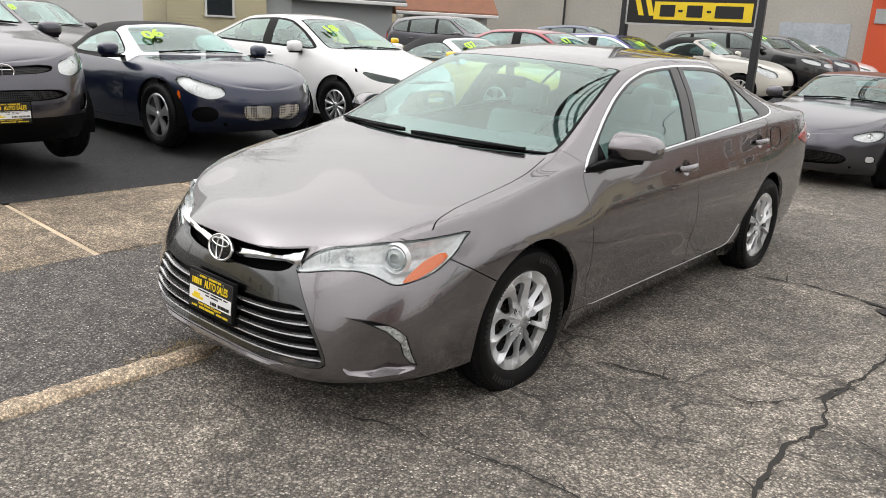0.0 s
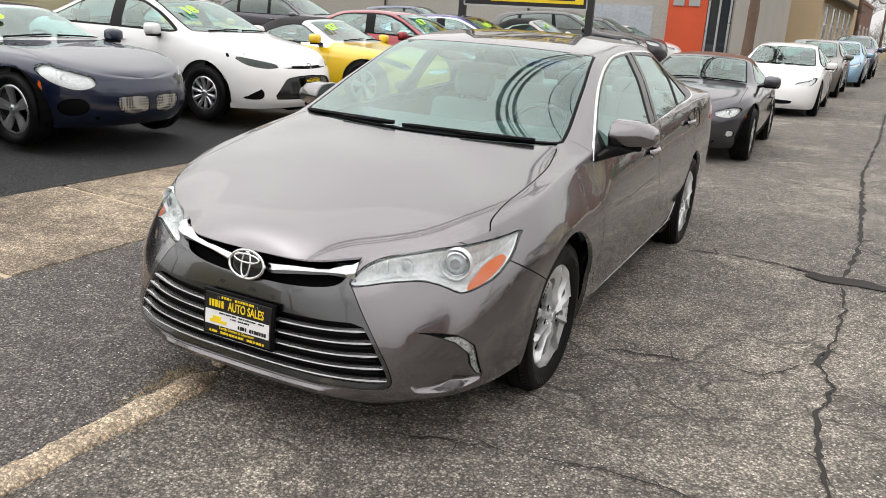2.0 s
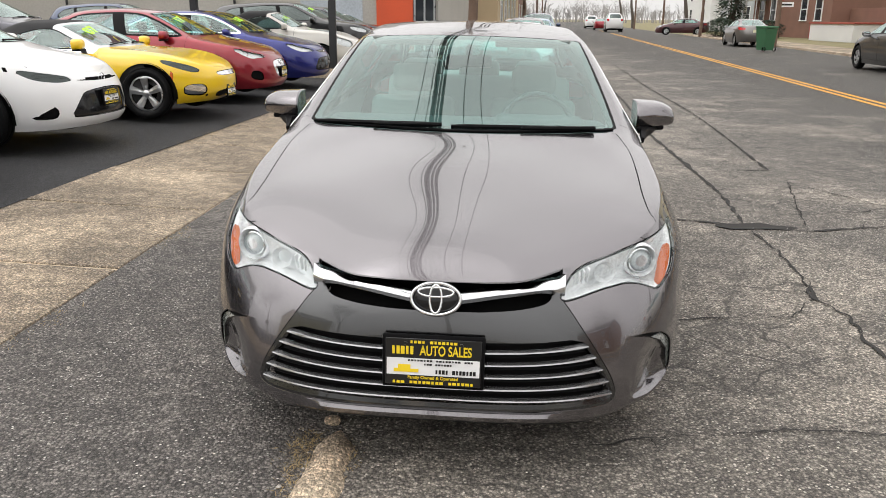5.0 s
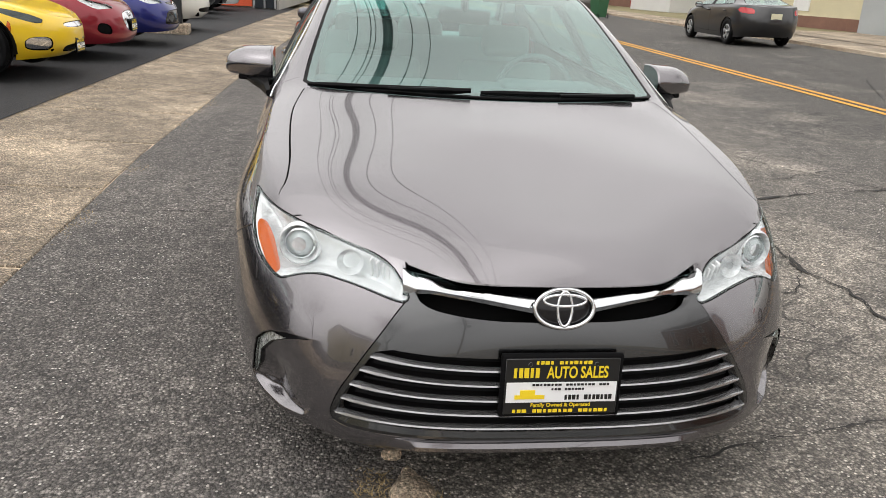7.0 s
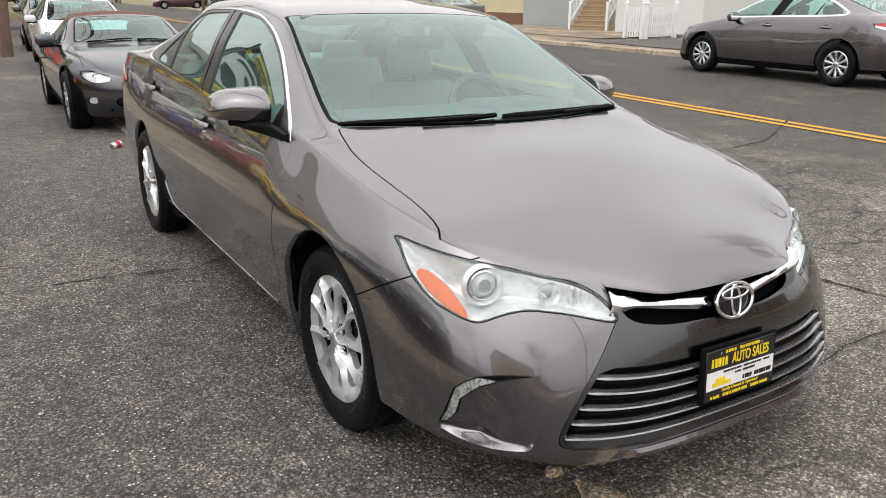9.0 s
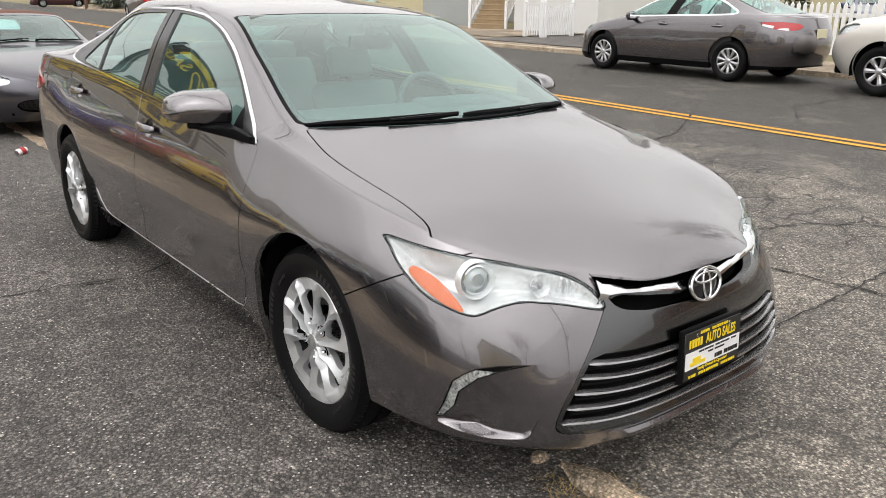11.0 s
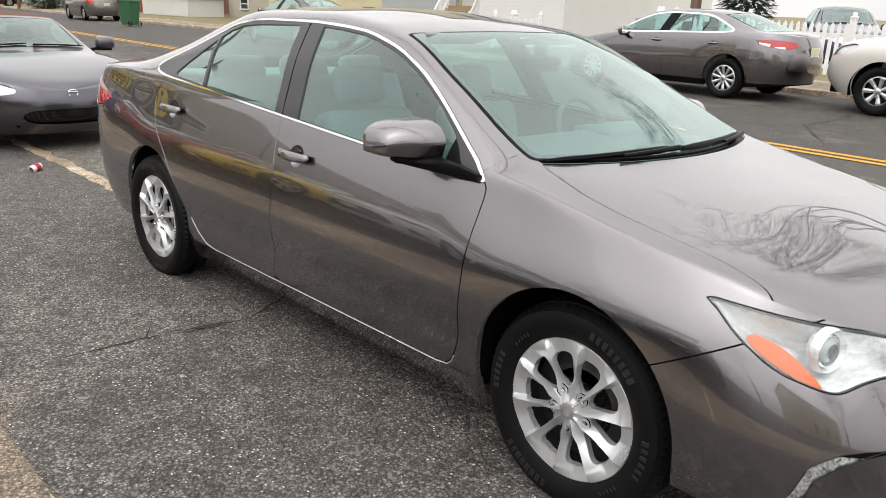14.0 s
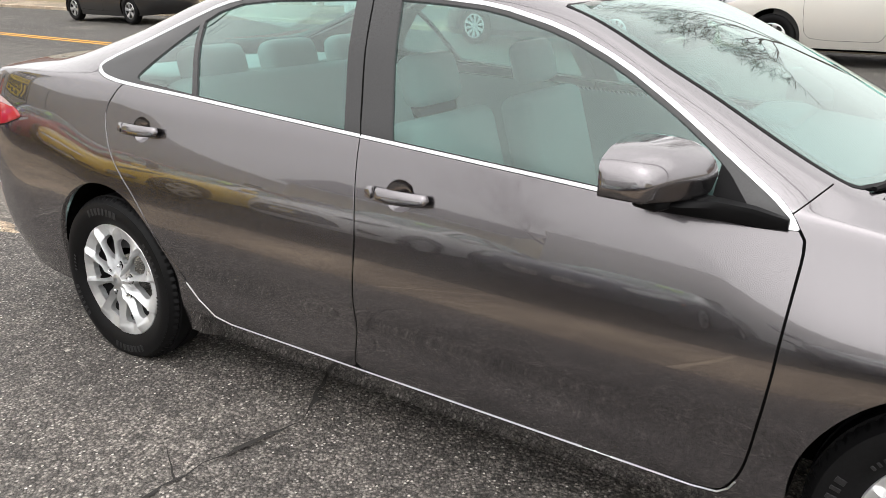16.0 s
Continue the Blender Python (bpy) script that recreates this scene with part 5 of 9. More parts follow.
def wide_mirror(parent, s):
    """A broad door mirror: its face swept back, flat underneath, on a black foot and arm."""
    mr = new("door_mirror")
    mr.parent = parent
    bm = bmesh.new()
    # a lofted shell: a sloping upper face, a crease, and a steep lower band
    ring = [(0.0, 0.97), (0.20, 1.0), (0.45, 0.99), (0.68, 0.94), (0.85, 0.83), (0.95, 0.66), (0.99, 0.52), (1.0, 0.42), (0.985, 0.37), (0.94, 0.14), (0.90, 0.05), (0.80, 0.0), (0.4, 0.0), (0.0, 0.02)]
    rows = []
    n = 30
    for i in range(n + 1):
        t = i / n
        e = max(0.05, math.sqrt(max(0.0, 1 - max(0.0, (t - 0.86) / 0.14) ** 2.6))) * (0.94 if i == 0 else 1.0)
        back, front = -0.595 + 0.012 * t, -0.785 + 0.100 * t**1.7
        zt, zb = 1.112 - 0.010 * t - 0.040 * max(0.0, (t - 0.45) / 0.55) ** 2.2, 0.982 + 0.016 * t**1.5
        row = []
        for u, w in ring:
            u, w = 0.25 + (u - 0.25) * (0.35 + 0.65 * e), 0.38 + (w - 0.38) * e
            row.append(bm.verts.new((s * (0.838 + 0.206 * t), back + (front - back) * u, zb + (zt - zb) * w)))
        rows.append(row)
    k = len(ring)
    for p, q in zip(rows, rows[1:]):
        for j in range(k):
            bm.faces.new((p[j], p[(j + 1) % k], q[(j + 1) % k], q[j]))
    bm.faces.new(rows[0])
    bm.faces.new(rows[-1][::-1])
    part("mirror_shell", bm, GREY, mr)
    part("mirror_base", boxes(((0.125, 0.070, 0.024), (s * 0.918, -0.690, 0.982), Euler((0, 0, s * 0.36)).to_matrix(), 0.010, 3), ((0.075, 0.08, 0.034), (s * 0.868, -0.745, 0.976), Euler((0, 0, s * 0.35)).to_matrix(), 0.014, 3)), PLASTIC, mr, "black plastic underside")
    bm = bmesh.new()
    prev = None
    for x, y, z, hw, hh in ((0.925, -0.660, 0.976, 0.050, 0.012), (0.900, -0.740, 0.972, 0.040, 0.018), (0.876, -0.800, 0.968, 0.024, 0.024), (0.858, -0.870, 0.960, 0.014, 0.022), (0.846, -0.940, 0.950, 0.008, 0.014)):
        cur = [bm.verts.new((s * (x + dx * hw), y, z + dz * hh)) for dx, dz in ((1, 0.35), (0.75, 0.9), (-0.75, 1), (-1, 0), (-0.75, -1), (0.6, -0.8))]
        if prev:
            for i in range(6):
                bm.faces.new((prev[i], prev[(i + 1) % 6], cur[(i + 1) % 6], cur[i]))
        else:
            bm.faces.new(cur)
        prev = cur
    bm.faces.new(prev[::-1])
    bmesh.ops.recalc_face_normals(bm, faces=bm.faces[:])
    part("mirror_arm", bm, PLASTIC, mr, "black plastic arm")
    part("mirror_glass", boxes(((0.140, 0.006, 0.075), (s * 0.930, -0.612, 1.048), Euler((0, 0, s * 0.06)).to_matrix(), 0.002, 1)), CHROME, mr)
    return mr


def long_spec():
    """The grey sedan's own measures: the cabin and tail sit a little further back than in the plain spec, and the foot of the nose is squarer."""
    sp = sedan_spec()
    back = lambda y: y + 0.045 * float(smooth01(np.array(y), -0.9, 0.2))
    sp["rear"] = [(v, back(y)) for v, y in sp["rear"]]
    for k in ("top", "sill", "taper"):
        sp[k] = [(back(y), z) for y, z in sp[k]]
    sp["ribs"] = [(back(a), b, back(c), d, back(e), f) for a, b, c, d, e, f in sp["ribs"]]
    sp["taper"] = [(-2.4, 1.0), (-1.5, 1.004)] + sp["taper"][2:-1] + [(2.5, 0.985)]
    sp.update(wr=1.418, arch=0.364, corner_r=1.80, nr=4.0, nf=[(0, 3.35), (0.40, 3.2), (0.60, 2.97), (0.80, 2.66), (0.92, 2.55), (1, 2.55)], shape=front_fold)
    sp["doors"] = [[(-0.972, 0.935), (-0.978, 0.90), (-0.972, 0.78), (-0.962, 0.60), (-0.935, 0.40), (-0.92, 0.345), (-0.885, 0.290), (-0.80, 0.282), (0.232, 0.281), (0.231, 0.30), (0.205, 0.475), (0.19, 0.68), (0.195, 0.765), (0.218, 0.92), (0.222, 1.05), (-0.6, 1.02), (-0.93, 0.955)],
                   [(0.222, 1.05), (0.218, 0.92), (0.195, 0.765), (0.19, 0.68), (0.205, 0.475), (0.231, 0.30), (0.232, 0.281), (0.80, 0.283), (0.88, 0.295), (0.95, 0.345), (1.01, 0.40), (1.105, 0.55), (1.20, 0.675), (1.31, 0.776), (1.365, 0.841), (1.40, 0.927), (1.402, 0.985), (1.335, 1.072), (1.25, 1.10), (0.9, 1.10)]]
    return sp


def pull_handle(door, grip_at, surf, s):
    """A door handle: a flat bow with a lock cap at its rear end, standing over a pressed cup."""
    y, z = grip_at
    h = new("door_handle")
    h.parent = door
    h.matrix_basis = pose(surf.side(y, z, s), y, z, radians(0), 0, 0)
    lean = surf.side(y, z + 0.05, 1) - surf.side(y, z - 0.05, 1)

    def bar(y0, y1, n, ends):
        bm = bmesh.new()
        prev = None
        for i in range(n + 1):
            t = i / n
            yy = y0 + (y1 - y0) * t
            tt = (yy + 0.108) / 0.216
            e = min(1.0, math.sqrt(max(0.0, 1 - max(0.0, 1 - min(t, 1 - t) / ends) ** 2)) + 0.15)
            hgt = (0.0155 + 0.0035 * math.sin(math.pi * tt)) * e
            out = 0.016 + 0.022 * math.sin(math.pi * min(1, max(0, tt))) ** 0.7
            thick = 0.009 * e
            ring = [bm.verts.new((s * (out + dx * thick + lean * 10 * dz * hgt), yy, dz * hgt)) for dx, dz in ((1.0, 0.35), (0.75, 0.8), (0.2, 1.0), (-0.8, 0.9), (-1, 0), (-0.8, -0.9), (0.2, -1.0), (0.75, -0.8), (1.0, -0.35))]
            if prev:
                for a in range(9):
                    bm.faces.new((prev[a], prev[(a + 1) % 9], ring[(a + 1) % 9], ring[a]))
            else:
                bm.faces.new(ring)
            prev = ring
        bm.faces.new(prev[::-1])
        bmesh.ops.recalc_face_normals(bm, faces=bm.faces[:])
        return bm
    part("grip", bar(-0.108, 0.066, 20, 0.10), GREY, h)
    part("lock_cap", bar(0.069, 0.108, 8, 0.35), GREY, h)
    for yy in (-0.080, 0.085):
        part("handle_foot", boxes(((0.022, 0.024, 0.020), (s * 0.008, yy, 0), None, 0.006, 2)), PLASTIC, h)
    return h


def grey_sedan(m):
    sp = long_spec()
    root = empty("sedan_car", "gunmetal grey four-door sedan parked half over the kerb", "car", m)
    sk, way = shell(sp, 0.021)
    surf = Surface(sk)
    whole = sk
    for wy in (sp["wf"], sp["wr"]):
        sk, _ = sk.cut(sp["arch"] - np.hypot(sk.v[:, 1] - wy, np.maximum(sk.v[:, 2] - 0.345, 0.55 * (sk.v[:, 2] - 0.345))))
    side, top = sk.pick(sk.mean(6) < 2.0)
    joints = []

    def take(skin, f, g=0.0028):
        a, rest, band = panel3(skin, f, g)
        joints.append(band.moved(-0.0035))
        return a, rest
    # window openings of the side: bright trim, black frames, panes
    dlo_poly = rounded([(-0.972, 0.929), (-0.50, 0.960), (0.215, 1.004), (0.863, 1.044), (1.336, 1.071), (1.46, 1.088), (1.52, 1.112), (1.525, 1.135), (1.46, 1.170), (1.36, 1.215), (1.19, 1.290), (1.02, 1.354), (0.80, 1.392), (0.34, 1.399), (0.096, 1.389), (-0.094, 1.373), (-0.309, 1.323), (-0.482, 1.252), (-0.645, 1.162), (-0.798, 1.066), (-0.935, 0.980)], 1)
    dlo, side = take(side, np.where(side.v[:, 6] < 0.3, 1.0, sdf(dlo_poly, side.yz())), 0.001)
    inner, ring = dlo.cut(sdf(dlo_poly, dlo.yz()) + 0.0095)
    pane_poly = rounded([(-0.88, 0.946), (-0.50, 0.973), (0.215, 1.017), (0.863, 1.057), (1.24, 1.087), (1.285, 1.097), (1.22, 1.165), (1.04, 1.315), (0.86, 1.362), (0.30, 1.378), (0.096, 1.370), (-0.094, 1.353), (-0.309, 1.301), (-0.482, 1.230), (-0.645, 1.140), (-0.78, 1.052)], 1)
    panes, frames = inner.cut(sdf(pane_poly, inner.yz()))
    for s in (1, -1):
        skin_object("window_trim", [ring.moved(0.003)], CHROME, root, "bright chrome window surround", False, s)
        skin_object("window_frame", [frames], PILLAR, root, "satin black window frame", False, s)
    sail, rest = panes.cut(panes.v[:, 1] + 0.775)
    for s in (1, -1):
        skin_object("mirror_sail", [sail.moved(0.001)], PLASTIC, root, "black plastic corner behind the mirror", False, s)
    for mid, half, k in ((0.207, 0.085, 0.335), (0.945, 0.012, 0.56)):
        q = lambda d: d.v[:, 1] - k * (d.v[:, 2] - 1.06)
        pil, other = rest.cut(np.abs(q(rest) - mid) - half)
        pane, rest = other.cut(q(other) - mid)
        for s in (1, -1):
            skin_object("window_pillar", [pil.moved(0.002)], PILLAR, root, "satin black pillar trim", False, s)
            skin_object("side_window", [pane.moved(-0.005)], GLASS, root, "pale green tinted side window", False, s, 0)
    for s in (1, -1):
        skin_object("side_window", [rest.moved(-0.005)], GLASS, root, "pale green tinted side window", False, s, 0)
        # a thin joint down the middle of the black pillar
        bm = bmesh.new()
        tube(bm, [(s * (surf.side(0.232 + 0.316 * (z - 1.06), z, 1) + 0.0015), 0.232 + 0.316 * (z - 1.06), z) for z in np.linspace(1.01, 1.385, 8)], 0.003, 6)
        part("pillar_joint", bm, DARK, root)
    # windscreen and back window
    for nm, s0, s1 in (("windscreen", 5.05, 7.0), ("back_window", 10.9, 13.0)):
        fld = lambda k: np.maximum(np.maximum((s0 - k.v[:, 7]) * 0.35, (k.v[:, 7] - s1) * 0.35), (2.035 - k.v[:, 6]) * 0.62)
        pane, top = take(top, fld(top), 0.002)
        pane, seal = pane.cut(fld(pane) + 0.012)
        skin_object("window_seal", [seal], PLASTIC, root, "black rubber seal")
        clear, border = pane.cut(fld(pane) + 0.032)
        skin_object("glass_border", [border.moved(-0.001)], GLOSSBLACK, root, "black printed edge of the glass")
        pane = even_normals([pane], 4, 2)[0]
        skin_object(nm, [pane], GLASS, root, "clear green tinted glass reflecting the sky", True, 1, 0)
    # hood
    upper, low = side.pick(side.mean(6) > 1.0)
    hood_xy = [(-0.8, -4), (0.80, -4), (0.755, -1.90), (0.729, -1.853), (0.724, -1.72), (0.733, -1.55), (0.738, -1.40), (0.735, -1.28), (0.722, -1.20), (0.700, -1.085), (0.66, -1.05), (-0.8, -1.05)]
    f = lambda k: np.maximum(sdf(rounded(hood_xy, 1), k.xy()), (k.v[:, 7] - 4.85) * 0.3)
    h1, top = take(top, f(top), 0.0032)
    h2, upper = take(upper, f(upper), 0.0032)
    h1, h2 = even_normals([h1, h2], 4, 4)
    skin_object("hood", [h1, h2], GREY, root)
    cow, top = top.cut(np.maximum((4.85 - top.v[:, 7]) * 0.3, (top.v[:, 7] - 5.05) * 0.3))
    cowm, cowp = cow.cut(cow.v[:, 0] - 0.69)
    skin_object("cowl", [cowm.moved(-0.012)], PLASTIC, root, "black plastic cowl under the wipers")
    side = low.joined(upper)
    # front lamps
    lamp = [(0.812, -1.725, 0.792), (0.754, -1.902, 0.772), (0.60, -2.073, 0.744), (0.475, -2.159, 0.716), (0.425, -2.205, 0.690), (0.397, -2.264, 0.622), (0.405, -2.262, 0.612), (0.52, -2.20, 0.640), (0.623, -2.132, 0.650), (0.665, -2.10, 0.635), (0.707, -2.067, 0.607), (0.74, -2.02, 0.612), (0.787, -1.935, 0.645), (0.814, -1.834, 0.714), (0.818, -1.77, 0.765)]
    lp = rounded([(way(x, y, z), z) for x, y, z in lamp], 1)
    lens, side = take(side, sdf(lp, side.uz()), 0.0014)
    amber = rounded([(way(x, y, z), z) for x, y, z in [(0.810, -1.843, 0.722), (0.792, -1.895, 0.723), (0.767, -1.95, 0.697), (0.744, -2.0, 0.657), (0.724, -2.04, 0.616), (0.745, -2.015, 0.618), (0.782, -1.945, 0.650), (0.805, -1.875, 0.692)]], 1)
    for s in (1, -1):
        hl = skin_object("headlight", [lens], LENS, root, "clear headlight with chrome inside", False, s, 0.004)
        bowl = lens.refined()
        skin_object("lamp_housing", [bowl.pressed(0.012 + 0.070 * smooth01(-sdf(lp, bowl.uz()), 0.0, 0.055))], REFLECT, hl, "bright chrome lamp housing", False, s, -0.010)
        am, _ = lens.cut(sdf(amber, lens.uz()))
        skin_object("turn_signal", [am.moved(-0.012)], AMBER, hl, "amber turn signal", False, s, 0.015)
        edge, _ = lens.cut(-(sdf(lp, lens.uz()) + 0.0045))
        skin_object("lamp_rim", [edge.moved(-0.003)], GLOSSBLACK, hl, "", False, s, 0.01)
        # projector with its rings
        c = Vector((s * 0.680, -2.008, 0.690))
        aim = Vector((s * 0.25, -1.0, 0.05)).normalized()
        q = aim.to_track_quat("X", "Z").to_matrix().to_4x4()
        q.translation = c
        for nm, prof, mat in (("projector_ring", [(0.0, 0.062), (0.018, 0.060), (0.024, 0.055), (0.012, 0.049), (-0.02, 0.044)], REFLECT), ("projector_bezel", [(-0.01, 0.046), (0.014, 0.044), (0.016, 0.040), (0.0, 0.037)], CHROME),
                              ("projector_lens", [(0.004, 0.037), (0.016, 0.031), (0.023, 0.020), (0.026, 0.0)], MATS["projector_glass"])):
            bm = lathe(prof, 32)
            bmesh.ops.transform(bm, matrix=q, verts=bm.verts[:])
            part(nm, bm, mat, hl)
        # high beam bowl with its bulb shade, and the ribbed inner wall
        aim = Vector((s * 0.12, -1.0, 0.08)).normalized()
        q = aim.to_track_quat("X", "Z").to_matrix().to_4x4()
        q.translation = Vector((s * 0.545, surf.front(0.545, 0.68) + 0.034, 0.680))
        for nm, prof, mat in (("high_beam_bowl", [(0.012, 0.036), (0.008, 0.033), (-0.012, 0.022), (-0.02, 0.0)], REFLECT), ("bulb_shade", [(-0.018, 0.012), (0.008, 0.011), (0.012, 0.0)], CHROME)):
            bm = lathe(prof, 24)
            bmesh.ops.transform(bm, matrix=q, verts=bm.verts[:])
            part(nm, bm, mat, hl)
        for k in range(5):
            x = 0.425 + 0.016 * k
            yy = surf.front(x, 0.68) + 0.026
            part("reflector_rib", boxes(((0.006, 0.02, 0.030 + 0.006 * k), (s * x, yy, 0.660 + 0.004 * k), Euler((0.25, 0, s * 0.4)).to_matrix(), 0.002, 1)), REFLECT, hl)
    # bumper, wings
    seam = lambda d: np.maximum(d.v[:, 2] - (0.625 + (d.v[:, 1] + 1.74) * -0.55), d.v[:, 1] + 1.50)
    bump, side = take(side, np.where(side.v[:, 6] > 1.0, 0.2, np.maximum(seam(side), side.v[:, 1] + 1.0)))
    # grille panel and its openings
    fx = lambda k: np.stack((k.v[:, 0], k.v[:, 2]), 1)
    gp = rounded([(-0.5, 0.80), (0.405, 0.80), (0.402, 0.622), (0.43, 0.59), (0.515, 0.472), (0.577, 0.372), (0.598, 0.312), (0.59, 0.285), (0.545, 0.272), (0.28, 0.262), (0, 0.256), (-0.5, 0.256)], 1)
    face, bump = take(bump, np.where(bump.v[:, 1] > -1.9, 1.0, sdf(gp, fx(bump))), 0.0016)
    up = rounded([(-0.5, 0.9), (0.45, 0.9), (0.43, 0.70), (0.398, 0.668), (0.382, 0.642), (0.368, 0.618), (0.335, 0.604), (0.25, 0.591), (0.12, 0.583), (-0.5, 0.581)], 1)
    hole, face = face.cut(sdf(up, fx(face)))
    lowp = rounded([(-0.6, 0.487), (0.30, 0.492), (0.474, 0.503), (0.521, 0.44), (0.567, 0.362), (0.585, 0.312), (0.577, 0.291), (0.54, 0.282), (0.30, 0.272), (-0.6, 0.266)], 1)
    slots, face = face.cut(sdf(lowp, fx(face)))
    skin_object("grille_panel", [face], GUN, root, "satin dark grey grille panel", True, 1, 0.03)
    skin_object("upper_grille", [hole.moved(-0.06)], DARK, root, "near-black sheet for the shaded upper grille opening", True, 1, 0)
    skin_object("grille_back", [slots.moved(-0.05)], PLASTIC, root, "black lower grille", True, 1, 0)
    for z0, z1, x1 in ((0.458, 0.478, 0.494), (0.418, 0.441, 0.521), (0.378, 0.399, 0.546), (0.338, 0.357, 0.568), (0.300, 0.313, 0.583)):
        bm = bmesh.new()
        n = 40
        prev = None
        for i in range(n + 1):
            x = -x1 + 2 * x1 * i / n
            t = abs(x) / x1
            z = z0 + (z1 - z0) * t**3
            hgt = 0.0055 + 0.0035 * smooth01(np.array(t), 0.7, 0.95) - 0.007 * float(smooth01(np.array(t), 0.97, 1.0))
            y = surf.front(x, z)
            ring = [bm.verts.new((x, y + dy, z + dz)) for dy, dz in ((0.002, -hgt), (-0.006, -hgt * 0.2), (-0.004, hgt * 0.55), (0.006, hgt), (0.017, hgt * 0.9), (0.017, -hgt * 0.6))]
            if prev:
                for a in range(6):
                    bm.faces.new((prev[a], prev[(a + 1) % 6], ring[(a + 1) % 6], ring[a]))
            else:
                bm.faces.new(ring)
            prev = ring
        bm.faces.new(prev[::-1])
        part("grille_slat", bm, MATS["slat_silver"], root, "satin silver edged grille slat")
        zmid = z0 + 0.020
        bm = bmesh.new()
        tube(bm, [(x, surf.front(x, zmid + (z1 - z0) * (abs(x) / x1) ** 3) + 0.022, zmid + (z1 - z0) * (abs(x) / x1) ** 3) for x in np.linspace(-x1 * 0.93, x1 * 0.93, 24)], 0.0045, 6)
        part("grille_rib", bm, PLASTIC, root)
    # bright wings beside the emblem
    for s in (1, -1):
        bm = bmesh.new()
        prev = None
        for i in range(19):
            x = 0.070 + (0.412 - 0.070) * i / 18
            zt = float(np.interp(x, [0.07, 0.2, 0.33, 0.39, 0.412], [0.642, 0.661, 0.672, 0.680, 0.696]))
            zb = float(np.interp(x, [0.07, 0.2, 0.33, 0.37, 0.39, 0.412], [0.602, 0.622, 0.638, 0.636, 0.626, 0.624]))
            mid = (zt + zb) / 2
            y = surf.front(x, 0.60) + 0.55 * (mid - 0.60) - 0.004
            ring = [bm.verts.new((s * x, y + dy, z)) for dy, z in ((0.03, zb), (0.004, zb), (-0.006, mid - 0.004), (-0.003, mid + 0.006), (0.014, zt), (0.045, zt))]
            if prev:
                for a in range(5):
                    bm.faces.new((prev[a], prev[a + 1], ring[a + 1], ring[a]))
            prev = ring
        part("chrome_bar", bm, CHROME, root, "chrome grille bar")
    at = (0, surf.front(0, 0.625) - 0.020, 0.628)
    tilt = radians(-14)
    em = new("emblem")
    em.parent = root
    bm = bmesh.new()
    bmesh.ops.create_uvsphere(bm, u_segments=32, v_segments=12, radius=1.0, matrix=Matrix.Translation(at) @ Euler((tilt, 0, 0)).to_matrix().to_4x4() @ Matrix.Diagonal((0.078, 0.014, 0.051, 1)))
    part("emblem_disc", bm, GLOSSBLACK, em)
    bm = bmesh.new()
    oval(bm, Vector(at) + Vector((0, -0.010, 0)), 0.078, 0.051, 0.0062, tilt)
    part("emblem_ring", bm, CHROME, em)
    bm = bmesh.new()
    oval(bm, Vector(at) + Vector((0, -0.014, 0)), 0.056, 0.015, 0.0042, tilt, x0=0, z0=0.022)
    oval(bm, Vector(at) + Vector((0, -0.014, 0)), 0.019, 0.045, 0.0042, tilt)
    part("emblem_mark", bm, CHROME, em)
    # the scoop under the headlight: a sharp brow above and outside, a ledge below, fading out towards the grille; the fog lamp fills its outer end
    brow = [(0.82, -2.00, 0.283), (0.808, -2.03, 0.345), (0.787, -2.06, 0.425), (0.768, -2.08, 0.453), (0.74, -2.105, 0.473), (0.70, -2.14, 0.485), (0.66, -2.17, 0.488)]
    scoop_at = brow + [(0.60, -2.22, 0.491), (0.535, -2.26, 0.497), (0.535, -2.265, 0.478), (0.592, -2.24, 0.372), (0.612, -2.22, 0.315), (0.618, -2.21, 0.280), (0.64, -2.20, 0.266), (0.708, -2.14, 0.257), (0.775, -2.08, 0.263)]
    scoop_uz = np.array([(way(*p), p[2]) for p in scoop_at])
    fog_uz = np.array([(way(*p), p[2]) for p in brow + [(0.605, -2.215, 0.490), (0.66, -2.17, 0.475), (0.70, -2.14, 0.462), (0.735, -2.10, 0.437), (0.757, -2.075, 0.39), (0.773, -2.055, 0.342), (0.796, -2.032, 0.300)]])
    scoop, bump = bump.cut(sdf(scoop_uz, bump.uz()))
    fg, wall = scoop.refined().refined().cut(sdf(fog_uz, scoop.refined().refined().uz()) + 0.002)

    def off(line):
        """Distance from each corner of the scoop's wall to an open line."""
        best = np.full(len(wall.v), 9.0)
        for p, q in zip(line, line[1:]):
            e, w = q - p, wall.uz() - p
            t = np.clip((w @ e) / max(e @ e, 1e-12), 0, 1)
            best = np.minimum(best, np.linalg.norm(w - t[:, None] * e, axis=1))
        return best
    under, above = off(scoop_uz[:len(brow) + 2]), off(np.concatenate((scoop_uz[-4:], scoop_uz[:1])))
    reach = np.clip((wall.v[:, 0] - 0.60) / 0.17, 0, 1) ** 1.5
    pressed = wall.pressed(0.046 * np.clip(under / 0.12, 0, 1) ** 0.75 * smooth01(above, -0.003, 0.013) * reach)
    for s in (1, -1):
        skin_object("bumper_scoop", [pressed], GREY, root, "shaded scoop pressed into the bumper", False, s, 0)
    rim, inside = fg.cut(-(sdf(fog_uz, fg.uz()) + 0.0050))
    lampf, bez = inside.cut(inside.v[:, 2] - 0.466)
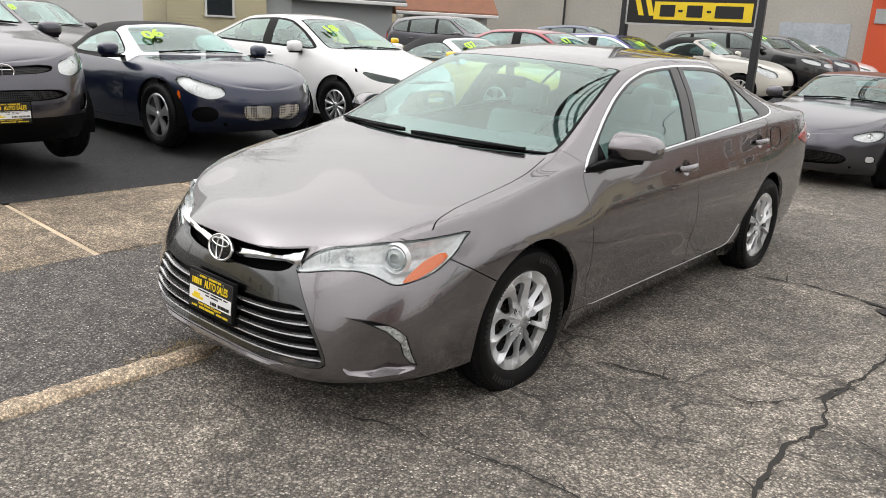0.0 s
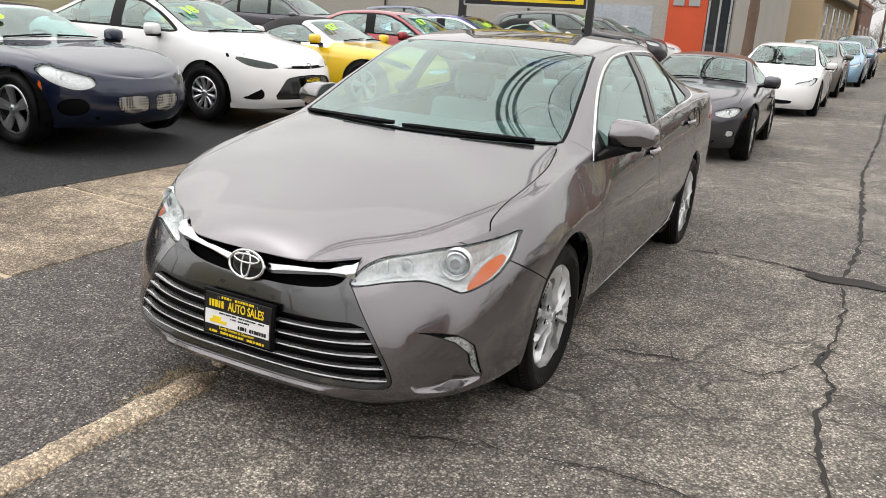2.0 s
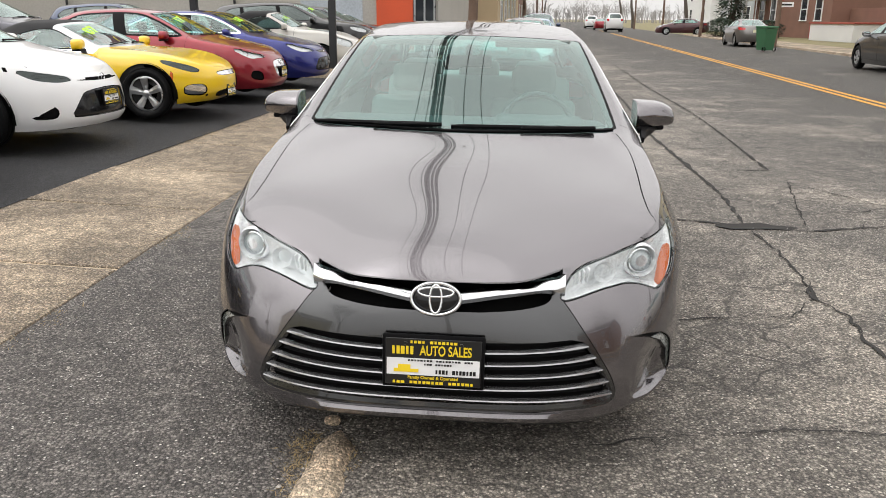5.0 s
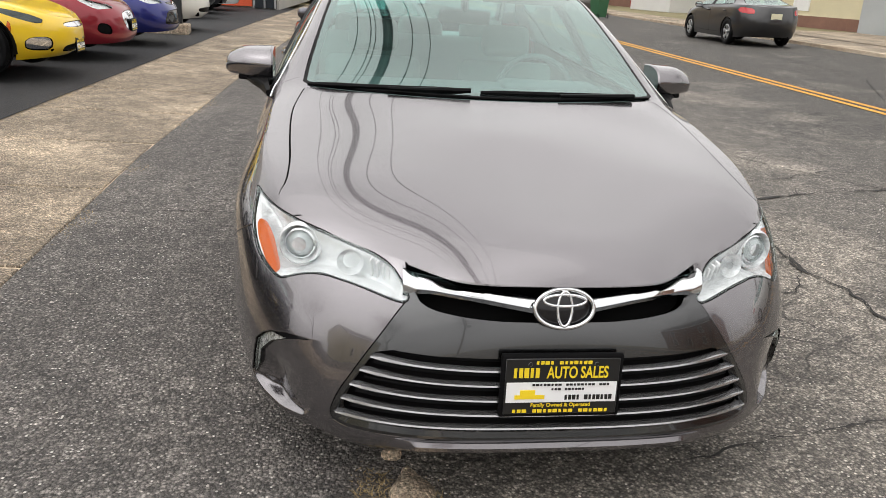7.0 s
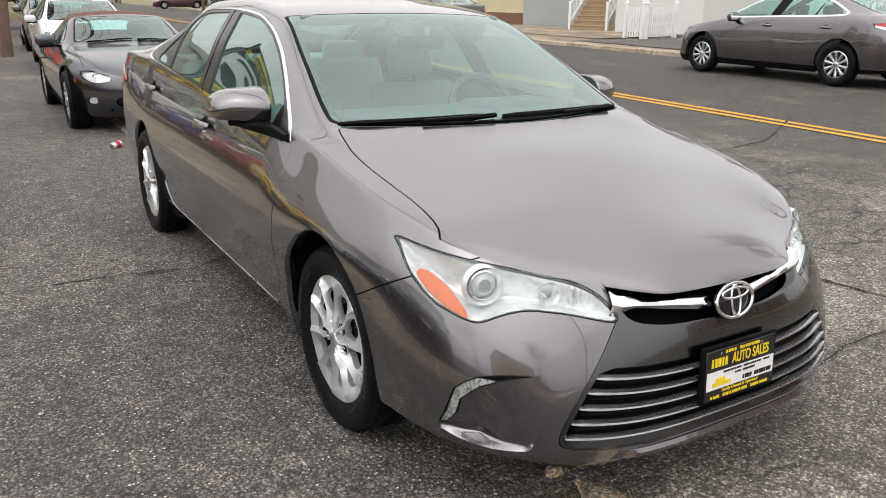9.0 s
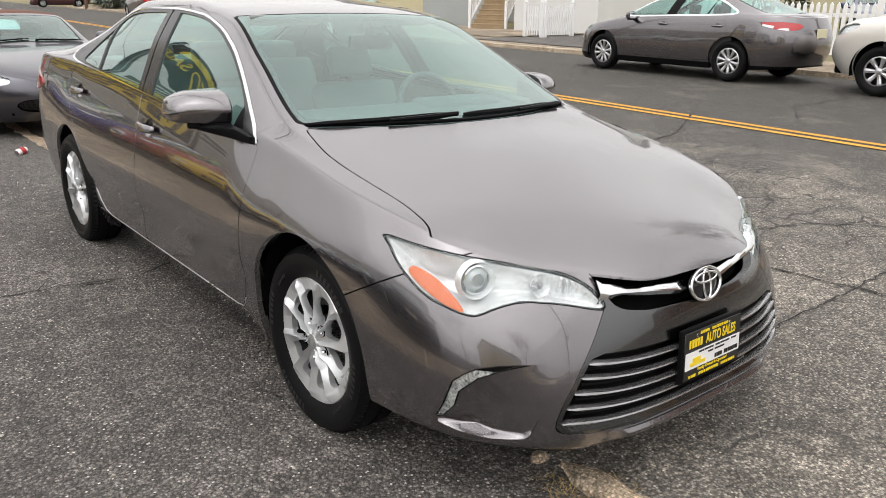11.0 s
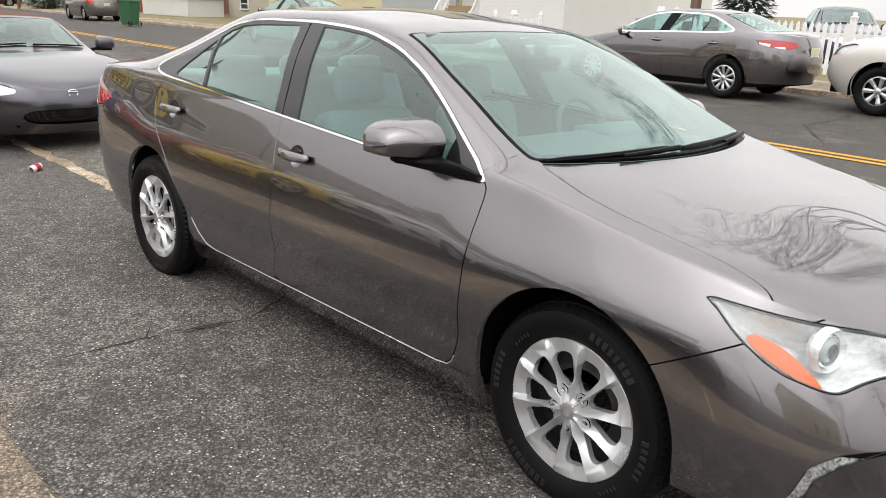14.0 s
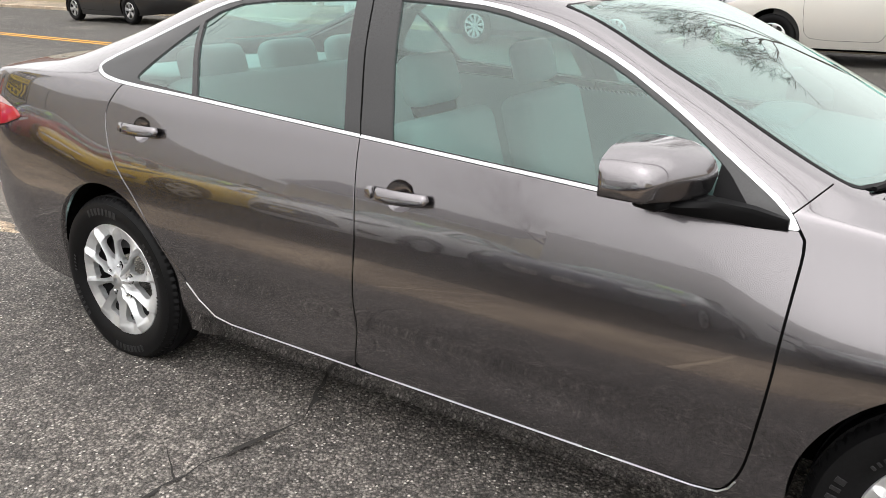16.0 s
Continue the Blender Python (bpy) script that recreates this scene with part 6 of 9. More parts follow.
    for s in (1, -1):
        skin_object("fog_bezel", [bez.moved(-0.012)], PLASTIC, root, "black fog lamp recess", False, s, 0.012)
        skin_object("fog_rim", [rim.moved(-0.008)], GLOSSBLACK, root, "", False, s, 0.02)
        fo = skin_object("fog_lamp", [lampf.moved(-0.006)], LENS, root, "clear fog lamp", False, s, 0.004)
        skin_object("fog_reflector", [lampf.moved(-0.014)], MATS["fog_bowl"], fo, "bright fog lamp bowl with facet glints mottled into its colour", False, s, -0.008)
    # the foot of the bumper turns in
    v = bump.v.copy()
    d = np.clip(0.245 - v[:, 2], 0, 0.2)
    out = smooth01(np.abs(v[:, 0]), 0.50, 0.70)
    flat = v[:, 3:5] / np.maximum(np.linalg.norm(v[:, 3:5], axis=1), 1e-6)[:, None]
    v[:, :2] -= flat * (0.9 * d * out)[:, None]
    v[:, 5] -= 0.9 * smooth01(d, 0.0, 0.03) * out
    v[:, 3:6] /= np.linalg.norm(v[:, 3:6], axis=1)[:, None]
    bump = Skin(v, bump.t)
    valance, bump = bump.cut(bump.v[:, 2] - 0.212)
    skin_object("valance", [valance.moved(-0.003)], PLASTIC, root, "black plastic lower edge of the bumper", True, 1, 0.02)
    skin_object("front_bumper", [bump], GREY, root, "grey painted bumper with dull scuffs", True, 1, 0.02)
    # the lip along the foot of the bumper, a narrow ledge that faces the sky
    bm = bmesh.new()
    prev = None
    for i in range(61):
        x = -0.50 + 1.0 * i / 60
        t = abs(x) / 0.775
        z = 0.258 + 0.022 * max(0.0, t - 0.6) / 0.4
        wide = 0.016 - 0.030 * float(smooth01(np.array(t), 0.46, 0.64))
        y = surf.front(x, z)
        ring = [bm.verts.new((x, y + dy, z + dz)) for dy, dz in ((0.012, 0.008), (-wide * 0.6, 0.002), (-wide, -0.010), (-wide * 0.7, -0.024), (0.02, -0.034))]
        if prev:
            for a in range(4):
                bm.faces.new((prev[a], ring[a], ring[a + 1], prev[a + 1]))
        prev = ring
    bmesh.ops.recalc_face_normals(bm, faces=bm.faces[:])
    part("bumper_lip", bm, GREY, root, "grey painted lip along the bumper foot")
    # tail lamps, rear bumper, trunk lid
    tail = rounded([(way(x, y, z), z) for x, y, z in [(0.87, 1.905, 0.908), (0.84, 2.08, 0.968), (0.76, 2.30, 1.008), (0.60, 2.46, 1.005), (0.60, 2.50, 0.84), (0.78, 2.36, 0.830), (0.84, 2.12, 0.850)]], 1)
    tl, side = take(side, sdf(tail, side.uz()), 0.003)
    red, clear = tl.cut(tl.v[:, 2] - 0.93 - 0.10 * (tl.v[:, 1] - 1.92))
    for s in (1, -1):
        ob = skin_object("tail_light", [red.moved(0.008)], REDLENS, root, "red tail light", False, s, 0.02)
        skin_object("clear_lens", [clear.moved(0.008)], TAILCLEAR, ob, "pale upper lens of the tail light", False, s, 0.02)
    rb, side = side.cut(np.where(side.v[:, 6] > 1.0, 0.3, np.maximum(side.v[:, 2] - 0.68 + 0.10 * (side.v[:, 1] - 1.8), 1.72 - side.v[:, 1])))
    skin_object("rear_bumper", [rb], GREY, root, "", True, 1, 0.02)
    tr, top = take(top, 13.05 - top.v[:, 7])
    skin_object("trunk_lid", [tr], GREY, root)
    # doors
    for d, hy, hz in ((sp["doors"][0], 0.05, 0.872), (sp["doors"][1], 1.19, 0.932)):
        door, side = take(side, np.where(side.v[:, 6] > 1.99, 1.0, sdf(rounded(d, 1), side.yz())), 0.0032)
        hollow = lambda k: np.hypot((k.v[:, 1] - hy) / 0.052, (k.v[:, 2] - hz + 0.004) / 0.044) - 1
        cup, door = door.cut(hollow(door) * 0.045)
        cup = cup.refined()
        cup = cup.pressed(0.026 * np.clip(-hollow(cup) * 2.2, 0, 1) ** 0.7)
        for s in (1, -1):
            ob = skin_object("door", [door], GREY, root, "", False, s, 0.02)
            skin_object("handle_cup", [cup], GREY, ob, "pressed cup behind the handle", False, s, 0)
            pull_handle(ob, (hy, hz), surf, s)
    # sill: stands a little proud, so that its upper edge catches the sky
    sill, side = side.cut(np.where((np.abs(side.v[:, 1]) < 1.03), side.v[:, 2] - 0.2835, 0.5))
    v = sill.v.copy()
    lean = 0.34 * smooth01(1.03 - np.abs(v[:, 1]), 0.0, 0.15)
    v[:, 0] -= lean * np.clip(0.2835 - v[:, 2], 0, 0.3)
    v[:, 5] -= 1.6 * lean * v[:, 3]
    v[:, 3:6] /= np.linalg.norm(v[:, 3:6], axis=1)[:, None]
    sill = Skin(v, sill.t)
    for s in (1, -1):
        skin_object("sill", [sill.moved(0.004)], GREY, root, "", False, s, 0.03)
        bm = bmesh.new()
        edge = [(-0.918, 0.335), (-0.905, 0.310), (-0.880, 0.289)] + [(y, 0.2815) for y in np.linspace(-0.82, 0.80, 30)] + [(0.88, 0.294), (0.95, 0.343), (1.01, 0.398)]
        tube(bm, [(s * (surf.side(y, z, 1) + 0.001), y, z) for y, z in edge], 0.0024, 6)
        part("sill_strip", bm, SATIN, root, "thin bright strip along the sill")
    wing, quarter = take(side, np.maximum(side.v[:, 2] - 0.975 - 0.95 * (-0.945 - side.v[:, 1]), side.v[:, 1] + 0.2))
    for s in (1, -1):
        skin_object("fender", [wing.joined(cowp)], GREY, root, "", False, s, 0.02)
        skin_object("quarter_panel", [quarter], GREY, root, "", False, s, 0.02)
    skin_object("roof", [top], GREY, root)
    joint_objects(joints, root)
    # fuel flap outline
    bm = bmesh.new()
    fl = rounded([(1.38, 0.88), (1.56, 0.88), (1.58, 1.0), (1.40, 1.01)], 2)
    tube(bm, [(surf.side(y, z, 1) + 0.0006, y, z) for y, z in list(fl) + [fl[0]]], 0.0022, 5, False)
    part("fuel_flap", bm, DARK, root)
    # lining of the cabin
    low, _ = whole.pick((whole.mean(6) < 1.0) & (whole.mean(2) < 0.955 + 0.045 * (whole.mean(1) + 0.6)) & (whole.mean(1) > -0.97) & (whole.mean(1) < 0.97) & (whole.mean(2) > 0.3))
    for s in (1, -1):
        skin_object("door_lining", [low.moved(-0.06)], CLOTH, root, "light grey door lining", False, s, 0)
    head, _ = whole.pick((whole.mean(6) > 2.1) & (whole.mean(7) > 7.1) & (whole.mean(7) < 10.8))
    skin_object("headliner", [head.moved(-0.03)], CLOTH, root, "light grey roof lining", True, 1, 0)
    pil, _ = whole.pick((whole.mean(6) > 1.99) & (whole.mean(6) < 2.04) & (whole.mean(7) > 5.0) & (whole.mean(7) < 13))
    for s in (1, -1):
        skin_object("pillar_lining", [pil.moved(-0.012)], CLOTH, root, "", False, s, 0)
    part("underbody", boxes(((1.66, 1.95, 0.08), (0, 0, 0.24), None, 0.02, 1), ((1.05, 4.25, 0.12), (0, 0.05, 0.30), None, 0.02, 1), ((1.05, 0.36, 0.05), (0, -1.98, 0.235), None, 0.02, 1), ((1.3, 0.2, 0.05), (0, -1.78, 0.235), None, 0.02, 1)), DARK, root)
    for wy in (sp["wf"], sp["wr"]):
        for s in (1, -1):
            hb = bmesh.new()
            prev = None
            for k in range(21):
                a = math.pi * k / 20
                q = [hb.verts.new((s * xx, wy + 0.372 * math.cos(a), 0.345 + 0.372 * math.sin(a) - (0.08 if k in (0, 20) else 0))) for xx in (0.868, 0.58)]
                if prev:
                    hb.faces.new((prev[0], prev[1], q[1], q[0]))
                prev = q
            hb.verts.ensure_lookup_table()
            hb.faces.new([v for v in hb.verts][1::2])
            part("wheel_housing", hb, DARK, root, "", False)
            wheel(root, s * (0.778 if wy < 0 else 0.806), wy, 0.334, 0.205, 0.232, 10, "swirl", HUBCAP, 72, True, (0.25 if wy < 0 else 0.9) * s, 0.0 if s > 0 else 0.012)
    # seats and dashboard
    cab = new("cabin")
    cab.parent = root
    for s in (1, -1):
        seat(cab, s * 0.37, -0.12, 0.40, CLOTH, 0.52, 16)
    part("rear_bench", boxes(((1.34, 0.54, 0.18), (0, 0.82, 0.44), None, 0.06, 3), ((1.34, 0.16, 0.66), (0, 1.17, 0.76), Euler((radians(-22), 0, 0)).to_matrix(), 0.06, 3)), CLOTH, cab, "light grey cloth rear bench")
    for x in (-0.42, 0, 0.42):
        part("head_restraint", boxes(((0.30, 0.12, 0.17), (x, 1.31, 1.10), Euler((radians(-15), 0, 0)).to_matrix(), 0.05, 3)), CLOTH, cab)
    part("parcel_shelf", boxes(((1.2, 0.5, 0.03), (0, 1.62, 1.055), None, 0.01, 1)), CLOTH, cab)
    bm = bmesh.new()
    box(bm, (1.44, 0.50, 0.20), (0, -0.80, 0.88), Euler((radians(6), 0, 0)).to_matrix(), 0.07, 4)
    box(bm, (0.46, 0.20, 0.09), (0.37, -0.66, 0.97), None, 0.04, 3)
    box(bm, (0.34, 0.16, 0.34), (0, -0.58, 0.76), Euler((radians(-20), 0, 0)).to_matrix(), 0.04, 3)
    part("dashboard", bm, DASH, cab, "grey dashboard")
    part("centre_console", boxes(((0.24, 0.75, 0.30), (0, -0.15, 0.46), None, 0.05, 3)), DASH, cab)
    steering_wheel(cab, (0.37, -0.46, 0.93), 66)
    part("inside_mirror", boxes(((0.24, 0.03, 0.065), (0, -0.47, 1.265), Euler((radians(12), 0, 0)).to_matrix(), 0.014, 2), ((0.03, 0.06, 0.07), (0, -0.46, 1.315), None, 0.01, 1)), PLASTIC, cab)
    for s in (1, -1):
        part("sun_visor", boxes(((0.40, 0.15, 0.018), (s * 0.33, -0.26, 1.355), Euler((radians(-14), 0, 0)).to_matrix(), 0.008, 2)), CLOTH, cab)
    # wipers
    for x0, x1, px in ((-0.68, -0.10, -0.28), (-0.04, 0.58, 0.22)):
        wp = new("wiper")
        wp.parent = root
        def line(n, lift, xa, xb, dy=0.0):
            out = []
            for k in range(n):
                x = xa + (xb - xa) * k / (n - 1)
                y = -1.208 + 0.27 * x * x + dy + 0.012 * (k / (n - 1))
                out.append((x, y, surf.top(x, y) + lift))
            return out
        bm = bmesh.new()
        tube(bm, line(10, 0.006, x0, x1, 0.012), [0.006] + [0.010] * 8 + [0.005], 6)
        part("wiper_blade", bm, PLASTIC, wp)
        bm = bmesh.new()
        tube(bm, line(7, 0.016, (x0 + x1) / 2, x1 + 0.02, -0.010), [0.006, 0.007, 0.008, 0.008, 0.009, 0.010, 0.010], 6)
        part("wiper_arm", bm, PLASTIC, wp)
    for s in (1, -1):
        wide_mirror(root, s)
    dealer_plate(root, pose(0, surf.front(0.10, 0.43) - 0.022, 0.431, -4, 0, 0))
    return root, surf


paint_nodes("projector_glass", (0.42, 0.45, 0.46), 0.04, 0.0, Coat_Weight=1.0)
plain("slat_silver", (0.46, 0.46, 0.47), 0.24, 0.9, 0.05)
HERO_LEAN = 0.9
grey_sedan(pose(0, -0.008, -0.010, 0, HERO_LEAN, 0))

# ---- kerbs, sidewalks, road lines and cracks ----
def block(bm, x0, x1, y0, y1, z0, z1, bevel=0.006):
    """A slab whose top tilts from z0 at x0 to z1 at x1."""
    top = [(x0, y0, z0), (x1, y0, z1), (x1, y1, z1), (x0, y1, z0)]
    low = [(x, y, z - 0.12) for x, y, z in top]
    v = [bm.verts.new(p) for p in top + low]
    faces = [bm.faces.new([v[i] for i in q]) for q in ((0, 1, 2, 3), (0, 4, 5, 1), (1, 5, 6, 2), (2, 6, 7, 3), (3, 7, 4, 0))]
    if bevel:
        bmesh.ops.bevel(bm, geom=list(faces[0].edges), offset=bevel, segments=1, affect="EDGES")
    return bm


rng = random.Random(7)
walk_root = tagged(ribbon("sidewalk", [(y, -3.52 + bend(y), 0.078, -2.02 + bend(y), 0.024) for y in YS[:10]], plain("joint_dirt", (0.58, 0.47, 0.34), 0.95, 0, 0.3), "old worn concrete sidewalk in slabs with tan stains", "sidewalk"), kind="structure")
yy = -9.2
while yy < 46:
    ln_ = 1.46
    bx = bend(yy + 0.7)
    turn = bend(yy + 1.4) - bend(yy)
    bm = block(bmesh.new(), -3.50 + bx, -2.04 + bx + rng.uniform(-0.006, 0.006), yy + 0.020, yy + ln_ - 0.020, 0.088 + rng.uniform(-0.004, 0.004), 0.034 + rng.uniform(-0.004, 0.004))
    for v in bm.verts:
        v.co.x += turn * (v.co.y - yy - 0.7) / 1.4
    part("slab", bm, WALKC, walk_root, "", False)
    yy += ln_

# dry grass and leaf litter along the edges of the walk
def tufts(name, spots, mat, label, seed, blades=60, tall=0.035, spread=0.05):
    r = random.Random(seed)
    bm = bmesh.new()
    for x, y, z in spots:
        for _ in range(blades):
            a, l = r.uniform(0, 6.28), r.uniform(0.3, 1) * tall
            px, py = x + r.gauss(0, spread), y + r.gauss(0, spread * 2)
            w = r.uniform(0.0012, 0.003)
            dx, dy = math.cos(a), math.sin(a)
            q = r.uniform(0.3, 1.6)
            v = [bm.verts.new(p) for p in ((px - dy * w, py + dx * w, z), (px + dy * w, py - dx * w, z), (px + dx * l * q, py + dy * l * q, z + l * r.uniform(0.05, 0.7)))]
            bm.faces.new(v)
    ob = part(name, bm, mat, None, "", False)
    return tagged(ob, label, "dry grass", "", "stuff")


r2 = random.Random(3)
spots = []
for k in range(150):
    y = -6 + 34 * (k / 150) + r2.uniform(-0.1, 0.1)
    if math.sin(y * 1.9) + 0.6 * math.sin(y * 4.3 + 1) + r2.uniform(-0.6, 0.6) > 0.35:
        spots.append((-2.04 + bend(y) + r2.gauss(0, 0.03), y, 0.032))
    if math.sin(y * 1.3 + 2) + r2.uniform(-0.7, 0.7) > 0.5:
        spots.append((-3.5 + bend(y) + r2.gauss(0, 0.03), y, 0.085))
tufts("dry_grass", spots, GRASSD, "dry tan grass in the sidewalk's edge joints", 5)
tufts("kerb_grass", [(-0.46 + r2.gauss(0, 0.02), -2.2 - 0.012 * k * k / 6, 0.0) for k in range(14)] + [(-0.30, -2.28, 0.0), (-0.31, -2.33, 0.0), (-0.29, -2.62, 0)], GRASSD, "dry grass along the broken kerb", 9, 45, 0.03, 0.025)

# the broken kerb stone under the car
def kerb_run(y0, y1, x0, w, top, seed, mat, step=0.045):
    r = random.Random(seed)
    bm = bmesh.new()
    prev = None
    n = int(abs(y1 - y0) / step)
    for k in range(n + 1):
        y = y0 + (y1 - y0) * k / n
        taper = min(1, k / 4 + 0.15, (n - k) / 4 + 0.15)
        c = x0 + 0.02 * noise.noise((y * 2.0, seed, 0)) + 0.07 * 0
        a = w * (0.8 + 0.35 * noise.noise((y * 5, seed, 3))) * taper
        h = top * (0.7 + 0.6 * noise.noise((y * 6, seed, 7))) * taper
        prof = [(-1.0, -0.03), (-0.92, 0.45), (-0.62, 0.85), (-0.25, 1.0), (0.2, 0.95), (0.6, 0.75), (0.9, 0.35), (1.0, -0.03)]
        cur = [bm.verts.new((c + a / 2 * u + 0.012 * noise.noise((y * 14, u * 3, seed)), y + 0.008 * noise.noise((y * 20, u * 5, 1)), max(-0.03, h * v + 0.010 * noise.noise((y * 17, u * 6, 2))))) for u, v in prof]
        if prev:
            for i in range(len(cur) - 1):
                bm.faces.new((prev[i], prev[i + 1], cur[i + 1], cur[i]))
        prev = cur
    return bm


kerb = part("kerb", kerb_run(-2.12, -9.0, -0.36, 0.17, 0.045, 2, KERBC, 0.03), KERBC, None, "", True)
tagged(kerb, "broken weathered pale concrete kerb flush with the asphalt", "kerb", "", "structure")
kerb = part("kerb", kerb_run(3.3, 9.5, -0.30, 0.15, 0.03, 5, KERBC, 0.05), KERBC, None, "", True)
tagged(kerb, "worn pale concrete kerb running under the parked cars", "kerb", "", "structure")
bm = bmesh.new()
bmesh.ops.create_icosphere(bm, subdivisions=2, radius=1.0)
for v in bm.verts:
    v.co = Vector((v.co.x * 0.035, v.co.y * 0.026, v.co.z * 0.020)) * (1 + 0.25 * noise.noise(v.co * 1.7)) + Vector((-0.40, -2.06, 0.012))
tagged(part("stone", bm, KERBC), "loose chip of pale kerb concrete on the asphalt", "stone")

# double yellow line
for off in (-0.11, 0.11):
    rows = []
    for k in range(0, 60):
        y = -14 + 1.6 * k
        xx = 6.18 + 0.062 * y + off
        rows.append((y, xx - 0.055, 0.0705 + 0.0035, xx + 0.055, 0.0705 + 0.0037))
    ribbon("road_line", rows, YLINE, "worn yellow centre line paint", "road marking")
rows = [(y, 6.0 + 0.062 * y, 0.073, 6.12 + 0.062 * y, 0.074) for y in (92, 104)]
ribbon("road_line", rows, YLINE, "worn yellow centre line paint far down the street", "road marking")


def crack(pts, width, seed, z=None, fine=0.035, jag=0.022):
    """A crack as a jagged dark groove that wanders along a line."""
    r = random.Random(seed)
    bm = bmesh.new()
    prev = None
    line = []
    for (x0, y0), (x1, y1) in zip(pts, pts[1:]):
        n = max(2, int(math.hypot(x1 - x0, y1 - y0) / fine))
        for k in range(n):
            line.append((x0 + (x1 - x0) * k / n, y0 + (y1 - y0) * k / n))
    line.append(pts[-1])
    for i, (x, y) in enumerate(line):
        a, b = line[max(0, i - 1)], line[min(len(line) - 1, i + 1)]
        dx, dy = b[0] - a[0], b[1] - a[1]
        l = math.hypot(dx, dy) or 1
        nx, ny = -dy / l, dx / l
        off = jag * (noise.noise((x * 9, y * 9, seed)) + 0.6 * noise.noise((x * 27, y * 27, seed)))
        w = 1.35 * width * max(0.12, 0.6 + 1.1 * noise.noise((x * 6, y * 6, seed + 9)) + r.uniform(-0.25, 0.25)) * min(1, (i + 1) / 6, (len(line) - i) / 6)
        cx, cy = x + nx * off, y + ny * off
        zz = road_z(cx) + 0.004 if z is None else z
        cur = (bm.verts.new((cx + nx * w / 2, cy + ny * w / 2, zz)), bm.verts.new((cx - nx * w / 2, cy - ny * w / 2, zz)))
        if prev:
            bm.faces.new((prev[0], prev[1], cur[1], cur[0]))
        prev = cur
    # short side cracks
    for i in range(6, len(line) - 6):
        if r.random() > 0.10:
            continue
        x, y = line[i]
        a, l = r.uniform(0, 6.28), r.uniform(0.05, 0.22)
        prev = None
        for k in range(6):
            t = k / 5
            px, py = x + math.cos(a) * l * t + 0.012 * noise.noise((x * 31, y * 31, t * 4)), y + math.sin(a) * l * t + 0.012 * noise.noise((y * 31, x * 31, t * 4))
            w = width * 0.28 * (1 - 0.85 * t)
            zz = (road_z(px) if z is None else z - 0.004) + 0.0045
            cur = (bm.verts.new((px - math.sin(a) * w, py + math.cos(a) * w, zz)), bm.verts.new((px + math.sin(a) * w, py - math.cos(a) * w, zz)))
            if prev:
                bm.faces.new((prev[0], prev[1], cur[1], cur[0]))
            prev = cur
    ob = part("crack", bm, CRACK, None, "", False)
    return tagged(ob, "dark jagged crack in the asphalt", "crack", "", "structure")


crack([(0.95, 1.15), (1.35, 1.2), (1.70, 1.15), (2.0, 0.98), (2.4, 0.90), (3.0, 1.06), (3.7, 1.15), (5.2, 1.35), (6.6, 2.1)], 0.021, 1)
crack([(2.0, 0.95), (2.02, 0.4), (1.99, -0.12), (1.93, -0.55), (2.0, -0.8), (1.94, -1.1), (1.97, -1.5), (2.05, -2.2), (2.2, -3.2)], 0.017, 2)
crack([(2.0, 0.95), (2.1, 2.08), (2.12, 3.5), (2.13, 5.7), (2.4, 10), (2.58, 14.3), (3.0, 22), (4.2, 40)], 0.035, 3, fine=0.08)
crack([(2.18, 3.14), (2.86, 3.25), (3.07, 5.8), (3.22, 8.0), (3.37, 13.5), (3.8, 22)], 0.028, 4, fine=0.08)
crack([(0.93, -0.95), (1.3, -0.85), (1.7, -0.81), (1.89, -0.57), (2.0, -0.2)], 0.010, 5)
crack([(2.0, -0.78), (2.6, -1.1), (3.0, -1.25), (3.6, -1.9)], 0.012, 6)
crack([(0.50, -2.15), (0.95, -2.05), (1.35, -1.98), (1.9, -2.0), (2.6, -1.98), (3.3, -2.1)], 0.012, 7)
crack([(2.4, 0.9), (2.85, 2.66), (3.25, 1.8), (3.63, 1.17), (4.4, 0.6)], 0.012, 8)
crack([(2.3, 1.35), (3.0, 1.5), (3.5, 1.75), (4.0, 1.7)], 0.010, 9)
crack([(-1.85, 0.58), (-1.2, 0.54), (-0.9, 0.46), (-0.5, 0.64), (-0.2, 0.6)], 0.014, 10, 0.024)
crack([(1.0, 4.6), (2.1, 4.5), (3.0, 4.7), (5.8, 4.9)], 0.014, 11, fine=0.06)
crack([(1.2, 8.7), (2.5, 8.8), (6, 9.2)], 0.02, 12, fine=0.08)
crack([(7.2, 6.0), (9.0, 9.0), (9.8, 13.5), (10.4, 18)], 0.02, 13, fine=0.08)
crack([(7.0, 0.9), (8.2, 1.6), (9.6, 1.5), (10.5, 2.2)], 0.02, 14, fine=0.06)
# the pothole where the cracks meet
bm = bmesh.new()
ring = []
ctr = bm.verts.new((2.02, 1.0, 0.0262))
for k in range(26):
    a = 2 * math.pi * k / 26
    rr = 0.13 * (1 + 0.5 * noise.noise((math.cos(a) * 1.5, math.sin(a) * 1.5, 4)))
    ring.append(bm.verts.new((2.02 + 2.0 * rr * math.cos(a), 1.0 + 0.75 * rr * math.sin(a), 0.0268)))
for k in range(26):
    bm.faces.new((ctr, ring[k], ring[(k + 1) % 26]))
tagged(part("pothole", bm, CRACK, None, "", False), "small dark pothole where the road cracks meet", "pothole", "", "structure")

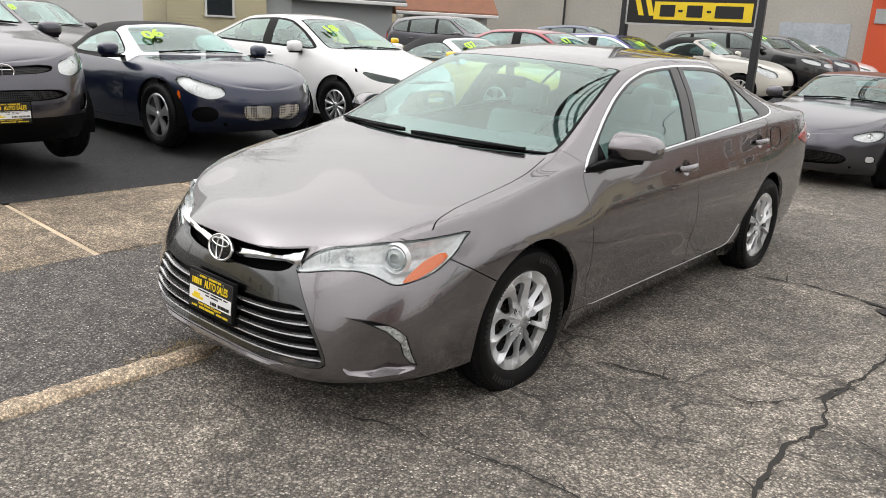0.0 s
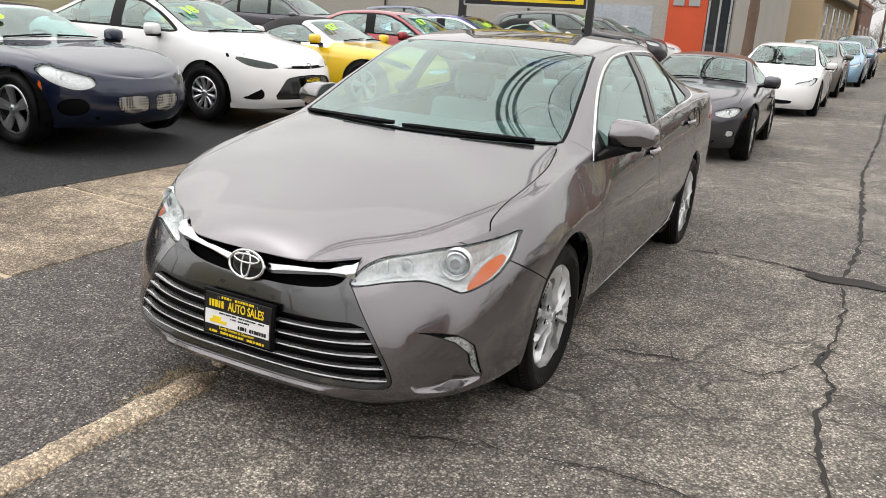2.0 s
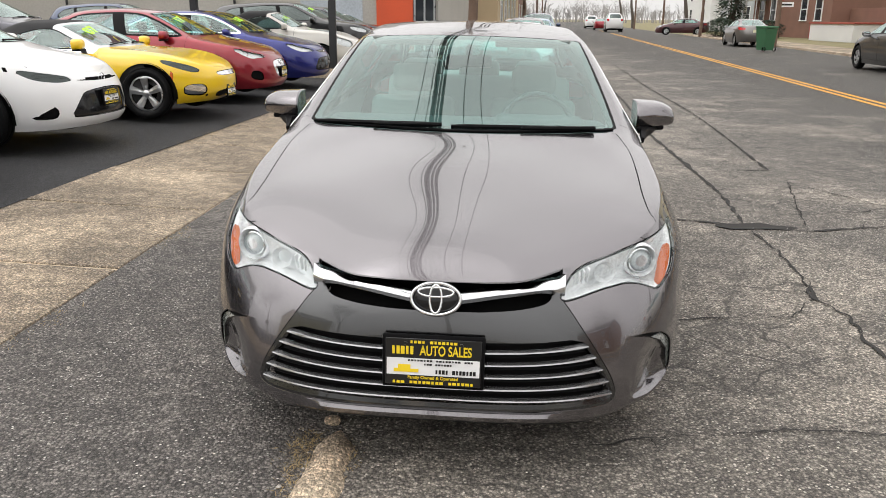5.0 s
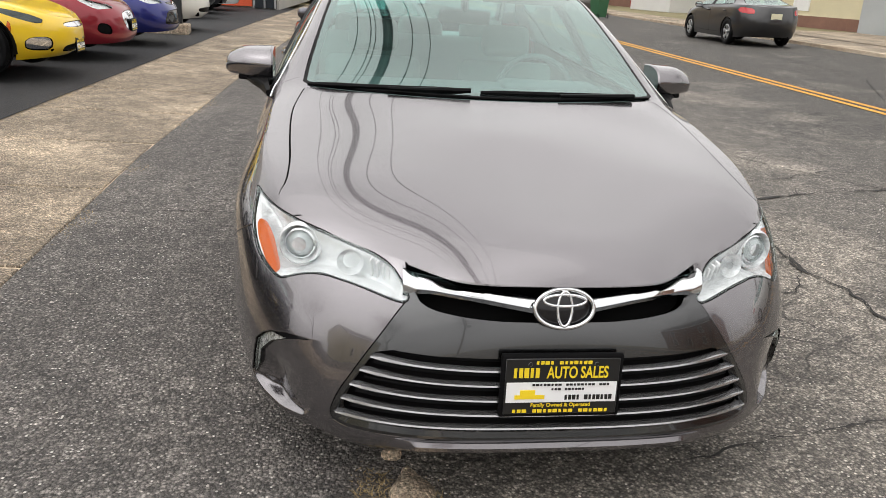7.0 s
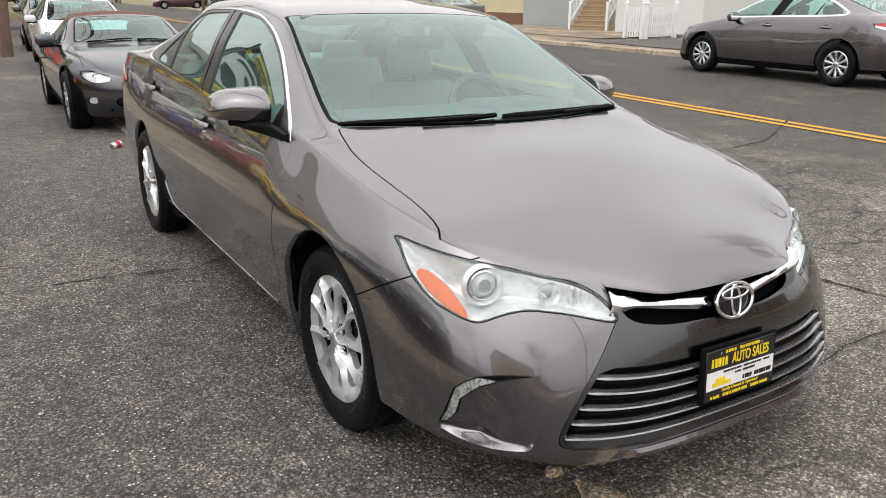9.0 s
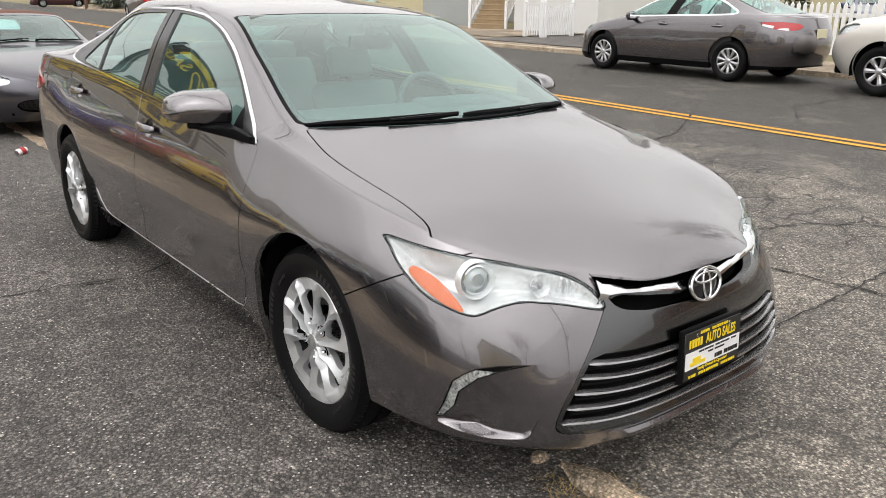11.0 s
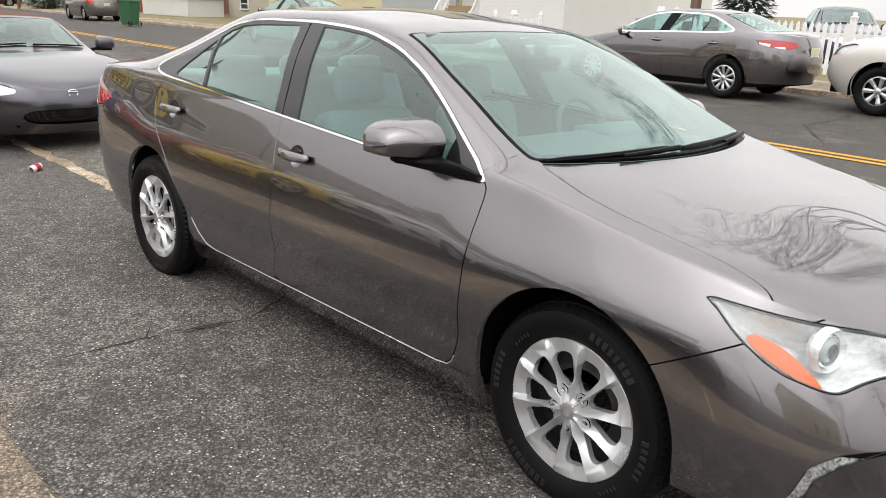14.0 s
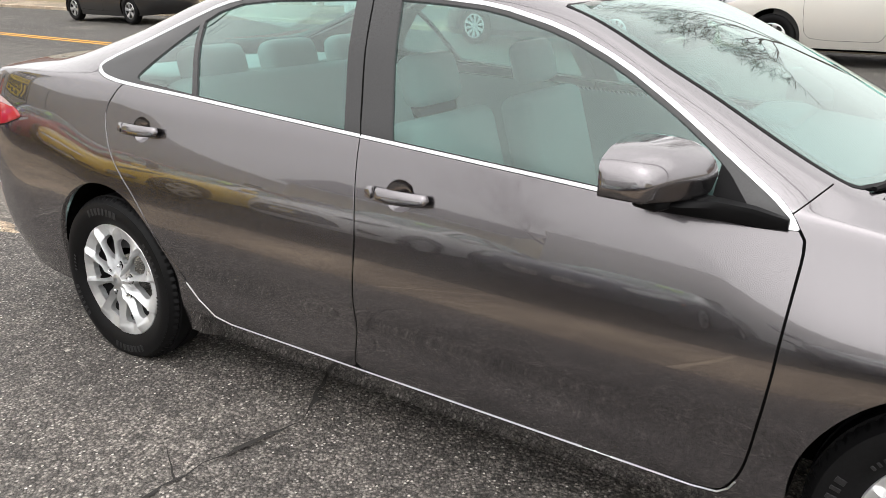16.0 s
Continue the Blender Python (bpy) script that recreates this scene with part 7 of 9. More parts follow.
# pebbles, litter
def pebbles(name, n, x0, x1, y0, y1, seed, mat, zf, label):
    r = random.Random(seed)
    bm = bmesh.new()
    for _ in range(n):
        x, y, s = r.uniform(x0, x1), r.uniform(y0, y1), r.uniform(0.002, 0.006) * (2.0 if r.random() < 0.04 else 1)
        c = Vector((x, y, zf(x) + s * 0.4))
        vs = [bm.verts.new(c + Vector((math.cos(a) * s * r.uniform(0.7, 1.3), math.sin(a) * s * r.uniform(0.7, 1.3), 0))) for a in (0, 1.26, 2.5, 3.8, 5.0)]
        t = bm.verts.new(c + Vector((0, 0, s * 0.7)))
        for k in range(5):
            bm.faces.new((vs[k], vs[(k + 1) % 5], t))
    return tagged(part(name, bm, mat, None, "", False), label, "gravel", "", "stuff")


PEB = plain("pale_grit", (0.42, 0.39, 0.35), 0.9, 0, 0.4, 40, 200)
pebbles("road_grit", 1500, 0.2, 4.5, -4.5, 4.0, 3, PEB, lambda x: road_z(x), "scattered pale grit on the asphalt")
pebbles("apron_grit", 1100, -2.0, -0.3, -4.5, 6.0, 4, PEB, lambda x: 0.0178 * max(0, -0.36 - x), "scattered pale grit on the dark asphalt strip")
can = empty("drink_can", "crumpled red and white drink can lying on the asphalt", "can", pose(-0.60, 4.48, 0.036, 0, 82, 35))
bm = lathe([(-0.058, 0.0), (-0.058, 0.024), (-0.050, 0.032), (0.046, 0.032), (0.057, 0.025), (0.058, 0.0)], 20, "z")
for v in bm.verts:
    v.co *= 1 + 0.10 * noise.noise(v.co * 30)
part("can_body", bm, plain("can_white", (0.75, 0.74, 0.74), 0.35, 0.3, 0.05), can)
part("can_band", lathe([(-0.02, 0.0335), (0.03, 0.0335), (0.03, 0.030), (-0.02, 0.030)], 20, "z"), plain("can_red", (0.45, 0.03, 0.04), 0.35, 0.3, 0.05), can)

# ---- the other cars ----
def roadster_spec():
    return dict(
        wf=-1.2075, wr=1.2075, tyre=(0.327, 0.235, 0.232), arch=0.365, track=0.775, seat_y=(0.35,), seat_z=0.28, handle_z=0.70,
        front=[(0, -1.86), (0.15, -1.97), (0.4, -2.03), (0.7, -2.03), (1, -1.98)],
        rear=[(0, 1.80), (0.3, 1.93), (0.6, 1.97), (1, 1.92)],
        width=[(0, 0.82), (0.15, 0.86), (0.45, 0.895), (0.7, 0.90), (0.88, 0.88), (1, 0.83)],
        top=[(-1.98, 0.60), (-1.6, 0.735), (-1.2, 0.805), (-0.6, 0.83), (0, 0.845), (0.9, 0.88), (1.4, 0.87), (1.92, 0.78)],
        sill=[(-2.0, 0.18), (-1.0, 0.16), (1.0, 0.16), (1.95, 0.26)],
        corner_f=-1.0, corner_r=1.1, nf=2.35, nr=2.4, crown=2.2, bulge=0.006,
        ribs=[(-1.98, 0, -1.98, 0.60, -1.98, 0.60), (-1.85, 0.42, -1.84, 0.665, -1.90, 0.665), (-1.5, 0.62, -1.5, 0.79, -1.62, 0.755), (-1.1, 0.69, -1.1, 0.855, -1.2, 0.84), (-0.62, 0.70, -0.64, 0.89, -0.80, 0.895), (-0.55, 0.70, -0.56, 0.905, -0.72, 0.91),
              (-0.35, 0.645, -0.25, 1.05, -0.42, 1.075), (-0.15, 0.585, 0.02, 1.18, -0.12, 1.215), (0.05, 0.555, 0.2, 1.215, 0.1, 1.258), (0.4, 0.54, 0.5, 1.215, 0.5, 1.265), (0.75, 0.55, 0.8, 1.13, 0.85, 1.18), (1.0, 0.61, 1.05, 0.985, 1.15, 1.01), (1.2, 0.66, 1.22, 0.92, 1.3, 0.925), (1.6, 0.6, 1.6, 0.885, 1.65, 0.895), (1.92, 0, 1.92, 0.78, 1.92, 0.78)],
        hood=(1.0, 4.0), shield=(5.1, 7.0), back=(10.2, 11.2), cloth=(7.25, 12.2), ring=0.012,
        dlo=[(-0.48, 0.885), (0.55, 0.90), (0.74, 0.93), (0.62, 1.05), (0.3, 1.145), (0.02, 1.15), (-0.20, 1.04)],
        doors=[[(-0.62, 1.4), (-0.62, 0.75), (-0.56, 0.32), (-0.48, 0.24), (0.52, 0.24), (0.62, 0.45), (0.64, 1.4)]], pillars=[],
        lamp=[(0.47, -1.88, 0.58), (0.53, -1.74, 0.69), (0.66, -1.50, 0.75), (0.78, -1.44, 0.71), (0.80, -1.62, 0.58), (0.68, -1.80, 0.51), (0.55, -1.88, 0.525)],
        amber=[(0.885, -1.60, 0.60), (0.89, -1.56, 0.62), (0.90, -1.52, 0.45), (0.89, -1.55, 0.44)],
        tail=[(0.85, 1.55, 0.80), (0.75, 1.82, 0.78), (0.6, 1.88, 0.70), (0.8, 1.7, 0.66)], mirror=(0.955, -0.42, 0.95), plate=(0, 0.30))


def suv_spec():
    return dict(
        wf=-1.33, wr=1.33, tyre=(0.355, 0.225, 0.225), arch=0.41, track=0.79, seat_y=(-0.1, 0.85), seat_z=0.62, handle_z=1.02,
        front=[(0, -2.10), (0.15, -2.20), (0.4, -2.26), (0.7, -2.24), (0.9, -2.20), (1, -2.14)],
        rear=[(0, 2.18), (0.3, 2.30), (0.6, 2.31), (1, 2.28)],
        width=[(0, 0.85), (0.15, 0.89), (0.45, 0.918), (0.75, 0.918), (0.9, 0.90), (1, 0.87)],
        top=[(-2.14, 0.88), (-1.9, 0.96), (-1.4, 1.02), (-1.0, 1.07), (-0.3, 1.10), (0.8, 1.13), (1.6, 1.17), (2.28, 1.10)],
        sill=[(-2.2, 0.26), (-1.2, 0.22), (1.2, 0.22), (2.3, 0.34)],
        corner_f=-1.2, corner_r=1.5, nf=2.5, nr=3.0, crown=2.4, bulge=0.012,
        ribs=[(-2.14, 0, -2.14, 0.88, -2.14, 0.88), (-2.05, 0.46, -2.03, 0.93, -2.08, 0.93), (-1.8, 0.66, -1.8, 1.01, -1.90, 1.01), (-1.4, 0.72, -1.4, 1.07, -1.5, 1.085), (-1.02, 0.75, -1.04, 1.13, -1.20, 1.14), (-0.95, 0.75, -0.96, 1.155, -1.12, 1.16),
              (-0.65, 0.70, -0.5, 1.37, -0.66, 1.40), (-0.3, 0.64, -0.1, 1.56, -0.25, 1.60), (0, 0.62, 0.15, 1.60, 0.1, 1.645), (0.6, 0.62, 0.6, 1.61, 0.6, 1.66), (1.4, 0.61, 1.4, 1.58, 1.5, 1.625), (1.8, 0.60, 1.84, 1.53, 1.98, 1.56), (2.05, 0.64, 2.10, 1.25, 2.20, 1.27), (2.18, 0.66, 2.2, 1.14, 2.28, 1.15), (2.28, 0, 2.28, 1.10, 2.28, 1.10)],
        hood=(1.0, 4.0), shield=(5.1, 7.0), back=(11.1, 12.6), ring=0.018, rear_glass=DARKGLASS,
        dlo=[(-0.92, 1.115), (-0.3, 1.13), (0.9, 1.16), (1.75, 1.21), (1.80, 1.30), (1.55, 1.50), (0.6, 1.565), (0.0, 1.555), (-0.2, 1.51), (-0.55, 1.31)],
        doors=[[(-0.98, 1.9), (-0.98, 1.0), (-0.94, 0.45), (-0.85, 0.33), (0.15, 0.33), (0.13, 1.9)], [(0.13, 1.9), (0.15, 0.33), (0.85, 0.35), (1.02, 0.62), (1.18, 0.95), (1.14, 1.9)]],
        pillars=[(0.09, 0.19), (1.08, 1.18)],
        lamp=[(0.42, -2.12, 0.80), (0.46, -2.10, 0.885), (0.62, -1.98, 0.945), (0.80, -1.72, 0.965), (0.83, -1.74, 0.89), (0.74, -1.95, 0.80), (0.55, -2.08, 0.77)],
        tail=[(0.89, 1.80, 1.12), (0.80, 2.2, 1.14), (0.62, 2.28, 1.08), (0.66, 2.28, 0.92), (0.86, 2.05, 0.95)], mirror=(1.0, -0.72, 1.14), plate=(0, 0.62))


def on_lot(x, y):
    """A pose on the lot with the nose towards the street."""
    return pose(x, y, lot_z(x) - 0.005, 0, -1.2, 0) @ pose(0, 0, 0, 0, 0, 90)


def mesh_material(name, c1, c2, scale):
    """A metal honeycomb: holes darken the sheet."""
    m, nt, ln, b = paint_nodes(name, c1, 0.3, 0.8)
    co = nt.new("ShaderNodeTexCoord")
    vo = node(nt, "ShaderNodeTexVoronoi", Scale=scale)
    vo.inputs["Randomness"].default_value = 0.15
    ln.new(co.outputs["Object"], vo.inputs["Vector"])
    mr = nt.new("ShaderNodeMapRange")
    mr.inputs["From Min"].default_value, mr.inputs["From Max"].default_value = 0.38, 0.46
    ln.new(vo.outputs["Distance"], mr.inputs["Value"])
    mx = nt.new("ShaderNodeMix")
    mx.data_type = "RGBA"
    mx.inputs["A"].default_value, mx.inputs["B"].default_value = (*c2, 1), (*c1, 1)
    ln.new(mr.outputs["Result"], mx.inputs["Factor"])
    ln.new(mx.outputs["Result"], b.inputs["Base Color"])
    return m


HONEY = mesh_material("honeycomb_grille", (0.62, 0.62, 0.60), (0.02, 0.02, 0.02), 40)
BLACKMESH = mesh_material("black_mesh", (0.03, 0.03, 0.03), (0.004, 0.004, 0.004), 60)
SEDAN = sedan_spec()
LAMP = [(0.80, -1.72, 0.815), (0.70, -1.90, 0.80), (0.48, -2.128, 0.722), (0.40, -2.22, 0.65), (0.557, -2.161, 0.655), (0.694, -2.07, 0.64), (0.765, -1.957, 0.69)]
TAIL = [(0.86, 1.80, 1.0), (0.80, 2.15, 1.03), (0.60, 2.40, 1.0), (0.60, 2.45, 0.86), (0.86, 2.05, 0.88)]
BASE = dict(SEDAN, lamp=LAMP, tail=TAIL, mirror=(0.955, -0.66, 1.03), handle_z=0.90)
SUV, ROADSTER = suv_spec(), roadster_spec()


def scale_lamps(sp, src, ky, kx, kz):
    for k in ("lamp", "tail", "amber"):
        if k in src:
            sp[k] = [(x * kx, y * ky, z * kz) for x, y, z in src[k]]
    if "mirror" in src:
        mx, my, mz = src["mirror"]
        sp["mirror"] = (mx * kx, my * ky, mz * kz)
    return sp


def variant(src, ky, kx, kz, **more):
    sp = scale_lamps(scaled(src, ky, kx, kz), src, ky, kx, kz)
    sp["handle_z"] = src.get("handle_z", 0.9) * kz
    sp.update(more)
    return sp


LOWG = [(-0.5, 0.28), (0.42, 0.28), (0.55, 0.30), (0.46, 0.47), (0.38, 0.52), (-0.5, 0.53)]
UPG = [(-0.5, 0.60), (0.36, 0.61), (0.38, 0.66), (-0.5, 0.66)]
ROW = "cars of the sales lot"

build_car("crossover_car", "dark grey crossover car with black lower cladding on the lot", "car", dict(SUV, emblem=(0.815, 0.085, 0.058), plate=(0, 0.51)), SLATE, 0.05, m=on_lot(-6.03, -1.70), group=ROW, wheels=("multi", 5),
          grille=[("upper_grille", [(-0.5, 0.79), (0.40, 0.80), (0.43, 0.87), (-0.5, 0.86)], BLACKMESH, 0.02), ("chrome_bar", [(-0.5, 0.745), (0.40, 0.762), (0.41, 0.785), (-0.5, 0.772)], CHROME, 0.0), ("lower_grille", [(-0.5, 0.585), (0.46, 0.595), (0.54, 0.675), (-0.5, 0.68)], BLACKMESH, 0.03), ("fog_recess", [(0.62, 0.48), (0.76, 0.50), (0.78, 0.62), (0.66, 0.62)], PLASTIC, 0.02)], bumper_low=(0.46, PLASTIC, False), seats=DARKCLOTH, treads=40)
build_car("roadster_car", "dark navy two-seat roadster with black soft top and silver screen frame", "car", ROADSTER, NAVY, 0.042, m=on_lot(-6.00, 0.95), group=ROW, roof=FABRIC, frame=SATIN, wheels=("star", 5), rim_mat=SATIN, rows=1, marker="06", plate=False,
          grille=[("oval_grille", [(0.05, 0.295), (0.26, 0.285), (0.34, 0.33), (0.365, 0.43), (0.33, 0.458), (0.06, 0.458), (0.035, 0.42)], HONEY, 0.008), ("fog_surround", [(0.57, 0.33), (0.62, 0.29), (0.70, 0.29), (0.74, 0.34), (0.74, 0.40), (0.69, 0.44), (0.62, 0.44), (0.57, 0.40)], PLASTIC, 0.012), ("fog_lamp", [(0.605, 0.345), (0.635, 0.325), (0.68, 0.325), (0.705, 0.35), (0.705, 0.385), (0.675, 0.41), (0.635, 0.41), (0.605, 0.385)], REFLECT, -0.002)], seats=DARKCLOTH)
build_car("compact_sedan", "white compact four-door sedan with black grille on the lot", "car", variant(BASE, 0.962, 0.977, 0.985, tyre=(0.318, 0.205, 0.203), arch=0.365, plate=(0, 0.44), emblem=(0.635, 0.062, 0.042), lamp=[(0.42, -2.08, 0.635), (0.44, -2.06, 0.672), (0.58, -1.97, 0.712), (0.74, -1.74, 0.765), (0.75, -1.76, 0.722), (0.70, -1.88, 0.652), (0.55, -2.02, 0.615)], amber=[(0.745, -1.73, 0.768), (0.775, -1.63, 0.792), (0.785, -1.62, 0.765), (0.755, -1.74, 0.728)]), WHITE, 0.045, m=on_lot(-6.205, 3.39), group=ROW, wheels=("multi", 10), marker="18", lamp_mat=DARKGLASS,
          grille=[("lower_grille", [(-0.6, 0.27), (0.50, 0.27), (0.56, 0.285), (0.47, 0.42), (0.37, 0.535), (-0.6, 0.545)], GLOSSBLACK, 0.02), ("upper_grille", [(-0.5, 0.600), (0.40, 0.622), (0.41, 0.652), (-0.5, 0.632)], GLOSSBLACK, 0.006), ("fog_recess", [(0.64, 0.27), (0.79, 0.275), (0.70, 0.36), (0.65, 0.41)], PLASTIC, 0.015)], seats=DARKCLOTH)
build_car("roadster_car", "bright yellow two-seat roadster with black soft top", "car", variant(ROADSTER, 1.02, 1.0, 1.0, lamp=[(0.52, -1.84, 0.59), (0.57, -1.72, 0.665), (0.70, -1.44, 0.745), (0.77, -1.40, 0.725), (0.72, -1.62, 0.63), (0.62, -1.80, 0.565)]), YELLOW, 0.042, m=on_lot(-5.64, 6.11), group=ROW, roof=FABRIC, frame=SATIN, wheels=("star", 5), rim_mat=SATIN, rows=1, marker="07", lamp_mat=DARKGLASS,
          grille=[("upper_grille", [(-0.5, 0.50), (0.34, 0.51), (0.36, 0.57), (-0.5, 0.57)], CHROME, 0.01), ("fog_recess", [(0.50, 0.26), (0.72, 0.28), (0.74, 0.42), (0.54, 0.42)], CHROME, 0.015), ("lower_grille", [(-0.5, 0.22), (0.34, 0.22), (0.36, 0.32), (-0.5, 0.32)], PLASTIC, 0.02)], seats=DARKCLOTH)
build_car("sedan_car", "dark red four-door sedan with chrome grille on the lot", "car", variant(BASE, 0.95, 0.985, 0.98, plate=(0, 0.40), emblem=(0.56, 0.06, 0.035)), RED, 0.055, m=on_lot(-5.72, 8.42), group=ROW, marker="17", grille=[("lower_grille", [(-0.6, 0.30), (0.26, 0.30), (0.36, 0.50), (0.30, 0.60), (-0.6, 0.62)], CHROME, 0.01), ("fog_recess", [(0.58, 0.28), (0.74, 0.32), (0.72, 0.46), (0.60, 0.42)], PLASTIC, 0.02)])
build_car("sedan_car", "deep blue four-door sedan with wide black grille on the lot", "car", variant(BASE, 1.0, 1.0, 0.98, emblem=(0.61, 0.065, 0.043)), BLUE, 0.055, m=on_lot(-5.66, 11.0), group=ROW, marker="18", grille=[("lower_grille", LOWG, GLOSSBLACK, 0.02), ("upper_grille", UPG, GLOSSBLACK, 0.01)], plate=False, trim=CHROME)
build_car("convertible_car", "cream white rounded convertible with black soft top", "car", variant(ROADSTER, 1.06, 1.0, 1.16, plate=(0, 0.36)), CREAM, 0.055, m=on_lot(-5.45, 15.0), group=ROW, roof=FABRIC, marker="14", wheels=("multi", 10), rows=1, grille=[("lower_grille", [(-0.6, 0.32), (0.5, 0.33), (0.54, 0.44), (-0.6, 0.43)], PLASTIC, 0.02)], plate=False)
build_car("minivan_car", "black minivan with dark windows on the lot", "car", variant(SUV, 1.12, 1.06, 1.05), BLACKP, 0.06, m=on_lot(-6.3, 19.9), group=ROW, glass=DARKGLASS, marker="16", grille=[("upper_grille", [(-0.5, 0.74), (0.42, 0.76), (0.46, 0.88), (-0.5, 0.88)], SATIN, 0.02)], plate=False)
build_car("crossover_car", "grey crossover car further along the lot", "car", variant(SUV, 1.0, 1.0, 1.0), SLATE, 0.07, m=on_lot(-6.0, 22.6), group=ROW, glass=DARKGLASS, plate=False)
build_car("sedan_car", "white sedan at the end of the lot", "car", variant(BASE, 0.97, 1.0, 1.0), WHITE, 0.07, m=on_lot(-6.0, 25.0), group=ROW, plate=False)
build_car("hatchback_car", "black boxy hatchback in the second row of the lot", "car", variant(SUV, 0.92, 0.98, 0.97), BLACKP, 0.06, m=on_lot(-11.6, -1.2), group=ROW, plate=False, grille=[("upper_grille", [(-0.5, 0.78), (0.36, 0.79), (0.38, 0.84), (-0.5, 0.84)], CHROME, 0.01)])
build_car("sedan_car", "black sedan in the second row of the lot", "car", variant(BASE, 1.0, 1.0, 1.0), BLACKP, 0.06, m=on_lot(-11.8, 1.5), group=ROW, plate=False, marker="18")
build_car("roadster_car", "yellow roadster with black soft top in the second row", "car", variant(ROADSTER, 1.02, 1.0, 1.0), YELLOW, 0.07, m=on_lot(-11.2, 8.6), group=ROW, roof=FABRIC, rows=1, plate=False)
build_car("crossover_car", "dark blue crossover car in the second row", "car", variant(SUV, 1.0, 1.0, 1.0), DKBLUE, 0.07, m=on_lot(-12.0, 20.5), group=ROW, plate=False, glass=DARKGLASS)
build_car("crossover_car", "dark grey crossover car in the second row", "car", variant(SUV, 1.05, 1.0, 1.0), SLATE, 0.07, m=on_lot(-12.0, 13.4), group=ROW, plate=False, glass=DARKGLASS)

# along the near kerb, facing the camera
KERBROW = "cars parked along the near kerb"
MIATA = variant(ROADSTER, 0.965, 0.955, 0.985, emblem=(0.565, 0.045, 0.032), lamp=[(0.44, -1.80, 0.58), (0.48, -1.74, 0.65), (0.60, -1.60, 0.68), (0.70, -1.50, 0.66), (0.68, -1.60, 0.57), (0.56, -1.74, 0.545)])
build_car("roadster_car", "slate grey two-seat roadster with brown soft top at the kerb", "car", MIATA, SLATE, 0.042, m=pose(0.01, 7.12, 0.0, 0, 0, 0), group=KERBROW, roof=BROWNTOP, wheels=("multi", 10), rows=1, plate=False,
          grille=[("lower_grille", [(-0.6, 0.27), (0.36, 0.28), (0.46, 0.35), (0.36, 0.42), (-0.6, 0.42)], BLACKMESH, 0.02), ("fog_lamp", [(0.60, 0.32), (0.67, 0.32), (0.69, 0.36), (0.66, 0.40), (0.60, 0.40)], REFLECT, 0.01)], seats=DARKCLOTH)
build_car("coupe_car", "white coupe parked at the kerb", "car", variant(BASE, 0.95, 0.98, 0.95), WHITE, 0.05, m=pose(0.50, 14.5, 0.0, 0, 0, -1.5), group=KERBROW, wheels=("star", 5), grille=[("kidney_grille", [(0.03, 0.52), (0.17, 0.53), (0.18, 0.62), (0.03, 0.63)], PLASTIC, 0.01), ("lower_grille", [(-0.6, 0.25), (0.40, 0.25), (0.46, 0.33), (-0.6, 0.33)], PLASTIC, 0.02)], plate=False)
build_car("sedan_car", "pale green sedan parked at the kerb", "car", variant(BASE, 1.0, 1.0, 1.03), TAUPE, 0.07, m=pose(0.75, 21.0, 0.0, 0, 0, -2.5), group=KERBROW, plate=False)
build_car("sedan_car", "light blue sedan parked at the kerb", "car", variant(BASE, 0.95, 0.98, 1.02), SKYB, 0.07, m=pose(1.35, 27.5, 0.0, 0, 0, -3.5), group=KERBROW, plate=False)
build_car("crossover_car", "dark blue crossover car parked at the kerb", "car", variant(SUV, 1.05, 1.02, 1.05), DKBLUE, 0.07, m=pose(1.7, 34.5, 0.0, 0, 0, -3.5), group=KERBROW, plate=False)
build_car("pickup_truck", "black pickup truck facing the street beside a tan building", "truck", variant(SUV, 1.3, 1.12, 1.18), BLACKP, 0.08, m=pose(-4.4, 38.5, 0.1, 0, 0, 12), glass=DARKGLASS, plate=False, grille=[("upper_grille", [(-0.5, 0.80), (0.50, 0.82), (0.54, 1.02), (-0.5, 1.02)], CHROME, 0.02)])

# across the street, tails towards the camera
FARROW = "cars parked across the street"
LONGTAIL = [(0.885, 1.80, 0.962), (0.85, 2.08, 0.985), (0.74, 2.33, 0.985), (0.52, 2.44, 0.965), (0.40, 2.47, 0.93), (0.52, 2.44, 0.862), (0.74, 2.33, 0.848), (0.85, 2.08, 0.89), (0.875, 1.90, 0.935)]
build_car("sedan_car", "grey late-model four-door sedan parked across the street", "car", variant(BASE, 1.012, 1.01, 0.99, tyre=(0.335, 0.215, 0.225), arch=0.39, tail=LONGTAIL, tail_bar=True), GREY, 0.04, bumper_low=(0.285, PLASTIC, False), m=pose(11.1, 5.22, 0.12, 0, 0, 177.5), group=FARROW, trim=CHROME, wheels=("multi", 10), rear_plate=True, plate=False)
build_car("minivan_car", "champagne minivan parked across the street", "car", variant(SUV, 1.13, 1.06, 1.05, rear_glass=GLASS), SILVER, 0.055, m=pose(10.98, -0.15, 0.12, 0, 0, 178), group=FARROW, wheels=("star", 7), plate=False)
build_car("sedan_car", "black sedan with red tail lights parked across the street", "car", variant(BASE, 0.985, 1.0, 0.98), BLACKP, 0.05, m=pose(11.4, 18.55, 0.12, 0, 0, 176.5), group=FARROW, wheels=("star", 5), rear_plate=True, plate=False)
build_car("sedan_car", "taupe older sedan parked across the street", "car", variant(BASE, 0.97, 0.97, 0.97), TAUPE, 0.06, m=pose(13.4, 41.0, 0.12, 0, 0, 176.5), group=FARROW, rear_plate=True, plate=False)
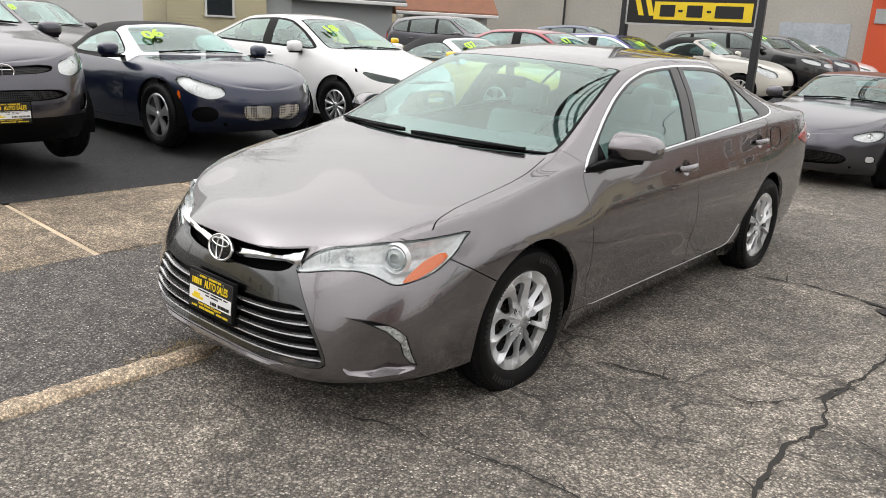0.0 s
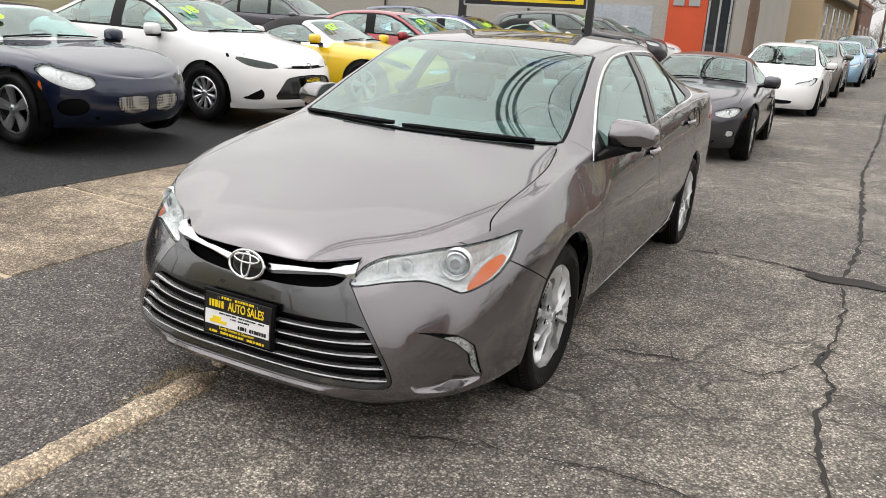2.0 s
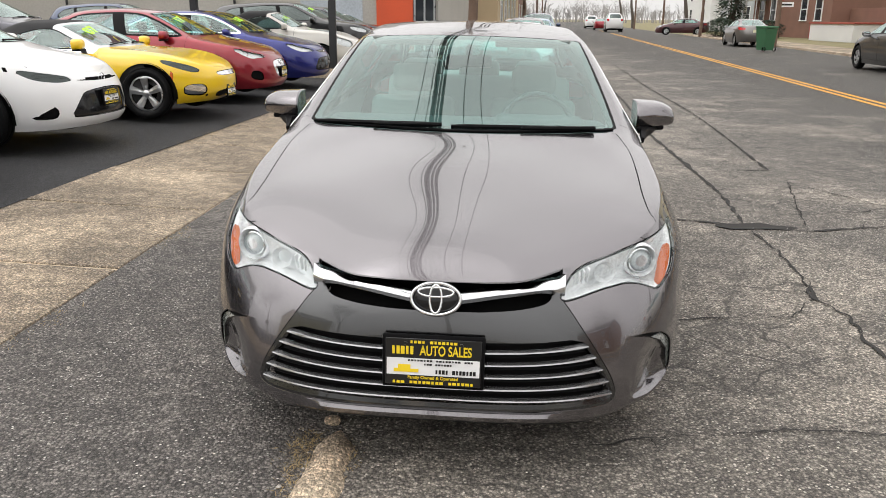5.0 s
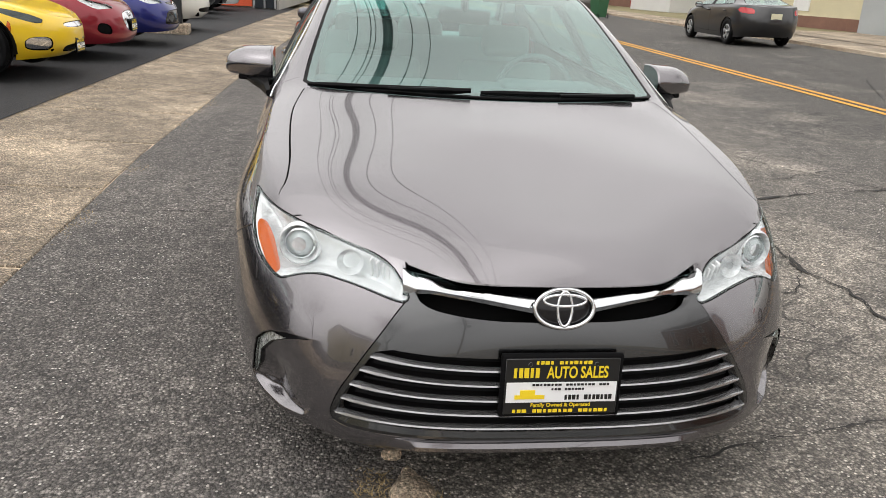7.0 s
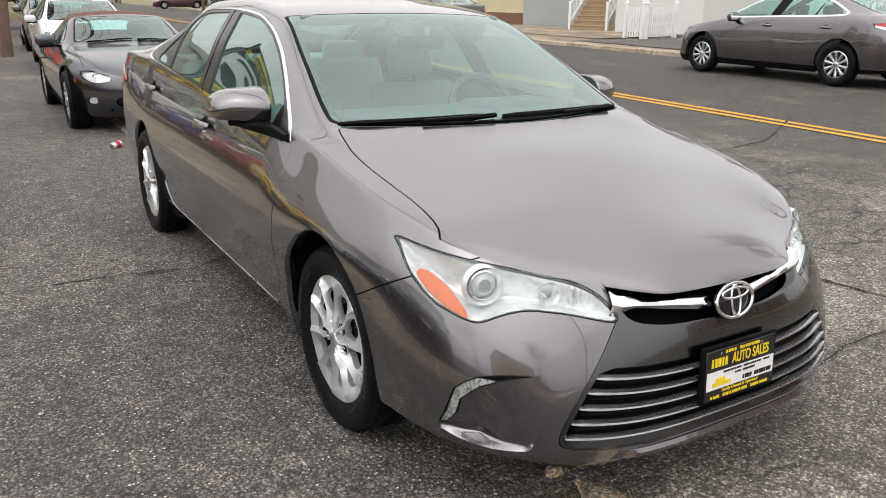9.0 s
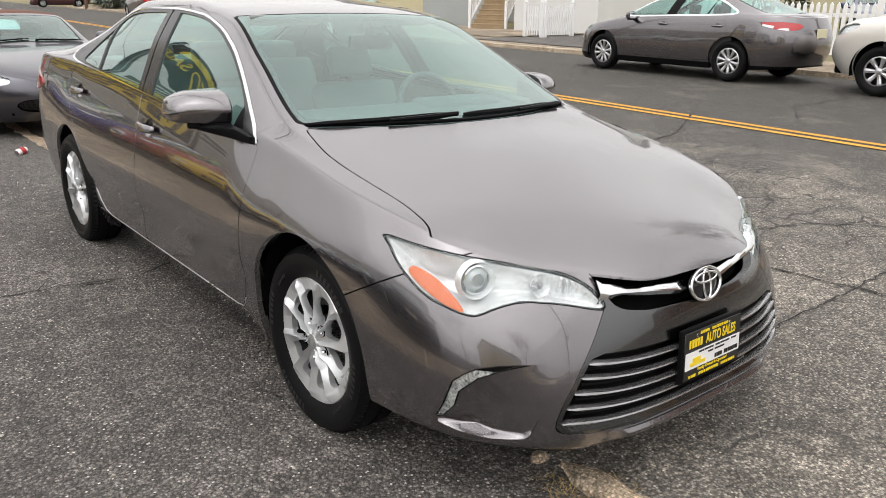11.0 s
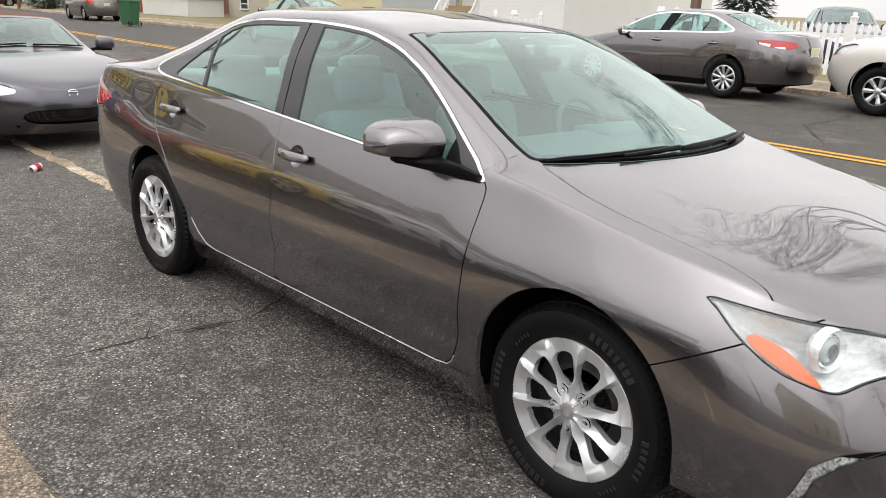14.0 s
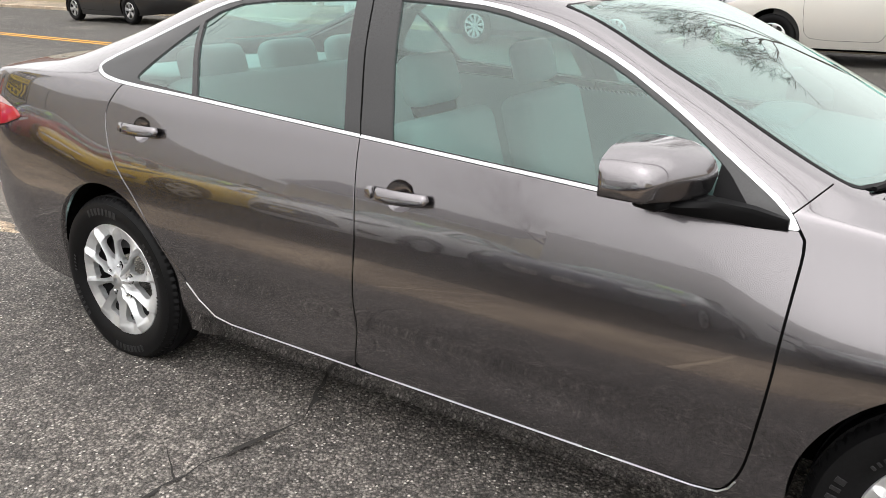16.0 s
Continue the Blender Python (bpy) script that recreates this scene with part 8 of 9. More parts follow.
build_car("sedan_car", "maroon sedan standing in a side street", "car", variant(BASE, 1.0, 1.0, 1.0), MAROON, 0.08, m=pose(16.5, 72, 0.12, 0, 0, 262), plate=False)
build_car("minivan_car", "white van parked far down the street", "van", variant(SUV, 1.2, 1.05, 1.25), WHITE, 0.08, m=pose(12.3, 88, 0.10, 0, 0, 176.5), glass=DARKGLASS, plate=False)
build_car("sedan_car", "red sedan far down the street", "car", variant(BASE, 1.0, 1.0, 1.0), RED, 0.09, m=pose(12.6, 103, 0.10, 0, 0, 176.5), plate=False)
build_car("crossover_car", "dark car coming up the street far away", "car", variant(SUV, 1.0, 1.0, 0.95), SLATE, 0.09, m=pose(5.6, 120, 0.06, 0, 0, -3), plate=False)
build_car("minivan_car", "white van far down the street", "van", variant(SUV, 1.2, 1.05, 1.15), WHITE, 0.09, m=pose(13.3, 122, 0.10, 0, 0, 176.5), glass=DARKGLASS, plate=False)
build_car("pickup_truck", "dark blue pickup truck behind the white fence", "truck", variant(SUV, 1.1, 0.98, 1.02), DKBLUE, 0.06, m=pose(21.6, 6.3, 0.15, 0, 0, -62), glass=DARKGLASS, plate=False, grille=[("upper_grille", [(-0.5, 0.70), (0.48, 0.71), (0.52, 0.90), (-0.5, 0.90)], CHROME, 0.02)])

# ---- poles, sign, wires ----
WOODP = plain("weathered_pole_wood", (0.16, 0.105, 0.075), 0.85, 0, 0.3, 4, 40, 0.5)
CABLE = paint_nodes("black_cable", (0.02, 0.02, 0.022), 0.6)[0]
SIGNB = paint_nodes("sign_black", (0.012, 0.012, 0.012), 0.35)[0]
POLEB = plain("black_painted_steel", (0.02, 0.021, 0.023), 0.45, 0, 0.15)


def utility_pole(x, y, z, h, label, cross=True, r=0.15):
    root = empty("utility_pole", label, "pole", pose(x, y, z), "utility poles")
    bm = bmesh.new()
    tube(bm, [(0.04 * math.sin(k * 0.8), 0.03 * math.cos(k), h * k / 10) for k in range(11)], [r * (1 - 0.035 * k) for k in range(11)], 14)
    for v in bm.verts:
        v.co.x += 0.012 * noise.noise(v.co * Vector((9, 9, 1.2)))
        v.co.y += 0.012 * noise.noise(v.co * Vector((9, 9, 1.2)) + Vector((5, 5, 5)))
    part("shaft", bm, WOODP, root)
    if cross:
        for zz in (h - 0.5, h - 1.5):
            part("crossarm", boxes(((2.4, 0.10, 0.12), (0, -0.16, zz), None, 0.01, 1)), WOODP, root)
            for xx in (-1.1, -0.55, 0.55, 1.1):
                part("insulator", lathe([(0.0, 0.03), (0.05, 0.045), (0.09, 0.03), (0.13, 0.04), (0.16, 0.0)], 10, "z"), PLASTIC, root).matrix_basis = pose(xx, -0.16, zz + 0.06)
        tr = part("transformer", lathe([(0, 0.0), (0, 0.22), (0.05, 0.25), (0.75, 0.25), (0.85, 0.2), (0.9, 0.0)], 18, "z"), plain("transformer_grey", (0.3, 0.31, 0.31), 0.5, 0.2), root)
        tr.matrix_basis = pose(0.42, 0, h - 3.2)
    return root


POLES = [(-0.74, 17.7, 0.0, 10.5), (-0.9, -23.0, 0.0, 10.5), (1.5, 56.0, 0.05, 10.5), (3.9, 95.0, 0.05, 10.5), (6.3, 135.0, 0.05, 10.5)]
for px, py, pz, ph in POLES:
    utility_pole(px, py, pz, ph, "brown weathered wooden utility pole at the kerb")
for px, py, ph in ((14.2, 38.5, 8.5), (15.9, 62, 9.5), (17.0, 84, 9.5), (18.4, 112, 9.5)):
    utility_pole(px, py, 0.1, ph, "dark wooden utility pole across the street", False, 0.13)


def cable(p, q, sag, r, label="thin black overhead cable between poles"):
    bm = bmesh.new()
    n = 22
    pts = []
    for k in range(n + 1):
        t = k / n
        v = Vector(p).lerp(Vector(q), t)
        v.z -= sag * 4 * t * (1 - t)
        pts.append(v)
    tube(bm, pts, r, 6)
    return tagged(part("overhead_cable", bm, CABLE), label, "cable", "overhead cables")


SPANS = [(1, 0), (0, 2), (2, 3), (3, 4)]
for i, j in SPANS:
    x0, y0, z0, h0 = POLES[i]
    x1, y1, z1, h1 = POLES[j]
    for off in (-1.1, -0.55, 1.1):
        cable((x0 + off, y0, z0 + h0 - 0.28), (x1 + off, y1, z1 + h1 - 0.28), 0.7, 0.014)
    for off in (-0.55, 0.55):
        cable((x0 + off, y0, z0 + h0 - 1.28), (x1 + off, y1, z1 + h1 - 1.28), 0.8, 0.014)
    for dz, r, sg in ((6.9, 0.035, 0.9), (6.4, 0.022, 1.0), (5.9, 0.045, 1.1)):
        cable((x0 + 0.15, y0, z0 + dz), (x1 + 0.15, y1, z1 + dz), sg, r)
cable((-0.74, 17.7, 7.6), (14.2, 38.5, 7.4), 0.5, 0.012)
cable((-0.9, -23, 7.4), (17.5, -9, 6.4), 0.5, 0.012)
cable((-0.74, 17.7, 7.2), (16.5, 13.2, 6.0), 0.4, 0.010)
cable((-0.74, 17.7, 6.6), (-14, 27.9, 5.4), 0.4, 0.010)

# the dealer's sign on two posts
sign = empty("dealer_sign", "black and gold dealer sign board on two black posts", "sign", pose(-5.35, 13.60, -0.24, 0, 0, 4))
for sx in (-1.58, 1.58):
    part("post", boxes(((0.16, 0.16, 6.6), (sx, 0.0, 3.3), None, 0.012, 1)), POLEB, sign)
part("board", boxes(((3.0, 0.14, 4.3), (0, 0, 4.25), None, 0.01, 1)), SIGNB, sign)
part("board_edge", boxes(((3.04, 0.16, 0.04), (0, 0, 2.09)), ((3.04, 0.16, 0.04), (0, 0, 6.41)), ((0.04, 0.16, 4.3), (-1.51, 0, 4.25)), ((0.04, 0.16, 4.3), (1.51, 0, 4.25))), plain("sign_edge_silver", (0.5, 0.5, 0.5), 0.4, 0.6), sign, "", False)
up = Euler((radians(90), 0, 0)).to_matrix().to_4x4()
part("gold_panel", boxes(((2.25, 0.012, 0.40), (0.30, -0.075, 2.40))), PLATEGOLD, sign, "", False)
for x, w in ((-0.50, 0.36), (-0.19, 0.10), (0.14, 0.36), (0.47, 0.10), (0.92, 0.62)):
    part("number_bar", boxes(((w, 0.012, 0.26 if w > 0.2 else 0.05), (x, -0.083, 2.40))), SIGNB, sign, "", False)
lettering("Open To The Public", 0.27, PLATEGOLD, Matrix.Translation((0.30, -0.074, 2.82)) @ up, sign, "gold_lettering", 0.004, 0.004)
for k in range(2):
    bm = bmesh.new()
    x0 = -1.34 + 0.26 * k
    for s in (1, -1):
        v = [bm.verts.new(p) for p in ((x0, -0.078, 2.70), (x0 + 0.13, -0.078, 2.70), (x0 + 0.27, -0.078, 2.70 + s * 0.42), (x0 + 0.14, -0.078, 2.70 + s * 0.42))]
        bm.faces.new(v if s > 0 else v[::-1])
    part("chevron", bm, PLATEGOLD, sign, "", False)
part("repair_panel", boxes(((2.8, 0.012, 0.62), (0, -0.075, 3.55))), PLATEGOLD, sign, "", False)
lettering("AUTO REPAIR", 0.40, SIGNB, Matrix.Translation((0, -0.084, 3.55)) @ up, sign, "black_lettering", 0.003, 0.006)
part("white_panel", boxes(((2.8, 0.012, 0.95), (0, -0.075, 4.45))), PLATEWHITE, sign, "", False)
for w, hh, z in ((2.2, 0.13, 4.72), (1.0, 0.11, 4.50), (2.4, 0.22, 4.18)):
    part("address_bar", boxes(((w, 0.012, hh), (0, -0.083, z))), SIGNB, sign, "", False)
lettering("AUTO SALES", 0.52, PLATEGOLD, Matrix.Translation((0, -0.074, 5.40)) @ up, sign, "gold_lettering", 0.004, 0.010)
part("name_bar", boxes(((1.9, 0.012, 0.36), (0, -0.075, 5.98))), PLATEGOLD, sign, "", False)
part("sign_kerb", boxes(((3.6, 0.6, 0.22), (0, 0, 0.45), None, 0.03, 2)), KERBC, sign)


# ---- trees without leaves ----
BARK = plain("grey_bark", (0.085, 0.070, 0.058), 0.9, 0, 0.3, 5, 50, 0.5)


def bare_tree(name, at, h, seed, label, depth=6, spread=0.62, group="bare trees"):
    """A leafless tree: trunk and limbs in one mesh, the twigs in another."""
    r = random.Random(seed)
    root = empty(name, label, "tree", pose(*at), group)
    limbs, twigs = bmesh.new(), bmesh.new()

    def grow(p, d, l, rad, k):
        n = 4 if k < 3 else 3
        pts, rr, q, dd = [p.copy()], [rad], p.copy(), d.copy()
        for i in range(n):
            dd = (dd + Vector((r.gauss(0, 0.13), r.gauss(0, 0.13), r.gauss(0.05, 0.09)))).normalized()
            q = q + dd * l / n
            pts.append(q.copy())
            rr.append(rad * (1 - 0.42 * (i + 1) / n))
        tube(limbs if k < 4 else twigs, pts, rr, 8 if k < 2 else (5 if k < 4 else 3), k < 2)
        if k >= depth:
            return
        for _ in range(r.choice((2, 3, 3)) + (1 if k in (1, 2) else 0)):
            i = r.randint(max(1, n - 2), n) if k > 0 else n
            ax = Vector((r.gauss(0, 1), r.gauss(0, 1), r.gauss(0, 0.5))).normalized()
            nd = (dd + ax * spread * r.uniform(0.7, 1.4) + Vector((0, 0, 0.14))).normalized()
            grow(pts[i], nd, l * r.uniform(0.62, 0.82), max(0.007, rr[i] * r.uniform(0.46, 0.62)), k + 1)
    grow(Vector((0, 0, 0)), Vector((0, 0, 1)), h * 0.30, h * 0.019, 0)
    part("trunk", limbs, BARK, root)
    part("twig_crown", twigs, BARK, root, "", False)
    return root


t1 = bare_tree("bare_tree", (15.5, -12.0, 0.05), 13, 4, "tall leafless tree with fine bare branches")
t2 = bare_tree("bare_tree", (16.5, -0.7, 0.1), 14, 9, "tall leafless tree with fine bare branches", 7)
for k, (x, y, s, rot, src) in enumerate(((21, -22, 1.1, 50, t1), (-14, -30, 1.2, 20, t2), (-22, -12, 1.0, 90, t1), (19.5, 66, 1.0, 10, t1), (22, 95, 1.1, 70, t2), (21, 130, 1.2, 130, t1), (-5.5, 70, 1.0, 200, t2), (-3.0, 84, 1.0, 250, t1), (-1.5, 104, 1.0, 300, t2), (0.5, 128, 1.1, 30, t1), (24, 165, 1.2, 60, t2), (3, 170, 1.2, 110, t1), (12, 250, 1.5, 0, t2), (-25, 10.2, 1.25, 140, t1), (30, 24, 0.9, 210, t1))):
    o = copy_thing(src, pose(x, y, 0.0, 0, 0, rot))
    o.scale = (s, s, s)
NEEDLE = plain("dark_evergreen", (0.018, 0.035, 0.018), 0.85, 0, 0.4, 6, 60)


def evergreen(at, h, w, seed, label, cone=True):
    """An evergreen: a trunk and a crown of many small drooping sprays."""
    r = random.Random(seed)
    root = empty("evergreen_tree" if cone else "evergreen_shrub", label, "tree" if cone else "shrub", pose(*at))
    part("trunk", tube(bmesh.new(), [(0, 0, 0), (0, 0, h * 0.9)], [w * 0.06, 0.01], 6), BARK, root)
    bm = bmesh.new()
    for _ in range(2600):
        t = r.random() ** 0.8
        z = h * (0.06 + 0.94 * t)
        rad = w * ((1 - t) ** 0.8 if cone else math.sqrt(max(0.02, 1 - (2 * t - 1) ** 2))) * r.uniform(0.55, 1.05)
        a = r.uniform(0, 6.283)
        c = Vector((rad * math.cos(a), rad * math.sin(a), z))
        s = r.uniform(0.06, 0.16) * (h / 5) ** 0.5
        o = Vector((math.cos(a), math.sin(a), r.uniform(-0.8, 0.3))).normalized() * s * 1.8
        sd = Vector((-math.sin(a), math.cos(a), r.uniform(-0.3, 0.3))) * s * 0.6
        v = [bm.verts.new(p) for p in (c - sd, c + o, c + sd, c - o * 0.5)]
        bm.faces.new(v)
    part("crown", bm, NEEDLE, root, "", False)
    return root


evergreen((19.2, 66.0, 0), 6.5, 1.7, 3, "dark conical evergreen beside a porch")
evergreen((17.3, 61.0, 0), 1.6, 1.3, 4, "dark rounded evergreen shrub by the brick house", False)
evergreen((19.6, 57.0, 0), 1.5, 1.2, 5, "dark rounded evergreen shrub by the brick house", False)
evergreen((20.3, 8.6, 0.15), 2.6, 0.8, 6, "dark evergreen shrub by the white fence", False)

# ---- buildings ----
GREYWALL = plain("grey_block_wall", (0.42, 0.40, 0.36), 0.85, 0, 0.14, 0.5, 12, 0.2)
TANWALL = plain("tan_stucco", (0.50, 0.39, 0.25), 0.9, 0, 0.1, 0.6, 30, 0.2)
ORANGE = plain("orange_paint", (0.62, 0.09, 0.03), 0.7, 0, 0.12, 1, 30)
WHITEW = plain("white_siding", (0.66, 0.66, 0.65), 0.7, 0, 0.06, 1, 30)
YELLOWS = plain("cream_siding", (0.60, 0.54, 0.36), 0.75, 0, 0.08, 1, 40)
GREYSID = plain("grey_stucco", (0.36, 0.38, 0.38), 0.85, 0, 0.1, 1, 40)
BRICKW = plain("brown_brick", (0.20, 0.105, 0.075), 0.85, 0, 0.2, 1, 18, 0.4)
ROOFB = plain("brown_shingles", (0.22, 0.10, 0.06), 0.9, 0, 0.2, 3, 20, 0.4)
ROOFG = plain("grey_shingles", (0.10, 0.10, 0.105), 0.9, 0, 0.2, 3, 20, 0.4)
PANE = paint_nodes("dark_window_pane", (0.03, 0.035, 0.04), 0.06)[0]
WPAINT = plain("white_trim_paint", (0.74, 0.74, 0.73), 0.55, 0, 0.05)
STEPW = plain("weathered_step_wood", (0.34, 0.25, 0.15), 0.85, 0, 0.2, 4, 60, 0.3)
VINYL = plain("white_vinyl", (0.80, 0.80, 0.80), 0.45, 0, 0.04)


def window(parent, x, z, w, h, y=0.0, frame=None):
    """A window in a wall that faces -y: frame, sill and two panes."""
    o = new("window")
    o.parent = parent
    o.matrix_basis = pose(x, y, z)
    f = frame or WPAINT
    part("frame", boxes(((w + 0.16, 0.07, 0.08), (0, -0.03, h / 2 + 0.04)), ((w + 0.22, 0.11, 0.07), (0, -0.05, -h / 2 - 0.035)), ((0.08, 0.07, h), (-w / 2 - 0.04, -0.03, 0)), ((0.08, 0.07, h), (w / 2 + 0.04, -0.03, 0)), ((w, 0.05, 0.05), (0, -0.02, 0))), f, o, "", False)
    for s in (1, -1):
        part("pane", boxes(((w, 0.02, h / 2 - 0.025), (0, -0.012, s * (h / 4 + 0.0125)))), PANE, o, "", False)
    return o


def door(parent, x, z0, w, h, mat, y=0.0):
    o = new("door")
    o.parent = parent
    o.matrix_basis = pose(x, y, z0 + h / 2)
    part("leaf", boxes(((w, 0.05, h), (0, -0.02, 0), None, 0.004, 1)), mat, o)
    part("frame", boxes(((w + 0.2, 0.08, 0.1), (0, -0.03, h / 2 + 0.05)), ((0.1, 0.08, h), (-w / 2 - 0.05, -0.03, 0)), ((0.1, 0.08, h), (w / 2 + 0.05, -0.03, 0))), WPAINT, o, "", False)
    part("panel", boxes(((w * 0.7, 0.02, h * 0.38), (0, -0.05, h * 0.22), None, 0.004, 1), ((w * 0.7, 0.02, h * 0.3), (0, -0.05, -h * 0.24), None, 0.004, 1)), mat, o)
    return o


def boards(parent, x0, x1, z0, z1, mat, y=0.0, pitch=0.12, axis="x"):
    """Lapped siding boards over a wall that faces -y (or -x)."""
    bm = bmesh.new()
    z = z0
    while z < z1 - 0.01:
        zz = min(z + pitch, z1)
        q = [(x0, -0.022, z), (x1, -0.022, z), (x1, -0.004, zz), (x0, -0.004, zz), (x0, 0.0, z), (x1, 0.0, z)]
        if axis == "y":
            q = [(b - 0.0, a, c) for a, b, c in q]
            q = [(p[0], p[1], p[2]) for p in q]
        v = [bm.verts.new((p[0], p[1] + y, p[2]) if axis == "x" else (p[0] + y, p[1], p[2])) for p in q]
        bm.faces.new((v[0], v[1], v[2], v[3]))
        bm.faces.new((v[4], v[5], v[1], v[0]))
        z = zz
    ob = part("siding", bm, mat, parent, "", False)
    tagged(ob, kind="stuff")
    return ob


def house(name, label, m, w, d, h, wall, roof=None, rise=2.2, siding=None, windows=(), doors=(), side_windows=(), base=None):
    """A building whose front faces -y: walls, gable roof along x or a flat parapet, windows, doors."""
    root = empty(name, label, "building", m)
    part("wall", boxes(((w, d, h), (0, d / 2, h / 2))), wall, root, "", False)
    if base:
        part("plinth", boxes(((w + 0.06, d + 0.06, base[0]), (0, d / 2, base[0] / 2))), base[1], root, "", False)
    if siding:
        boards(root, -w / 2, w / 2, base[0] if base else 0, h, siding, 0.0)
        s = boards(root, -d, 0, base[0] if base else 0, h, siding, 0.0)
        s.matrix_basis = pose(-w / 2, 0, 0, 0, 0, 270)
    if roof:
        bm = bmesh.new()
        o, e = 0.35, 0.14
        prof = [(-o, h - 0.12), (d / 2, h + rise), (d + o, h - 0.12), (d + o, h - 0.12 + e), (d / 2, h + rise + e), (-o, h - 0.12 + e)]
        a = [bm.verts.new((-w / 2 - o, y, z)) for y, z in prof]
        b = [bm.verts.new((w / 2 + o, y, z)) for y, z in prof]
        for i in range(6):
            bm.faces.new((a[i], a[(i + 1) % 6], b[(i + 1) % 6], b[i]))
        bm.faces.new(a[::-1])
        bm.faces.new(b)
        part("roof", bm, roof, root, "", False)
        for s in (-1, 1):
            bm = bmesh.new()
            v = [bm.verts.new((s * (w / 2 - 0.002), y, z)) for y, z in ((0, h), (d, h), (d / 2, h + rise))]
            bm.faces.new(v)
            part("gable", bm, wall, root, "", False)
        part("gutter", boxes(((w + 0.7, 0.12, 0.12), (0, -0.40, h - 0.10), None, 0.02, 1)), WPAINT, root)
    else:
        part("parapet", boxes(((w + 0.16, 0.3, 0.35), (0, 0.07, h + 0.1), None, 0.01, 1), ((0.3, d, 0.35), (-w / 2 + 0.07, d / 2, h + 0.1), None, 0.01, 1), ((0.3, d, 0.35), (w / 2 - 0.07, d / 2, h + 0.1), None, 0.01, 1)), wall, root, "", False)
    for x, z, ww, hh in windows:
        window(root, x, z, ww, hh)
    for y, z, ww, hh in side_windows:
        o = window(root, 0, z, ww, hh)
        o.matrix_basis = pose(-w / 2, y, z, 0, 0, 270)
    for x, z, ww, hh, mt in doors:
        door(root, x, z, ww, hh, mt)
    return root


# near side, behind the lot
shop = house("shop_building", "long grey block building with an orange painted shop front", pose(-20.5, 29.0, 0.1, 0, 0, -3.5), 36.0, 14, 6.2, GREYWALL, windows=((6.0, 4.3, 1.6, 0.6), (-8, 4.3, 1.6, 0.6)))
part("orange_front", boxes(((1.5, 0.10, 3.3), (16.25, -0.06, 1.75))), ORANGE, shop, "orange painted wall", False)
part("shop_front", boxes(((0.9, 0.12, 3.2), (17.48, -0.07, 1.65))), PANE, shop, "dark glass shop front", False)
part("fascia", boxes(((2.4, 0.35, 1.5), (16.8, -0.2, 4.1), None, 0.02, 1)), POLEB, shop)
part("shop_sign", boxes(((0.9, 0.10, 1.2), (17.4, -0.45, 4.2), None, 0.01, 1)), PLATEWHITE, shop)
for w, hh, z in ((0.6, 0.14, 4.45), (0.7, 0.10, 4.15), (0.45, 0.10, 3.95)):
    part("sign_bar", boxes(((w, 0.03, hh), (17.4, -0.51, z))), SIGNB, shop, "", False)
for x in (17.08, 17.48, 17.88):
    part("mullion", boxes(((0.07, 0.06, 3.2), (x, -0.15, 1.65))), SATIN, shop, "", False)
for x in (15.9, 16.5):
    part("wall_vent", boxes(((0.42, 0.06, 0.5), (x, -0.13, 2.6))), GREYSID, shop, "", False)
for x, ww in ((-12, 0.09), (2, 0.09), (9.5, 0.09)):
    part("downpipe", tube(bmesh.new(), [(x, -0.1, 0), (x, -0.1, 6.1)], 0.05, 8), POLEB, shop)
part("faded_mural", boxes(((2.6, 0.012, 1.8), (13.6, -0.012, 1.4))), plain("pale_blue_patch", (0.42, 0.46, 0.50), 0.85, 0, 0.2, 2, 12), shop, "pale blue painted patch", False)
tan = house("corner_building", "tan stucco corner building with a low flat roof", pose(-3.6, 44.0, 0.1, 0, 0, -3.5), 6.6, 26, 5.0, TANWALL, windows=((-2.0, 2.2, 1.2, 1.4),))
part("upper_storey", boxes(((6.2, 20, 4.2), (0.2, 13.5, 7.2))), TANWALL, tan, "", False)
part("sign_plate", boxes(((1.8, 0.10, 0.7), (0.6, -0.08, 3.9), None, 0.01, 1)), PLATEWHITE, tan)
plain("red_bar", (0.4, 0.05, 0.05), 0.5)
for w, hh, z in ((1.4, 0.16, 4.0), (1.1, 0.12, 3.75)):
    part("sign_bar", boxes(((w, 0.03, hh), (0.6, -0.14, z))), MATS["red_bar"], tan, "", False)
for k in range(4):
    part("number_bar", boxes(((0.13, 0.03, 0.36), (1.75 + 0.2 * k, -0.02, 4.35))), SIGNB, tan, "", False)
for k in range(5):
    o = window(tan, 0, 2.3, 1.7, 2.0)
    o.matrix_basis = pose(3.3, 3 + 4.0 * k, 2.2, 0, 0, 90)
part("awning", boxes(((0.9, 22, 0.14), (3.7, 12, 3.7), Euler((0, radians(18), 0)).to_matrix(), 0.02, 1)), POLEB, tan)
house("white_building", "plain white rendered building with one dark window behind the lot", pose(-20.5, 2.0, 0.2, 0, 0, 90), 13.0, 9, 5.6, WHITEW, windows=((1.5, 2.35, 2.2, 1.0),))
house("old_house", "cream clapboard house behind the lot", pose(-23.5, 16.5, 0.2, 0, 0, 78), 10.0, 8, 5.2, YELLOWS, ROOFG, 2.0, YELLOWS, windows=((-3, 2.0, 1.0, 1.3), (0.5, 2.0, 1.0, 1.3), (3.4, 2.0, 1.0, 1.3)))
house("garden_shed", "small white shed with a rust brown roof", pose(-17.6, 19.2, 0.2, 0, 0, 50), 3.2, 2.6, 1.9, WHITEW, ROOFB, 0.75, WHITEW)
